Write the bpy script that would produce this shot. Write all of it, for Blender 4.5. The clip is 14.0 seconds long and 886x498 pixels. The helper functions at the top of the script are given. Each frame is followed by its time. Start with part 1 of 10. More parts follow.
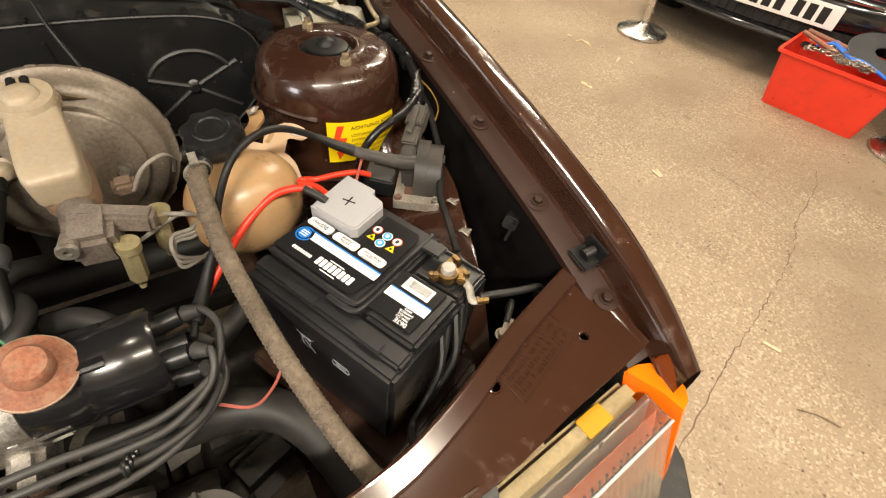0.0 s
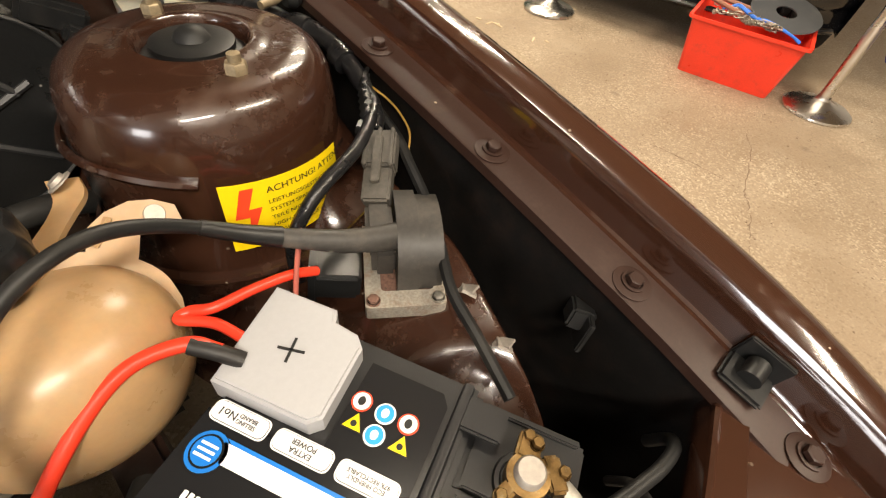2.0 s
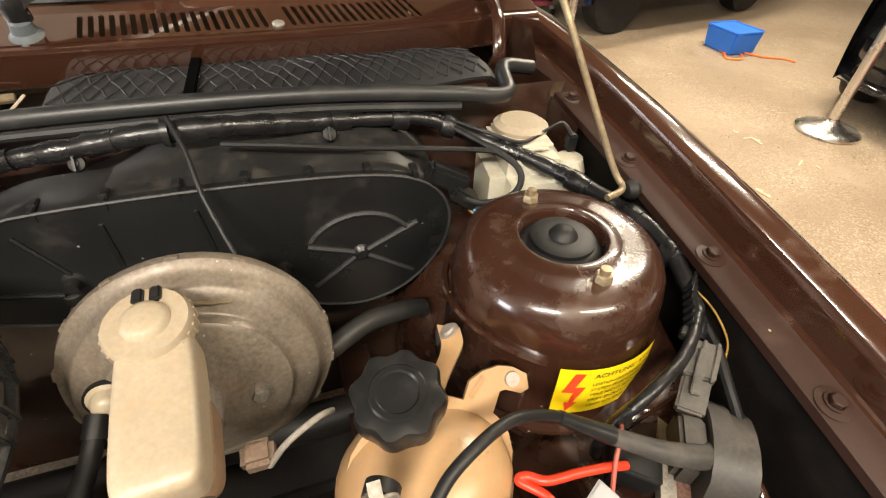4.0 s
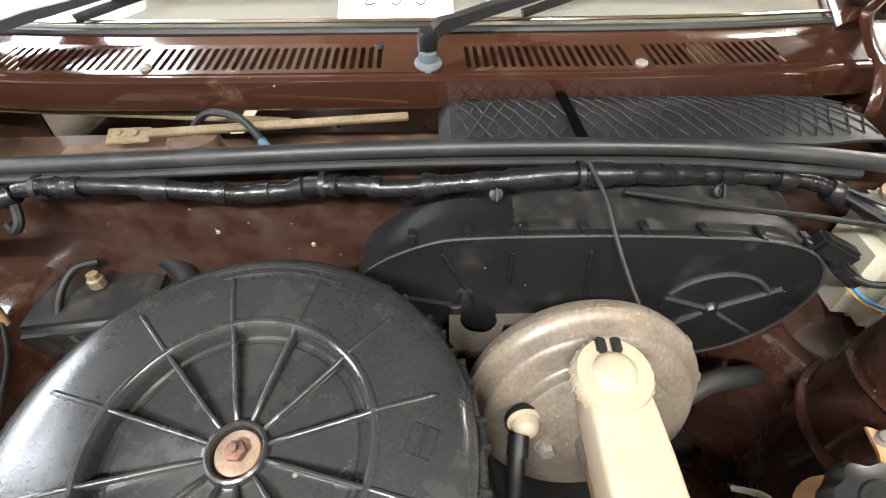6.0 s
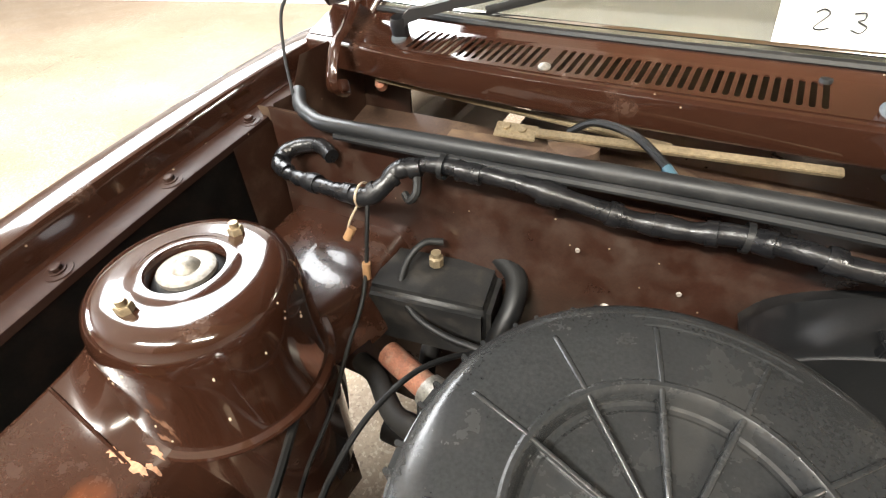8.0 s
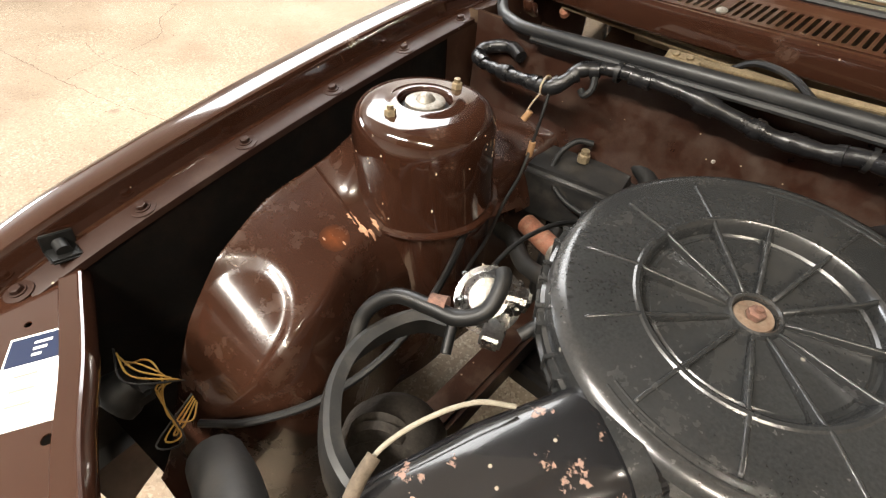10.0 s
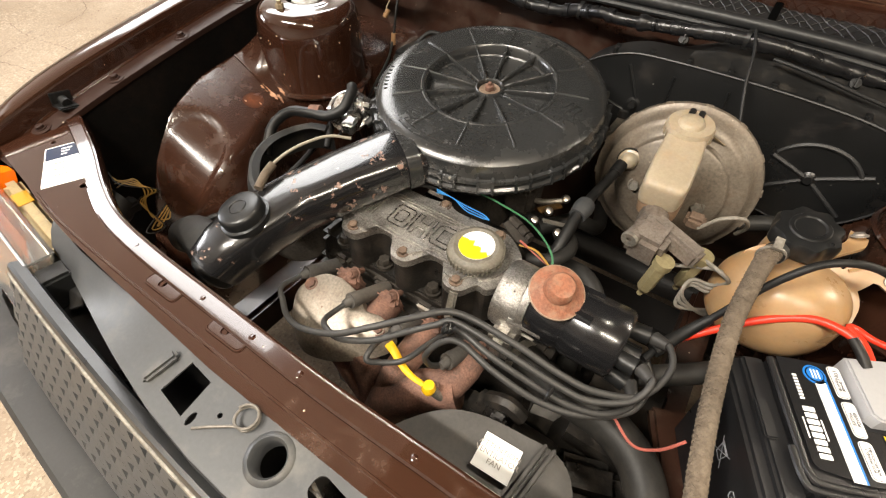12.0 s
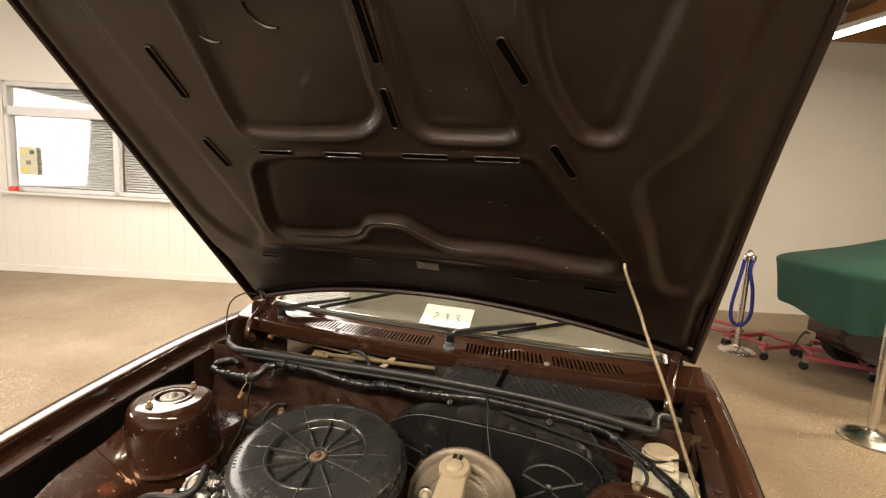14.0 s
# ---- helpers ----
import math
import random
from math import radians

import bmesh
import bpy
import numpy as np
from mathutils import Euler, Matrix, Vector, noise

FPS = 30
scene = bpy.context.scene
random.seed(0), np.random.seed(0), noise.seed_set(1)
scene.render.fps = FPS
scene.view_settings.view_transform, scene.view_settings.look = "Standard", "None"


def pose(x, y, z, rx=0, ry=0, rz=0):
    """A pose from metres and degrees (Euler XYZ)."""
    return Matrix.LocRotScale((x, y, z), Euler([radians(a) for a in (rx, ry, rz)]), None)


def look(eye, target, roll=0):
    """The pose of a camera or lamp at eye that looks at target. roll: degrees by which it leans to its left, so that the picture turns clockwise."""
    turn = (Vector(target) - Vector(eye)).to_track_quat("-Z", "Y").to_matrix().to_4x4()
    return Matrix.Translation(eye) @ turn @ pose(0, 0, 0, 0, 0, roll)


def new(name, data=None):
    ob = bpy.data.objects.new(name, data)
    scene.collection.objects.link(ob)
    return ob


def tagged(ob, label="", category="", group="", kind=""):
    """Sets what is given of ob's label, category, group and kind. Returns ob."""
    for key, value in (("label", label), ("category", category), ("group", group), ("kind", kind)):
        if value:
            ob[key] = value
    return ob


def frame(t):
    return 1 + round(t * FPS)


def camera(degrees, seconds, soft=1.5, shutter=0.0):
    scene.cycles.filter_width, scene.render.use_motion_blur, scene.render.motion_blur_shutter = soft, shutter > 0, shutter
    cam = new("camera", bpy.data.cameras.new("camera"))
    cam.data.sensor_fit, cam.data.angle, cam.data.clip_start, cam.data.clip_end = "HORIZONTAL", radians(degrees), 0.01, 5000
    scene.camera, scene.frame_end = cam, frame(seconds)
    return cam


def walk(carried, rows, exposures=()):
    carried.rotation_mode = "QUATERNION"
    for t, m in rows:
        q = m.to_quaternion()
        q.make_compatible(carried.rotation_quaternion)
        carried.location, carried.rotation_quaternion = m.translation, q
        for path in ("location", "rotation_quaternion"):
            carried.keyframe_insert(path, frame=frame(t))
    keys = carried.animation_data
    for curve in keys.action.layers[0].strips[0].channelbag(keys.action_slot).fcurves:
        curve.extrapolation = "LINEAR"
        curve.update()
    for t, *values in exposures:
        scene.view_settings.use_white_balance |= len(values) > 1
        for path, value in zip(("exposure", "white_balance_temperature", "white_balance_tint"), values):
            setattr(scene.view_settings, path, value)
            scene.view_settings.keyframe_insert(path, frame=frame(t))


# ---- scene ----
from mathutils.bvhtree import BVHTree
cam = camera(87.3, 14.0, soft=1.2)
PATH = [
    (0, (0.31, -0.604, 1.136), (1.126, 0.488, -0.328), 7.5),
    (0.5, (0.321, -0.535, 1.075), (1.297, 0.402, -0.398), 7.7),
    (1, (0.353, -0.46, 1.027), (1.43, 0.346, -0.453), 9.4),
    (1.5, (0.389, -0.4, 1.005), (1.483, 0.388, -0.472), 10.4),
    (2, (0.402, -0.361, 1.01), (1.466, 0.514, -0.439), 8.6),
    (2.5, (0.405, -0.312, 1.029), (1.424, 0.709, -0.356), 6.1),
    (3, (0.391, -0.289, 1.05), (1.279, 0.896, -0.294), 4.3),
    (3.2, (0.381, -0.283, 1.061), (1.195, 0.983, -0.256), 3.7),
    (5.3, (0.145, -0.244, 1.157), (0.321, 1.25, -0.16), 0.1),
    (5.5, (0.12, -0.232, 1.155), (0.261, 1.26, -0.169), 0.1),
    (6, (0.05, -0.199, 1.153), (0.078, 1.294, -0.178), -0.2),
    (6.5, (-0.007, -0.171, 1.152), (-0.101, 1.323, -0.174), -0.7),
    (7, (-0.067, -0.16, 1.148), (-0.344, 1.34, -0.145), -1.1),
    (7.5, (-0.135, -0.166, 1.147), (-0.641, 1.281, -0.137), -1.6),
    (8, (-0.168, -0.181, 1.134), (-0.855, 1.186, -0.153), -1.3),
    (8.5, (-0.196, -0.22, 1.117), (-1.008, 1.034, -0.213), 0.6),
    (8.7, (-0.203, -0.244, 1.113), (-1.056, 0.953, -0.244), 1.1),
    (10.8, (-0.033, -0.521, 1.131), (-0.94, 0.595, -0.258), 4.5),
    (11, (0.0, -0.543, 1.126), (-0.853, 0.582, -0.29), 3.8),
    (11.5, (0.085, -0.576, 1.128), (-0.66, 0.565, -0.337), 1.8),
    (12, (0.212, -0.636, 1.16), (-0.533, 0.537, -0.278), 2.8),
    (12.5, (0.341, -0.715, 1.22), (-0.437, 0.603, -0.067), 3.6),
    (13, (0.393, -0.72, 1.282), (-0.327, 0.89, 0.338), 3.8),
    (13.5, (0.39, -0.758, 1.325), (-0.219, 1.055, 0.74), 3.5),
    (14, (0.392, -0.816, 1.384), (-0.203, 1.075, 1.118), 3.2),
]
walk(cam, [(t, look(eye, target, roll)) for t, eye, target, roll in PATH], [(0, 0.58, 6700, 10), (1.5, 0.66, 6700, 10), (3, 0.82, 6800, 10), (5, 1.33, 6100, 9), (6.5, 1.66, 5650, 8), (8.2, 1.5, 6100, 8), (9.6, 1.15, 6200, 9), (11, 0.82, 6500, 10), (12, 0.70, 6400, 10), (13, 0.62, 6700, 11), (14, 0.42, 7300, 12)])

# ---- light ----
world = bpy.data.worlds.new("world")
scene.world = world
world.use_nodes = True
world.node_tree.nodes["Background"].inputs[0].default_value = (1.0, 0.96, 0.9, 1)
world.node_tree.nodes["Background"].inputs[1].default_value = 0.2


def area(name, size, size_y, watts, colour, m):
    d = bpy.data.lights.new(name, "AREA")
    d.shape, d.size, d.size_y, d.energy, d.color = "RECTANGLE", size, size_y, watts, colour
    o = new(name, d)
    o.matrix_world = m
    return o


# daylight through the roof lights over the wall side, warm ceiling tubes over the other bay
area("roof_light", 2.8, 3.0, 160, (1.0, 0.98, 0.95), look((-3.0, 1.62, 3.14), (-3.0, 1.621, 0)))
area("tube_light", 0.10, 0.6, 30, (1.0, 0.88, 0.70), look((0.68, 0.1, 3.08), (0.68, 0.101, 0)))
area("tube_light", 1.5, 0.16, 122, (1.0, 0.92, 0.80), look((-0.9, -2.05, 3.08), (-0.9, -2.049, 0)))
area("doorway_light", 2.2, 2.0, 150, (0.98, 0.98, 1.0), look((-8.5, -2.4, 1.9), (0, 0.2, 0.8)))
for lx, ly in ((2.8, 1.35), (1.5, -1.9), (3.8, 2.9)):
    area("tube_light", 1.5, 0.16, 64, (1.0, 0.88, 0.70), look((lx, ly, 3.08), (lx, ly + 0.001, 0)))


# ---- materials ----


def rgb(h):
    """A base colour from an sRGB hex string."""
    v = [int(h[i:i + 2], 16) / 255 for i in (0, 2, 4)]
    return tuple(c / 12.92 if c < 0.04045 else ((c + 0.055) / 1.055) ** 2.4 for c in v) + (1,)


def material(name, base, rough=0.5, metal=0.0, dirt=None, dirt_amount=0.3, grain=60.0, big=6.0, bump=0.15, coat=0.0, vary=0.12, trans=0.0, sss=0.0, spec=0.5, crisp=0.35, specks=None):
    """A worn surface: base colour with fine and coarse variation, dirt in patches, relief and uneven gloss."""
    m = bpy.data.materials.new(name)
    m.use_nodes = True
    nt = m.node_tree
    b = nt.nodes["Principled BSDF"]
    base = rgb(base) if isinstance(base, str) else base
    dirt = rgb(dirt) if isinstance(dirt, str) else dirt
    L = nt.links.new
    geo = nt.nodes.new("ShaderNodeNewGeometry")

    def tex(scale, detail, rough_=0.6):
        n = nt.nodes.new("ShaderNodeTexNoise")
        n.inputs["Scale"].default_value, n.inputs["Detail"].default_value, n.inputs["Roughness"].default_value = scale, detail, rough_
        L(geo.outputs["Position"], n.inputs["Vector"])
        return n
    fine, coarse = tex(grain * 4, 4), tex(big, 5)
    mixv = nt.nodes.new("ShaderNodeMix")
    mixv.data_type = "RGBA"
    mixv.blend_type = "MULTIPLY"
    mixv.inputs["A"].default_value = base
    mixv.inputs["Factor"].default_value = 1.0
    ramp = nt.nodes.new("ShaderNodeMapRange")
    ramp.inputs["To Min"].default_value, ramp.inputs["To Max"].default_value = 1 - vary * 1.6, 1 + vary
    add = nt.nodes.new("ShaderNodeMath")
    add.operation = "ADD"
    half = nt.nodes.new("ShaderNodeMath")
    half.operation = "MULTIPLY"
    half.inputs[1].default_value = 0.5
    L(fine.outputs["Fac"], add.inputs[0])
    L(coarse.outputs["Fac"], add.inputs[1])
    L(add.outputs[0], half.inputs[0])
    L(half.outputs[0], ramp.inputs["Value"])
    ramp.inputs["From Min"].default_value, ramp.inputs["From Max"].default_value = 0.3, 0.7
    L(ramp.outputs["Result"], mixv.inputs["B"])
    colour = mixv.outputs["Result"]
    rmap = nt.nodes.new("ShaderNodeMapRange")
    rmap.inputs["From Min"].default_value, rmap.inputs["From Max"].default_value = 0.3, 0.7
    rmap.inputs["To Min"].default_value, rmap.inputs["To Max"].default_value = max(rough * 0.75, 0.02), min(rough * 1.3, 1)
    L(coarse.outputs["Fac"], rmap.inputs["Value"])
    rout = rmap.outputs["Result"]
    if dirt:
        patch = tex(big * 2.3, 6, 0.7)
        cr = nt.nodes.new("ShaderNodeMapRange")
        cr.inputs["From Min"].default_value, cr.inputs["From Max"].default_value = 0.60 - dirt_amount * 0.5, 0.60 + crisp - dirt_amount * 0.5
        cr.inputs["To Max"].default_value = 0.75
        L(patch.outputs["Fac"], cr.inputs["Value"])
        md = nt.nodes.new("ShaderNodeMix")
        md.data_type = "RGBA"
        md.inputs["B"].default_value = dirt
        L(cr.outputs["Result"], md.inputs["Factor"])
        L(colour, md.inputs["A"])
        colour = md.outputs["Result"]
        mr = nt.nodes.new("ShaderNodeMix")
        mr.inputs["B"].default_value = 0.85
        L(cr.outputs["Result"], mr.inputs["Factor"])
        L(rout, mr.inputs["A"])
        rout = mr.outputs["Result"]
    if specks:
        vor = nt.nodes.new("ShaderNodeTexVoronoi")
        vor.inputs["Scale"].default_value = specks[0]
        L(geo.outputs["Position"], vor.inputs["Vector"])
        near = nt.nodes.new("ShaderNodeMapRange")
        near.inputs["From Min"].default_value, near.inputs["From Max"].default_value = 0.14, 0.08
        L(vor.outputs["Distance"], near.inputs["Value"])
        pick = nt.nodes.new("ShaderNodeMapRange")
        pick.inputs["From Min"].default_value, pick.inputs["From Max"].default_value = 1 - specks[2], 1.02 - specks[2]
        sepc = nt.nodes.new("ShaderNodeSeparateColor")
        L(vor.outputs["Color"], sepc.inputs[0])
        L(sepc.outputs[0], pick.inputs["Value"])
        both = nt.nodes.new("ShaderNodeMath")
        both.operation = "MULTIPLY"
        L(near.outputs["Result"], both.inputs[0])
        L(pick.outputs["Result"], both.inputs[1])
        msp = nt.nodes.new("ShaderNodeMix")
        msp.data_type = "RGBA"
        msp.inputs["B"].default_value = specks[1]
        L(both.outputs[0], msp.inputs["Factor"])
        L(colour, msp.inputs["A"])
        colour = msp.outputs["Result"]
    L(colour, b.inputs["Base Color"])
    L(rout, b.inputs["Roughness"])
    b.inputs["Metallic"].default_value = metal
    b.inputs["Specular IOR Level"].default_value = spec
    b.inputs["Coat Weight"].default_value = coat
    b.inputs["Coat Roughness"].default_value = 0.04
    b.inputs["Transmission Weight"].default_value = trans
    if sss:
        b.inputs["Subsurface Weight"].default_value = sss
        b.inputs["Subsurface Radius"].default_value = (0.02, 0.012, 0.006)
    if bump:
        bn = nt.nodes.new("ShaderNodeBump")
        bn.inputs["Strength"].default_value = bump
        bn.inputs["Distance"].default_value = 0.002
        L(half.outputs[0], bn.inputs["Height"])
        L(bn.outputs[0], b.inputs["Normal"])
    return m


def plain(name, base, rough=0.4, metal=0.0, emit=0.0, alpha=1.0, trans=0.0, ior=1.45):
    m = bpy.data.materials.new(name)
    m.use_nodes = True
    b = m.node_tree.nodes["Principled BSDF"]
    base = rgb(base) if isinstance(base, str) else base
    b.inputs["Base Color"].default_value, b.inputs["Roughness"].default_value, b.inputs["Metallic"].default_value = base, rough, metal
    b.inputs["Transmission Weight"].default_value, b.inputs["IOR"].default_value = trans, ior
    if emit:
        b.inputs["Emission Color"].default_value, b.inputs["Emission Strength"].default_value = base, emit
    return m


BROWN = material("brown_paint", (0.034, 0.0132, 0.0076, 1), 0.14, coat=1.0, bump=0.008, vary=0.10, specks=(100, (0.45, 0.38, 0.28, 1), 0.03), dirt=(0.16, 0.10, 0.07, 1), dirt_amount=0.05, grain=120)
BROWN_BAY = material("hazed_brown_paint", (0.036, 0.0145, 0.0085, 1), 0.22, coat=0.5, bump=0.015, vary=0.22, specks=(95, (0.45, 0.38, 0.28, 1), 0.02), dirt=(0.10, 0.058, 0.038, 1), dirt_amount=0.14, grain=110, big=9)


def rust_bloom(mat, at, size, colour):
    """A soft rusty bloom in the paint round one spot, broken up by noise."""
    nt = mat.node_tree
    b = nt.nodes["Principled BSDF"]
    src = b.inputs["Base Color"].links[0].from_socket
    geo, far, spot, nz, mul, mx = [nt.nodes.new("ShaderNode" + k) for k in ("NewGeometry", "VectorMath", "MapRange", "TexNoise", "Math", "Mix")]
    far.operation = "DISTANCE"
    far.inputs[1].default_value = at
    spot.inputs["From Min"].default_value, spot.inputs["From Max"].default_value = size, 0.0
    nz.inputs["Scale"].default_value, nz.inputs["Detail"].default_value = 70, 4
    mul.operation = "MULTIPLY"
    mx.data_type = "RGBA"
    mx.inputs["B"].default_value = colour
    L = nt.links.new
    L(geo.outputs["Position"], far.inputs[0])
    L(geo.outputs["Position"], nz.inputs["Vector"])
    L(far.outputs["Value"], spot.inputs["Value"])
    L(spot.outputs["Result"], mul.inputs[0])
    L(nz.outputs["Fac"], mul.inputs[1])
    L(mul.outputs[0], mx.inputs["Factor"])
    L(src, mx.inputs["A"])
    L(mx.outputs["Result"], b.inputs["Base Color"])


rust_bloom(BROWN_BAY, (-0.517, -0.168, 0.725), 0.022, (0.30, 0.085, 0.025, 1))
GUTTER_BLACK = material("gutter_black", (0.0042, 0.0035, 0.0031, 1), 0.75, spec=0.15, bump=0.3, vary=0.4, dirt=(0.018, 0.010, 0.007, 1), dirt_amount=0.24, big=14)
LAMPTAG = material("amber_lamp_tag", (0.50, 0.25, 0.010, 1), 0.4, bump=0.02, vary=0.08)
BROWN_RAIL = material("dull_brown_rail_paint", (0.030, 0.0135, 0.0092, 1), 0.5, spec=0.3, bump=0.06, vary=0.2, dirt=(0.10, 0.065, 0.048, 1), dirt_amount=0.1, grain=90, specks=(80, (0.4, 0.33, 0.24, 1), 0.06))
BROWN_DUSTY = material("dusty_brown_paint", (0.038, 0.0165, 0.010, 1), 0.32, specks=(80, (0.4, 0.33, 0.24, 1), 0.08), coat=0.35, bump=0.06, vary=0.2, dirt=(0.15, 0.105, 0.075, 1), dirt_amount=0.22, grain=90)
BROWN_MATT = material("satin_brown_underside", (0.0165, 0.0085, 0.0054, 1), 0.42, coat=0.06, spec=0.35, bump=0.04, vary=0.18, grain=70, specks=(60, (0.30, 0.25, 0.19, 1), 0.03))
GREYPAINT = material("satin_grey_black_paint", (0.055, 0.057, 0.06, 1), 0.45, bump=0.05, vary=0.12, dirt=(0.16, 0.15, 0.13, 1), dirt_amount=0.1)
BLACKPL = material("black_plastic", (0.011, 0.0114, 0.0118, 1), 0.33, bump=0.1, vary=0.25, dirt=(0.05, 0.042, 0.038, 1), dirt_amount=0.10, grain=80, specks=(90, (0.22, 0.21, 0.19, 1), 0.05))
LIDPL = material("black_filter_plastic", (0.029, 0.030, 0.0305, 1), 0.21, spec=0.7, bump=0.08, vary=0.30, dirt=(0.062, 0.058, 0.052, 1), dirt_amount=0.18, crisp=0.45, grain=90, big=6, specks=(60, (0.3, 0.28, 0.24, 1), 0.04))
SATIN = material("satin_black_enamel", (0.010, 0.010, 0.011, 1), 0.22, coat=0.4, bump=0.04, vary=0.2)
RUBBER = material("black_rubber", (0.0085, 0.0085, 0.0085, 1), 0.5, spec=0.4, bump=0.12, vary=0.25, dirt=(0.06, 0.053, 0.046, 1), dirt_amount=0.1, grain=90)
TAPE = material("black_loom_tape", (0.010, 0.010, 0.011, 1), 0.30, bump=1.0, vary=0.3, grain=22, big=38)
FOAM = material("black_felt_mesh", (0.013, 0.013, 0.014, 1), 0.6, bump=0.3, vary=0.3, grain=60)
ALLOY = material("dull_cast_alloy", (0.50, 0.48, 0.45, 1), 0.34, metal=0.9, bump=0.8, vary=0.5, dirt=(0.065, 0.052, 0.043, 1), dirt_amount=0.34, specks=(80, (0.05, 0.04, 0.035, 1), 0.25), grain=110, big=20)
ALLOYDK = material("oily_cast_metal", (0.058, 0.050, 0.042, 1), 0.5, metal=0.4, bump=0.5, vary=0.5, dirt=(0.03, 0.024, 0.018, 1), dirt_amount=0.4, grain=60, big=14)
OILBLACK = material("oily_black_casting", (0.020, 0.018, 0.016, 1), 0.35, metal=0.3, bump=0.4, vary=0.4, dirt=(0.07, 0.055, 0.042, 1), dirt_amount=0.25, grain=70, big=22)
SHIELD = material("heat_shield_steel", (0.33, 0.285, 0.235, 1), 0.45, metal=0.4, bump=0.3, vary=0.35, dirt=(0.17, 0.11, 0.08, 1), dirt_amount=0.16, specks=(60, (0.14, 0.09, 0.06, 1), 0.25), grain=70, big=12)
RUST = material("rusty_iron", (0.20, 0.105, 0.075, 1), 0.85, bump=0.6, vary=0.5, dirt=(0.06, 0.045, 0.04, 1), dirt_amount=0.3, grain=90, big=24)
RUSTCAP = material("rusty_orange_cap", (0.27, 0.105, 0.058, 1), 0.7, bump=0.4, vary=0.4, dirt=(0.36, 0.26, 0.18, 1), dirt_amount=0.26, grain=70, big=30)
STEEL = material("bright_steel", (0.55, 0.53, 0.5, 1), 0.3, metal=1.0, bump=0.1, vary=0.2)
DULLSTEEL = material("dull_zinc_steel", (0.34, 0.32, 0.28, 1), 0.5, metal=0.7, bump=0.2, vary=0.35, dirt=(0.2, 0.11, 0.07, 1), dirt_amount=0.16, big=40)
GOLDZINC = material("yellow_zinc_plate", (0.34, 0.27, 0.17, 1), 0.42, metal=0.6, bump=0.15, vary=0.3, dirt=(0.2, 0.16, 0.11, 1), dirt_amount=0.2, big=20)
SERVO = material("faded_gold_zinc", (0.20, 0.168, 0.132, 1), 0.38, metal=0.25, specks=(110, (0.42, 0.36, 0.28, 1), 0.08), bump=0.2, vary=0.35, dirt=(0.15, 0.090, 0.056, 1), dirt_amount=0.17, grain=60, big=10)
CREAM = material("aged_cream_plastic", (0.39, 0.325, 0.235, 1), 0.38, bump=0.06, vary=0.12, dirt=(0.45, 0.30, 0.16, 1), dirt_amount=0.1, sss=0.25, big=12)
TANK = material("amber_stained_plastic", (0.40, 0.258, 0.135, 1), 0.30, bump=0.03, vary=0.07, dirt=(0.48, 0.27, 0.12, 1), dirt_amount=0.26, sss=0.3, big=9)
WASHER = material("translucent_white_plastic", (0.55, 0.52, 0.42, 1), 0.45, bump=0.04, vary=0.1, dirt=(0.45, 0.40, 0.3, 1), dirt_amount=0.1, sss=0.3)
BATT = material("battery_black_plastic", (0.013, 0.013, 0.014, 1), 0.34, bump=0.1, vary=0.15, grain=150)
BATTLABEL = plain("gloss_black_label", (0.012, 0.012, 0.013, 1), 0.2)
WHITEPL = material("light_grey_plastic", (0.38, 0.38, 0.395, 1), 0.4, bump=0.02, vary=0.04)
WHITE = plain("white_print", (0.8, 0.8, 0.8, 1), 0.35)
BLUEPR = plain("blue_print", (0.01, 0.16, 0.55, 1), 0.35)
INK = plain("black_ink", (0.01, 0.01, 0.01, 1), 0.5)
YELLOW = material("yellow_sticker", (0.85, 0.62, 0.01, 1), 0.32, bump=0.02, vary=0.05)
REDINK = plain("red_ink", (0.75, 0.06, 0.02, 1), 0.4)
REDWIRE = plain("red_cable_sheath", (0.72, 0.045, 0.02, 1), 0.35)
PINKWIRE = plain("pink_wire_sheath", (0.40, 0.11, 0.085, 1), 0.45)
GREENWIRE = plain("green_wire_sheath", (0.045, 0.16, 0.075, 1), 0.45)
BLUEWIRE = plain("blue_wire_sheath", (0.04, 0.22, 0.55, 1), 0.4)
YELLOWWIRE = plain("yellow_wire_sheath", (0.38, 0.22, 0.05, 1), 0.4)
GREYWIRE = plain("grey_wire_sheath", (0.25, 0.23, 0.2, 1), 0.5)
YELLOWPL = plain("yellow_plastic", (0.85, 0.50, 0.01, 1), 0.35)
BRAID = material("woven_textile_hose", (0.150, 0.120, 0.090, 1), 0.92, spec=0.2, bump=0.9, vary=0.4, grain=45, dirt=(0.10, 0.075, 0.055, 1), dirt_amount=0.3, big=12)
BRASS = material("worn_brass", (0.21, 0.13, 0.05, 1), 0.42, metal=0.9, bump=0.2, vary=0.3, dirt=(0.6, 0.52, 0.38, 1), dirt_amount=0.1, big=60)
LEAD = material("grey_lead", (0.42, 0.38, 0.34, 1), 0.5, metal=0.5, bump=0.2, vary=0.2)
ORANGE = plain("orange_lens_plastic", (0.9, 0.17, 0.005, 1), 0.12)
CHROME = plain("chrome", (0.75, 0.75, 0.75, 1), 0.08, 1.0)
FROST = plain("hazy_lens_glass", (0.94, 0.92, 0.88, 1), 0.10, trans=0.97)
GLASS = plain("clear_lens_glass", (0.95, 0.95, 0.95, 1), 0.03, trans=1.0)
REFLECTOR = material("headlamp_reflector", (0.62, 0.58, 0.5, 1), 0.25, metal=0.7, bump=0.1, vary=0.1)
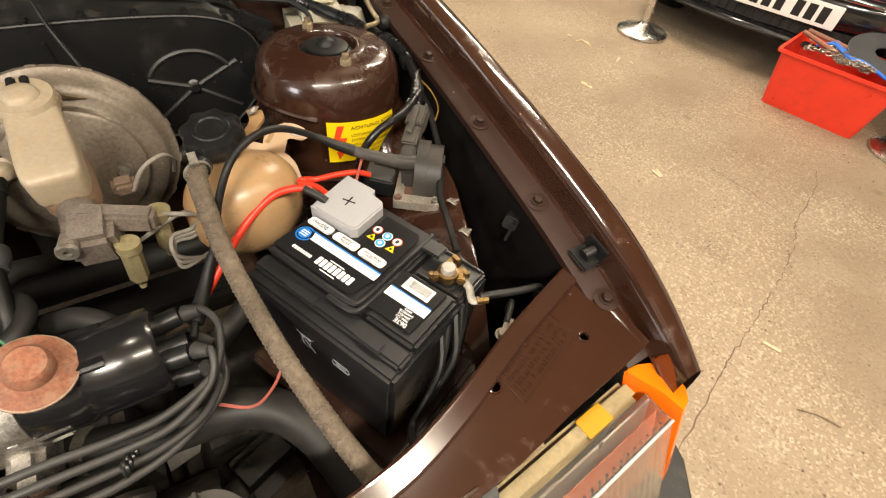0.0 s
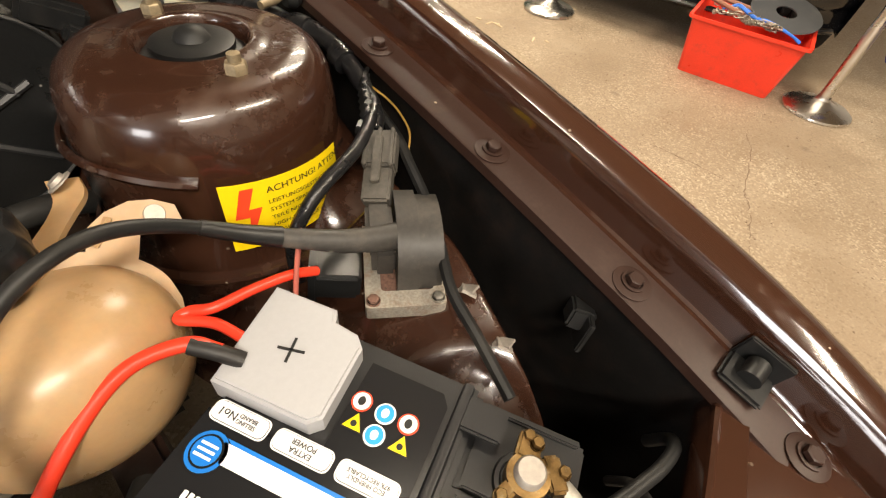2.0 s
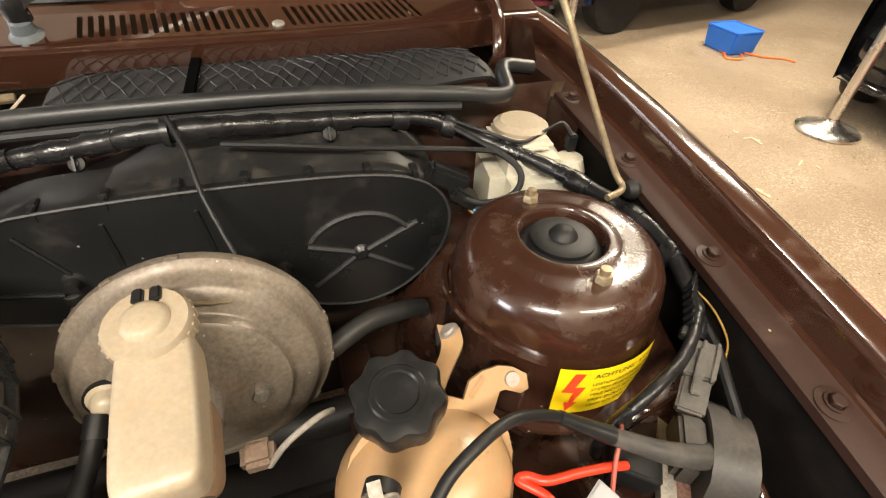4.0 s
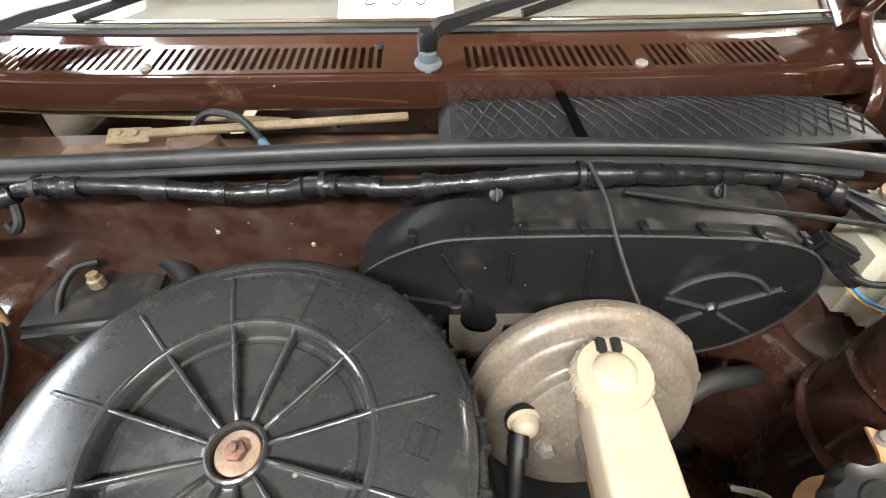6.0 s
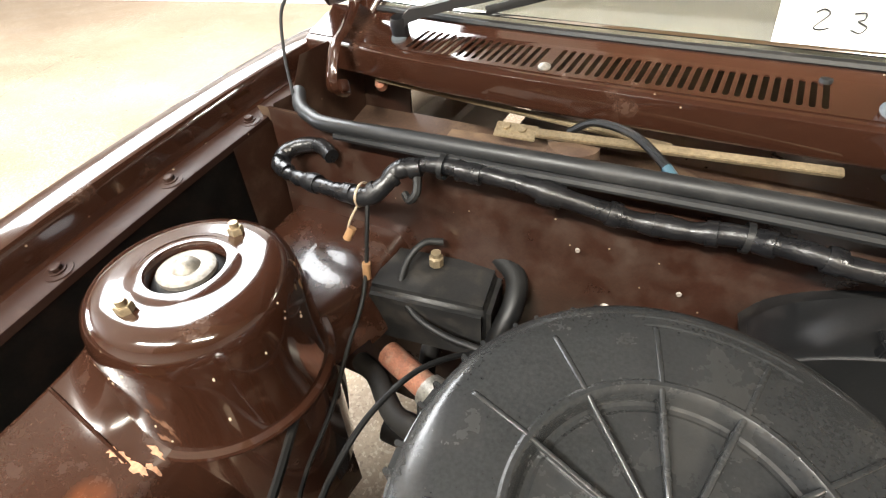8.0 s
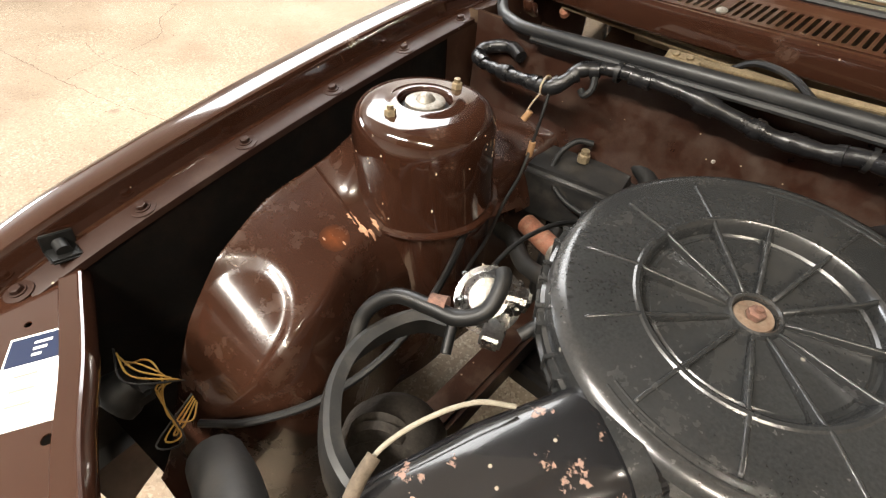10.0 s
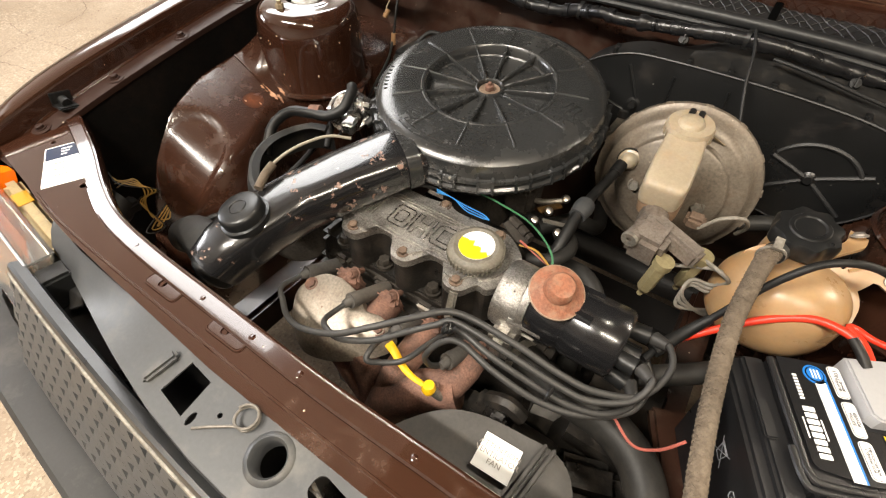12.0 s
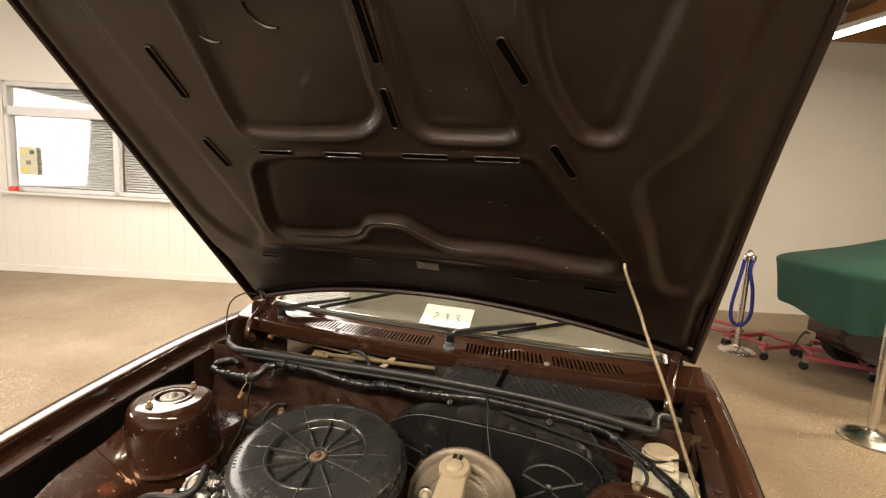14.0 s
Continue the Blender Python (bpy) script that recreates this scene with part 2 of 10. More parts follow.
PARCEL = material("tan_lamp_housing", (0.34, 0.265, 0.145, 1), 0.45, bump=0.1, vary=0.2, dirt=(0.16, 0.12, 0.075, 1), dirt_amount=0.15, big=22)
PAPER = material("white_paper", (0.8, 0.8, 0.78, 1), 0.7, bump=0.02, vary=0.03)
# sheenless black for the mat strap and for shade in slots and grille
DARK = plain("shade_and_strap_black", (0.003, 0.003, 0.003, 1), 1.0)
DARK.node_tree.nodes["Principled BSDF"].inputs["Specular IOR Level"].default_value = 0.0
SCREEN = plain("windscreen_glass", (0.75, 0.8, 0.78, 1), 0.02, trans=0.9)
PLENUM = material("dusty_plenum_paint", (0.07, 0.04, 0.026, 1), 0.6, bump=0.1, vary=0.25, dirt=(0.26, 0.18, 0.11, 1), dirt_amount=0.3)
DASH = material("pale_brown_dash_vinyl", (0.30, 0.25, 0.17, 1), 0.6, bump=0.2, vary=0.1)
BOOT = material("grey_boot_rubber", (0.07, 0.065, 0.06, 1), 0.6, bump=0.1, vary=0.3, dirt=(0.16, 0.13, 0.10, 1), dirt_amount=0.2)
LEADRUB = material("dark_grey_lead_rubber", (0.036, 0.035, 0.034, 1), 0.45, bump=0.08, vary=0.25, dirt=(0.09, 0.078, 0.066, 1), dirt_amount=0.12)
HOSE = material("worn_hose_rubber", (0.020, 0.019, 0.0175, 1), 0.55, spec=0.35, bump=0.12, vary=0.25, dirt=(0.06, 0.05, 0.04, 1), dirt_amount=0.15)
SEALRUB = material("matt_seal_rubber", (0.017, 0.0175, 0.018, 1), 0.42, bump=0.1, vary=0.2, dirt=(0.07, 0.068, 0.065, 1), dirt_amount=0.12)
DARKMETAL = material("dark_oily_metal", (0.018, 0.016, 0.0145, 1), 0.55, metal=0.3, bump=0.2, vary=0.3)
BRIGHTALLOY = material("bright_cast_alloy", (0.66, 0.65, 0.63, 1), 0.25, metal=1.0, bump=0.3, vary=0.3, dirt=(0.18, 0.16, 0.14, 1), dirt_amount=0.05, big=30)
DUSTPL = material("dusty_black_plastic", (0.012, 0.0118, 0.0115, 1), 0.5, bump=0.15, vary=0.2, dirt=(0.07, 0.06, 0.048, 1), dirt_amount=0.2, big=16)
TANJOINT = material("tan_crimp", (0.30, 0.17, 0.08, 1), 0.5, bump=0.1)

# ---- mesh helpers ----


def part(name, bm, mat, parent=None, label="", smooth=True, angle=40):
    """Links a bmesh as one mesh object, under a thing or a part."""
    bmesh.ops.recalc_face_normals(bm, faces=bm.faces)
    me = bpy.data.meshes.new(name)
    if smooth:
        for f in bm.faces:
            f.smooth = True
        for e in bm.edges:
            if len(e.link_faces) == 2 and e.calc_face_angle(0) > radians(angle):
                e.smooth = False
    bm.to_mesh(me)
    bm.free()
    me.materials.append(mat)
    o = new(name, me)
    if parent:
        o.parent = parent
        o.matrix_parent_inverse = parent.matrix_basis.inverted()
    if label:
        tagged(o, label)
    return o


def thing(name, label, category, at=(0, 0, 0), group="", kind=""):
    o = new(name)
    o.location = at
    o.empty_display_size = 0.02
    return tagged(o, label, category, group, kind)


def shift(bm, m):
    bmesh.ops.transform(bm, matrix=m, verts=bm.verts)
    return bm


def box(sx, sy, sz, m=None, bevel=0.0, seg=2, taper=1.0):
    """A box centred on x and y, standing on z = 0; taper narrows its foot."""
    bm = bmesh.new()
    bmesh.ops.create_cube(bm, size=1)
    for v in bm.verts:
        k = taper if v.co.z < 0 else 1
        v.co = Vector((v.co.x * sx * k, v.co.y * sy * k, (v.co.z + 0.5) * sz))
    if bevel:
        bmesh.ops.bevel(bm, geom=bm.edges[:], offset=bevel, segments=seg, affect="EDGES", clamp_overlap=True)
    return shift(bm, m) if m else bm


def lathe(profile, n=32, m=None, close=True):
    """Turns (radius, z) points round the z axis."""
    bm = bmesh.new()
    rings = []
    for r, z in profile:
        if r < 1e-5:
            rings.append([bm.verts.new((0, 0, z))])
        else:
            rings.append([bm.verts.new((r * math.cos(a), r * math.sin(a), z)) for a in (2 * math.pi * i / n for i in range(n))])
    for a, b in zip(rings, rings[1:]):
        for i in range(n):
            j = (i + 1) % n
            if len(a) == 1 and len(b) == 1:
                continue
            if len(a) == 1:
                bm.faces.new((a[0], b[i], b[j]))
            elif len(b) == 1:
                bm.faces.new((a[i], a[j], b[0]))
            else:
                bm.faces.new((a[i], a[j], b[j], b[i]))
    return shift(bm, m) if m else bm


def spline(points, n=8):
    """A smooth line through the points (Catmull-Rom)."""
    p = [Vector(q) for q in points]
    p = [2 * p[0] - p[1]] + p + [2 * p[-1] - p[-2]]
    out = []
    for a, b, c, d in zip(p, p[1:], p[2:], p[3:]):
        for i in range(n):
            t = i / n
            out.append(0.5 * (2 * b + (c - a) * t + (2 * a - 5 * b + 4 * c - d) * t * t + (3 * b - a - 3 * c + d) * t ** 3))
    out.append(p[-2])
    return out


def tube(points, r, n=8, seg=10, smooth=True, wobble=0.0, ends=True, flat=1.0):
    """A tube of radius r (or r(k), k from 0 to 1) along a line."""
    line = spline(points, n) if smooth else [Vector(q) for q in points]
    bm = bmesh.new()
    rings = []
    up = Vector((0, 0, 1))
    side = None
    for i, p in enumerate(line):
        d = (line[min(i + 1, len(line) - 1)] - line[max(i - 1, 0)]).normalized()
        if side is None:
            side = d.cross(up if abs(d.z) < 0.9 else Vector((1, 0, 0))).normalized()
        side = (side - d * side.dot(d)).normalized()
        top = side.cross(d)
        k = i / (len(line) - 1)
        rr = (r(k) if callable(r) else r) * (1 + wobble * noise.noise(p * 60))
        rings.append([bm.verts.new(p + side * rr * math.cos(a) + top * rr * flat * math.sin(a)) for a in (2 * math.pi * j / seg for j in range(seg))])
    for a, b in zip(rings, rings[1:]):
        for j in range(seg):
            bm.faces.new((a[j], a[(j + 1) % seg], b[(j + 1) % seg], b[j]))
    if ends:
        bm.faces.new(rings[0][::-1])
        bm.faces.new(rings[-1])
    return bm


def join(*bms):
    out = bmesh.new()
    for b in bms:
        me = bpy.data.meshes.new("scratch")
        b.to_mesh(me)
        b.free()
        out.from_mesh(me)
        bpy.data.meshes.remove(me)
    return out


def grid(nu, nv, f, thick=0.0):
    """A sheet of points f(u, v), u and v from 0 to 1."""
    bm = bmesh.new()
    vs = [[bm.verts.new(f(i / nu, j / nv)) for j in range(nv + 1)] for i in range(nu + 1)]
    for i in range(nu):
        for j in range(nv):
            bm.faces.new((vs[i][j], vs[i + 1][j], vs[i + 1][j + 1], vs[i][j + 1]))
    if thick:
        bmesh.ops.recalc_face_normals(bm, faces=bm.faces)
        bmesh.ops.solidify(bm, geom=bm.faces[:], thickness=thick)
    return bm


def plate(outer, holes=(), z=None, thick=0.002, bevel=0.0, cuts=0):
    """A flat plate with holes; z(x, y) bends it."""
    bm = bmesh.new()
    for loop in (outer, *holes):
        vs = [bm.verts.new((p[0], p[1], 0)) for p in loop]
        for a, b in zip(vs, vs[1:] + vs[:1]):
            bm.edges.new((a, b))
    bmesh.ops.triangle_fill(bm, edges=bm.edges[:], use_beauty=True, use_dissolve=False)
    if cuts:
        bmesh.ops.subdivide_edges(bm, edges=bm.edges[:], cuts=cuts, use_grid_fill=False)
        bmesh.ops.triangulate(bm, faces=bm.faces[:])
    bmesh.ops.recalc_face_normals(bm, faces=bm.faces)
    if bm.faces and sum(f.normal.z for f in bm.faces) < 0:
        bmesh.ops.reverse_faces(bm, faces=bm.faces[:])
    if thick:
        r = bmesh.ops.extrude_face_region(bm, geom=bm.faces[:])
        new_v = [v for v in r["geom"] if isinstance(v, bmesh.types.BMVert)]
        for v in new_v:
            v.co.z += thick
    if z:
        for v in bm.verts:
            v.co.z += z(v.co.x, v.co.y)
    return bm


def ring_pts(cx, cy, rx, ry=None, n=24, turn=0.0):
    ry = rx if ry is None else ry
    c, s = math.cos(turn), math.sin(turn)
    return [(cx + rx * math.cos(a) * c - ry * math.sin(a) * s, cy + rx * math.cos(a) * s + ry * math.sin(a) * c) for a in (2 * math.pi * i / n for i in range(n))]


def round_rect(cx, cy, w, h, r, n=5, turn=0.0):
    pts = []
    for qx, qy, a0 in ((1, 1, 0), (-1, 1, 90), (-1, -1, 180), (1, -1, 270)):
        for i in range(n + 1):
            a = radians(a0 + 90 * i / n)
            pts.append((qx * (w / 2 - r) + r * math.cos(a), qy * (h / 2 - r) + r * math.sin(a)))
    c, s = math.cos(turn), math.sin(turn)
    return [(cx + x * c - y * s, cy + x * s + y * c) for x, y in pts]


def words(text, size, m, mat, parent, name="lettering", align="CENTER", depth=0.0002):
    c = bpy.data.curves.new(name, "FONT")
    c.body, c.size, c.align_x, c.align_y, c.extrude = text, size, align, "CENTER", depth
    c.materials.append(mat)
    o = new(name, c)
    o.matrix_basis = m
    if parent:
        o.parent = parent
        o.matrix_parent_inverse = parent.matrix_basis.inverted()
    return o


def hexbolt(r=0.007, h=0.006, washer=0.012):
    b = lathe([(0, 0), (washer, 0), (washer, 0.0016), (r * 1.15, 0.0018)], 14)
    c = lathe([(r, 0.0015), (r, 0.0015 + h * 0.85), (r * 0.85, 0.0015 + h), (0, 0.0015 + h)], 6)
    return join(b, c)


def along(profile, v):
    k = v * (len(profile) - 1)
    i = min(int(k), len(profile) - 2)
    t = k - i
    return [p + (q - p) * t for p, q in zip(profile[i], profile[i + 1])]


def step(a, b, x):
    t = min(1, max(0, (x - a) / (b - a)))
    return t * t * (3 - 2 * t)

# ---- room ----
WALL_TURN = 17.5
WALL = pose(0, 5.22, 0, 0, 0, WALL_TURN)


def concrete(name):
    """Warm worn concrete: cloudy patches, pale scuffs, dark pits and fine sand grain."""
    m = bpy.data.materials.new(name)
    m.use_nodes = True
    nt = m.node_tree
    L = nt.links.new
    b = nt.nodes["Principled BSDF"]
    geo = nt.nodes.new("ShaderNodeNewGeometry")

    def tex(kind, scale, detail=4, rough=0.6):
        n = nt.nodes.new(kind)
        n.inputs["Scale"].default_value = scale
        if kind == "ShaderNodeTexNoise":
            n.inputs["Detail"].default_value, n.inputs["Roughness"].default_value = detail, rough
        L(geo.outputs["Position"], n.inputs["Vector"])
        return n

    def span(src, a, b_, lo=0.0, hi=1.0):
        n = nt.nodes.new("ShaderNodeMapRange")
        for k, v in zip(("From Min", "From Max", "To Min", "To Max"), (a, b_, lo, hi)):
            n.inputs[k].default_value = v
        L(src, n.inputs["Value"])
        return n.outputs["Result"]

    def mix(fac, a, c):
        n = nt.nodes.new("ShaderNodeMix")
        n.data_type = "RGBA"
        L(fac, n.inputs["Factor"])
        if isinstance(a, tuple):
            n.inputs["A"].default_value = a
        else:
            L(a, n.inputs["A"])
        n.inputs["B"].default_value = c
        return n.outputs["Result"]
    cloud, patch, sand, grit = tex("ShaderNodeTexNoise", 0.9, 5, 0.55), tex("ShaderNodeTexNoise", 2.6, 6, 0.6), tex("ShaderNodeTexNoise", 120, 3, 0.7), tex("ShaderNodeTexNoise", 30, 8, 0.75)
    c = mix(span(cloud.outputs["Fac"], 0.35, 0.66), (0.235, 0.172, 0.112, 1), (0.315, 0.243, 0.168, 1))
    c = mix(span(patch.outputs["Fac"], 0.52, 0.70, 0, 0.5), c, (0.37, 0.30, 0.22, 1))
    c = mix(span(patch.outputs["Fac"], 0.44, 0.30, 0, 0.5), c, (0.185, 0.132, 0.085, 1))
    # trowelled skin here, worn down to the pale aggregate there
    worn = nt.nodes.new("ShaderNodeMath")
    worn.operation = "MULTIPLY"
    stones = tex("ShaderNodeTexVoronoi", 150)
    sep = nt.nodes.new("ShaderNodeSeparateColor")
    L(stones.outputs["Color"], sep.inputs[0])
    L(span(sep.outputs[0], 0.62, 0.95), worn.inputs[0])
    L(span(tex("ShaderNodeTexNoise", 1.7, 4, 0.6).outputs["Fac"], 0.40, 0.58, 0.10, 0.60), worn.inputs[1])
    c = mix(worn.outputs[0], c, (0.56, 0.47, 0.35, 1))
    c = mix(span(sep.outputs[1], 0.86, 0.98, 0, 0.55), c, (0.15, 0.105, 0.068, 1))
    c = mix(span(grit.outputs["Fac"], 0.60, 0.74, 0, 0.45), c, (0.50, 0.42, 0.32, 1))
    c = mix(span(grit.outputs["Fac"], 0.36, 0.24, 0, 0.7), c, (0.14, 0.10, 0.066, 1))
    c = mix(span(sand.outputs["Fac"], 0.43, 0.33, 0, 0.38), c, (0.15, 0.108, 0.07, 1))
    spots = tex("ShaderNodeTexVoronoi", 2.3)
    c = mix(span(spots.outputs["Distance"], 0.075, 0.03, 0, 0.6), c, (0.13, 0.095, 0.066, 1))
    L(c, b.inputs["Base Color"])
    L(span(patch.outputs["Fac"], 0.3, 0.7, 0.5, 0.8), b.inputs["Roughness"])
    h = nt.nodes.new("ShaderNodeMath")
    h.operation = "ADD"
    L(grit.outputs["Fac"], h.inputs[0])
    L(sand.outputs["Fac"], h.inputs[1])
    bn = nt.nodes.new("ShaderNodeBump")
    bn.inputs["Strength"].default_value, bn.inputs["Distance"].default_value = 0.5, 0.004
    L(h.outputs[0], bn.inputs["Height"])
    L(bn.outputs[0], b.inputs["Normal"])
    return m


CONCRETE = concrete("worn_concrete")
WALLPAINT = material("white_wall_paint", (0.80, 0.77, 0.72, 1), 0.6, bump=0.05, vary=0.04, big=1.5)
CEILWOOD = material("tan_ceiling_board", (0.34, 0.25, 0.16, 1), 0.6, bump=0.1, vary=0.12, big=2)
TIMBER = material("orange_timber_beam", (0.40, 0.20, 0.08, 1), 0.5, bump=0.2, vary=0.25, grain=20, big=5)
FRAMEPL = material("white_window_plastic", (0.66, 0.65, 0.63, 1), 0.35, bump=0.02, vary=0.03)
BLIND = material("pale_blind_slat", (0.40, 0.39, 0.375, 1), 0.5, bump=0.02, vary=0.04)
CRACK = material("dark_crack_dirt", (0.16, 0.11, 0.075, 1), 0.9, bump=0.3)
WIN = (-6.97, -3.95, 1.03, 2.38)


def room():
    fl = part("floor", grid(40, 40, lambda u, v: (-14 + 26 * u, -9 + 20 * v, 0)), CONCRETE)
    tagged(fl, "worn stained concrete workshop floor with cracks", "floor", kind="structure")
    rng = random.Random(11)
    lines = ([(2.70, -.10), (2.55, -.176), (2.25, -.26), (2.177, -.307), (1.903, -.405), (1.648, -.465), (1.40, -.53), (1.114, -.61)], [(2.23, .13), (2.26, -.05), (2.25, -.23)], [(-3.75, -.06), (-3.40, 0.0), (-3.10, .05), (-2.65, .15), (-2.2, .3)], [(-3.10, .05), (-3.18, .18), (-3.42, .68), (-3.77, .87), (-4.23, 1.48), (-4.5, 2.1)], [(-3.56, .32), (-3.30, .30), (-2.9, .36)])
    for line in lines:
        pts = spline([(*p, 0) for p in line], 14)
        pts = [p + Vector((rng.uniform(-1, 1), rng.uniform(-1, 1), 0)) * 0.006 for p in pts]
        bm = bmesh.new()
        prev = None
        for i, p in enumerate(pts):
            d = (pts[min(i + 1, len(pts) - 1)] - pts[max(i - 1, 0)]).normalized()
            s = Vector((-d.y, d.x, 0)) * rng.uniform(0.0004, 0.0026)
            row = [bm.verts.new(p + s + Vector((0, 0, 0.0012))), bm.verts.new(p - s + Vector((0, 0, 0.0012)))]
            if prev:
                bm.faces.new((prev[0], prev[1], row[1], row[0]))
            prev = row
        part("crack", bm, CRACK, fl, "thin dark floor crack", smooth=False)
    x0, x1, h = -13.0, 9.0, 3.7
    wx0, wx1, wz0, wz1 = WIN
    bits = [box(b - a, 0.2, d - c, pose((a + b) / 2, 0.1, c)) for a, b, c, d in ((x0, wx0, 0, h), (wx1, x1, 0, h), (wx0, wx1, 0, wz0), (wx0, wx1, wz1, h))]
    w = part("wall_back", shift(join(*bits), WALL), WALLPAINT, smooth=False)
    tagged(w, "white painted boarded workshop wall", "wall", kind="structure")
    for i in range(40):
        x = -9.5 + 0.19 * i
        top = WIN[2] - 0.05 if wx0 - 0.1 < x < wx1 + 0.1 else 3.6
        part("board_batten", box(0.012, 0.006, top - 0.02, WALL @ pose(x, -0.001, 0.01), 0.002), WALLPAINT, w)
    part("wall_plinth", box(6.6, 0.02, 0.09, WALL @ pose(-6.4, -0.008, 0), 0.004), WALLPAINT, w)
    for name, mm, sx in (("wall_left", pose(-12.5, 0.5, 0, 0, 0, 90), 19), ("wall_right", pose(8.5, 0.5, 0, 0, 0, 90), 19), ("wall_front", pose(-2, -7.5, 0), 22)):
        w = part(name, box(sx, 0.2, 3.7, mm), WALLPAINT, smooth=False)
        tagged(w, "white painted workshop wall", "wall", kind="structure")
    c = part("ceiling", box(13, 21, 0.1, pose(5.8, 1.5, 3.7)), CEILWOOD, smooth=False)
    tagged(c, "tan boarded workshop ceiling", "ceiling", kind="structure")
    c = part("ceiling_white", box(13.4, 21, 0.1, pose(-7.4, 1.5, 3.7)), WALLPAINT, smooth=False)
    tagged(c, "white painted workshop ceiling", "ceiling", kind="structure")
    b = thing("roof_beam", "orange timber beam along the wall top", "beam", tuple(WALL @ Vector((2.5, -0.06, 3.36))), kind="structure")
    part("beam", box(9, 0.14, 0.16, WALL @ pose(3.5, -0.08, 3.36), 0.01), TIMBER, b)
    part("rafter", box(0.07, 2.2, 0.14, WALL @ pose(2.15, -1.2, 3.5), 0.008), TIMBER, b)
    part("rafter", box(0.07, 2.2, 0.14, WALL @ pose(3.15, -1.2, 3.5), 0.008), TIMBER, b)


room()


def ceiling_lamp(a, b):
    """A twin batten fitting: white body, end caps and two glowing tubes."""
    a, b = Vector(a), Vector(b)
    d = (b - a)
    m = Matrix.Translation((a + b) / 2) @ pose(0, 0, 0, 0, 0, math.degrees(math.atan2(d.y, d.x)))
    o = thing("ceiling_lamp", "white twin tube batten lamp under the timber beams", "ceiling lamp", tuple((a + b) / 2))
    part("body", box(d.length, 0.16, 0.05, m @ pose(0, 0, 0.03), 0.01), FRAMEPL, o)
    for s in (-1, 1):
        part("tube", tube([m @ Vector((-d.length / 2 + 0.03, 0.045 * s, 0.012)), m @ Vector((d.length / 2 - 0.03, 0.045 * s, 0.012))], 0.014, 1, 10, smooth=False), TUBEGLOW, o, "glowing white tube")
        part("end_cap", box(0.02, 0.16, 0.06, m @ pose(s * (d.length / 2 - 0.01), 0, 0.0), 0.004), FRAMEPL, o)


TUBEGLOW = plain("glowing_tube", (1.0, 0.95, 0.85, 1), 0.4, emit=6.0)
ceiling_lamp((2.60, 5.35, 3.16), (3.20, 4.30, 3.16))


def window():
    wx0, wx1, z0, z1 = WIN
    o = thing("window_1", "white framed workshop window with pale lowered blinds", "window", tuple(WALL @ Vector((-5.1, 0.05, z0))), kind="structure")
    w = wx1 - wx0
    cx = (wx0 + wx1) / 2
    for nm, m, sx, sz in (("frame_rail", (cx, z0), w, 0.06), ("frame_rail", (cx, z1 - 0.06), w, 0.06), ("transom", (cx, 1.97), w, 0.11), ("frame_stile", (wx0 + 0.03, z0), 0.06, z1 - z0), ("frame_stile", (wx1 - 0.03, z0), 0.06, z1 - z0), ("mullion", (-5.59, z0), 0.07, z1 - z0)):
        part(nm, box(sx, 0.08, sz, WALL @ pose(m[0], 0.05, m[1]), 0.008), FRAMEPL, o)
    part("sill", box(w + 0.1, 0.12, 0.035, WALL @ pose(cx, -0.03, z0 - 0.035), 0.008), FRAMEPL, o, "white window sill")
    for a, b in ((wx0 + 0.06, -5.625), (-5.555, wx1 - 0.06)):
        for lo, hi in ((z0 + 0.06, 1.97), (2.08, z1 - 0.06)):
            part("pane", box(b - a, 0.006, hi - lo, WALL @ pose((a + b) / 2, 0.06, lo)), GLASS, o).visible_shadow = False
            z = lo + 0.02
            while z < hi - 0.02:
                part("blind_slat", box(b - a - 0.02, 0.024, 0.002, WALL @ pose((a + b) / 2, 0.11, z, 62)), BLIND, o)
                z += 0.032
    part("sill_item", box(0.10, 0.05, 0.06, WALL @ pose(-6.86, -0.03, z0), 0.01), REDINK, o, "small red packet on the sill")
    p = thing("wall_poster", "small cream notice with green corners on the window", "poster", tuple(WALL @ Vector((-6.70, 0.03, 1.25))))
    part("sheet", box(0.22, 0.003, 0.34, WALL @ pose(-6.705, 0.028, 1.25)), POSTER, p)
    for dx, dz, mat in ((-0.06, 0.25, YELLOW), (0.05, 0.25, GREENWIRE), (0.0, 0.12, GREYWIRE), (-0.05, 0.03, YELLOW)):
        part("print_block", box(0.06, 0.002, 0.05, WALL @ pose(-6.705 + dx, 0.0255, 1.25 + dz)), mat, p)


POSTER = material("cream_notice_paper", (0.70, 0.66, 0.48, 1), 0.6, bump=0.02, vary=0.06)
window()

# ---- things round the car ----
ROPE = material("blue_rope_fabric", (0.012, 0.022, 0.20, 1), 0.8, bump=0.6, vary=0.3, grain=40)
REDCRATE = material("red_crate_plastic", (0.78, 0.045, 0.02, 1), 0.35, bump=0.06, vary=0.1, dirt=(0.35, 0.06, 0.04, 1), dirt_amount=0.1, big=8)
COVER = material("dark_green_cover_cloth", (0.006, 0.055, 0.038, 1), 0.75, bump=0.25, vary=0.15, grain=50, big=3)
DOLLY = material("scuffed_pink_red_paint", (0.42, 0.07, 0.10, 1), 0.5, bump=0.1, vary=0.25, dirt=(0.25, 0.16, 0.13, 1), dirt_amount=0.25, big=12)
CARBLACK = material("black_car_paint", (0.006, 0.006, 0.007, 1), 0.15, coat=0.8, bump=0.02, vary=0.1)
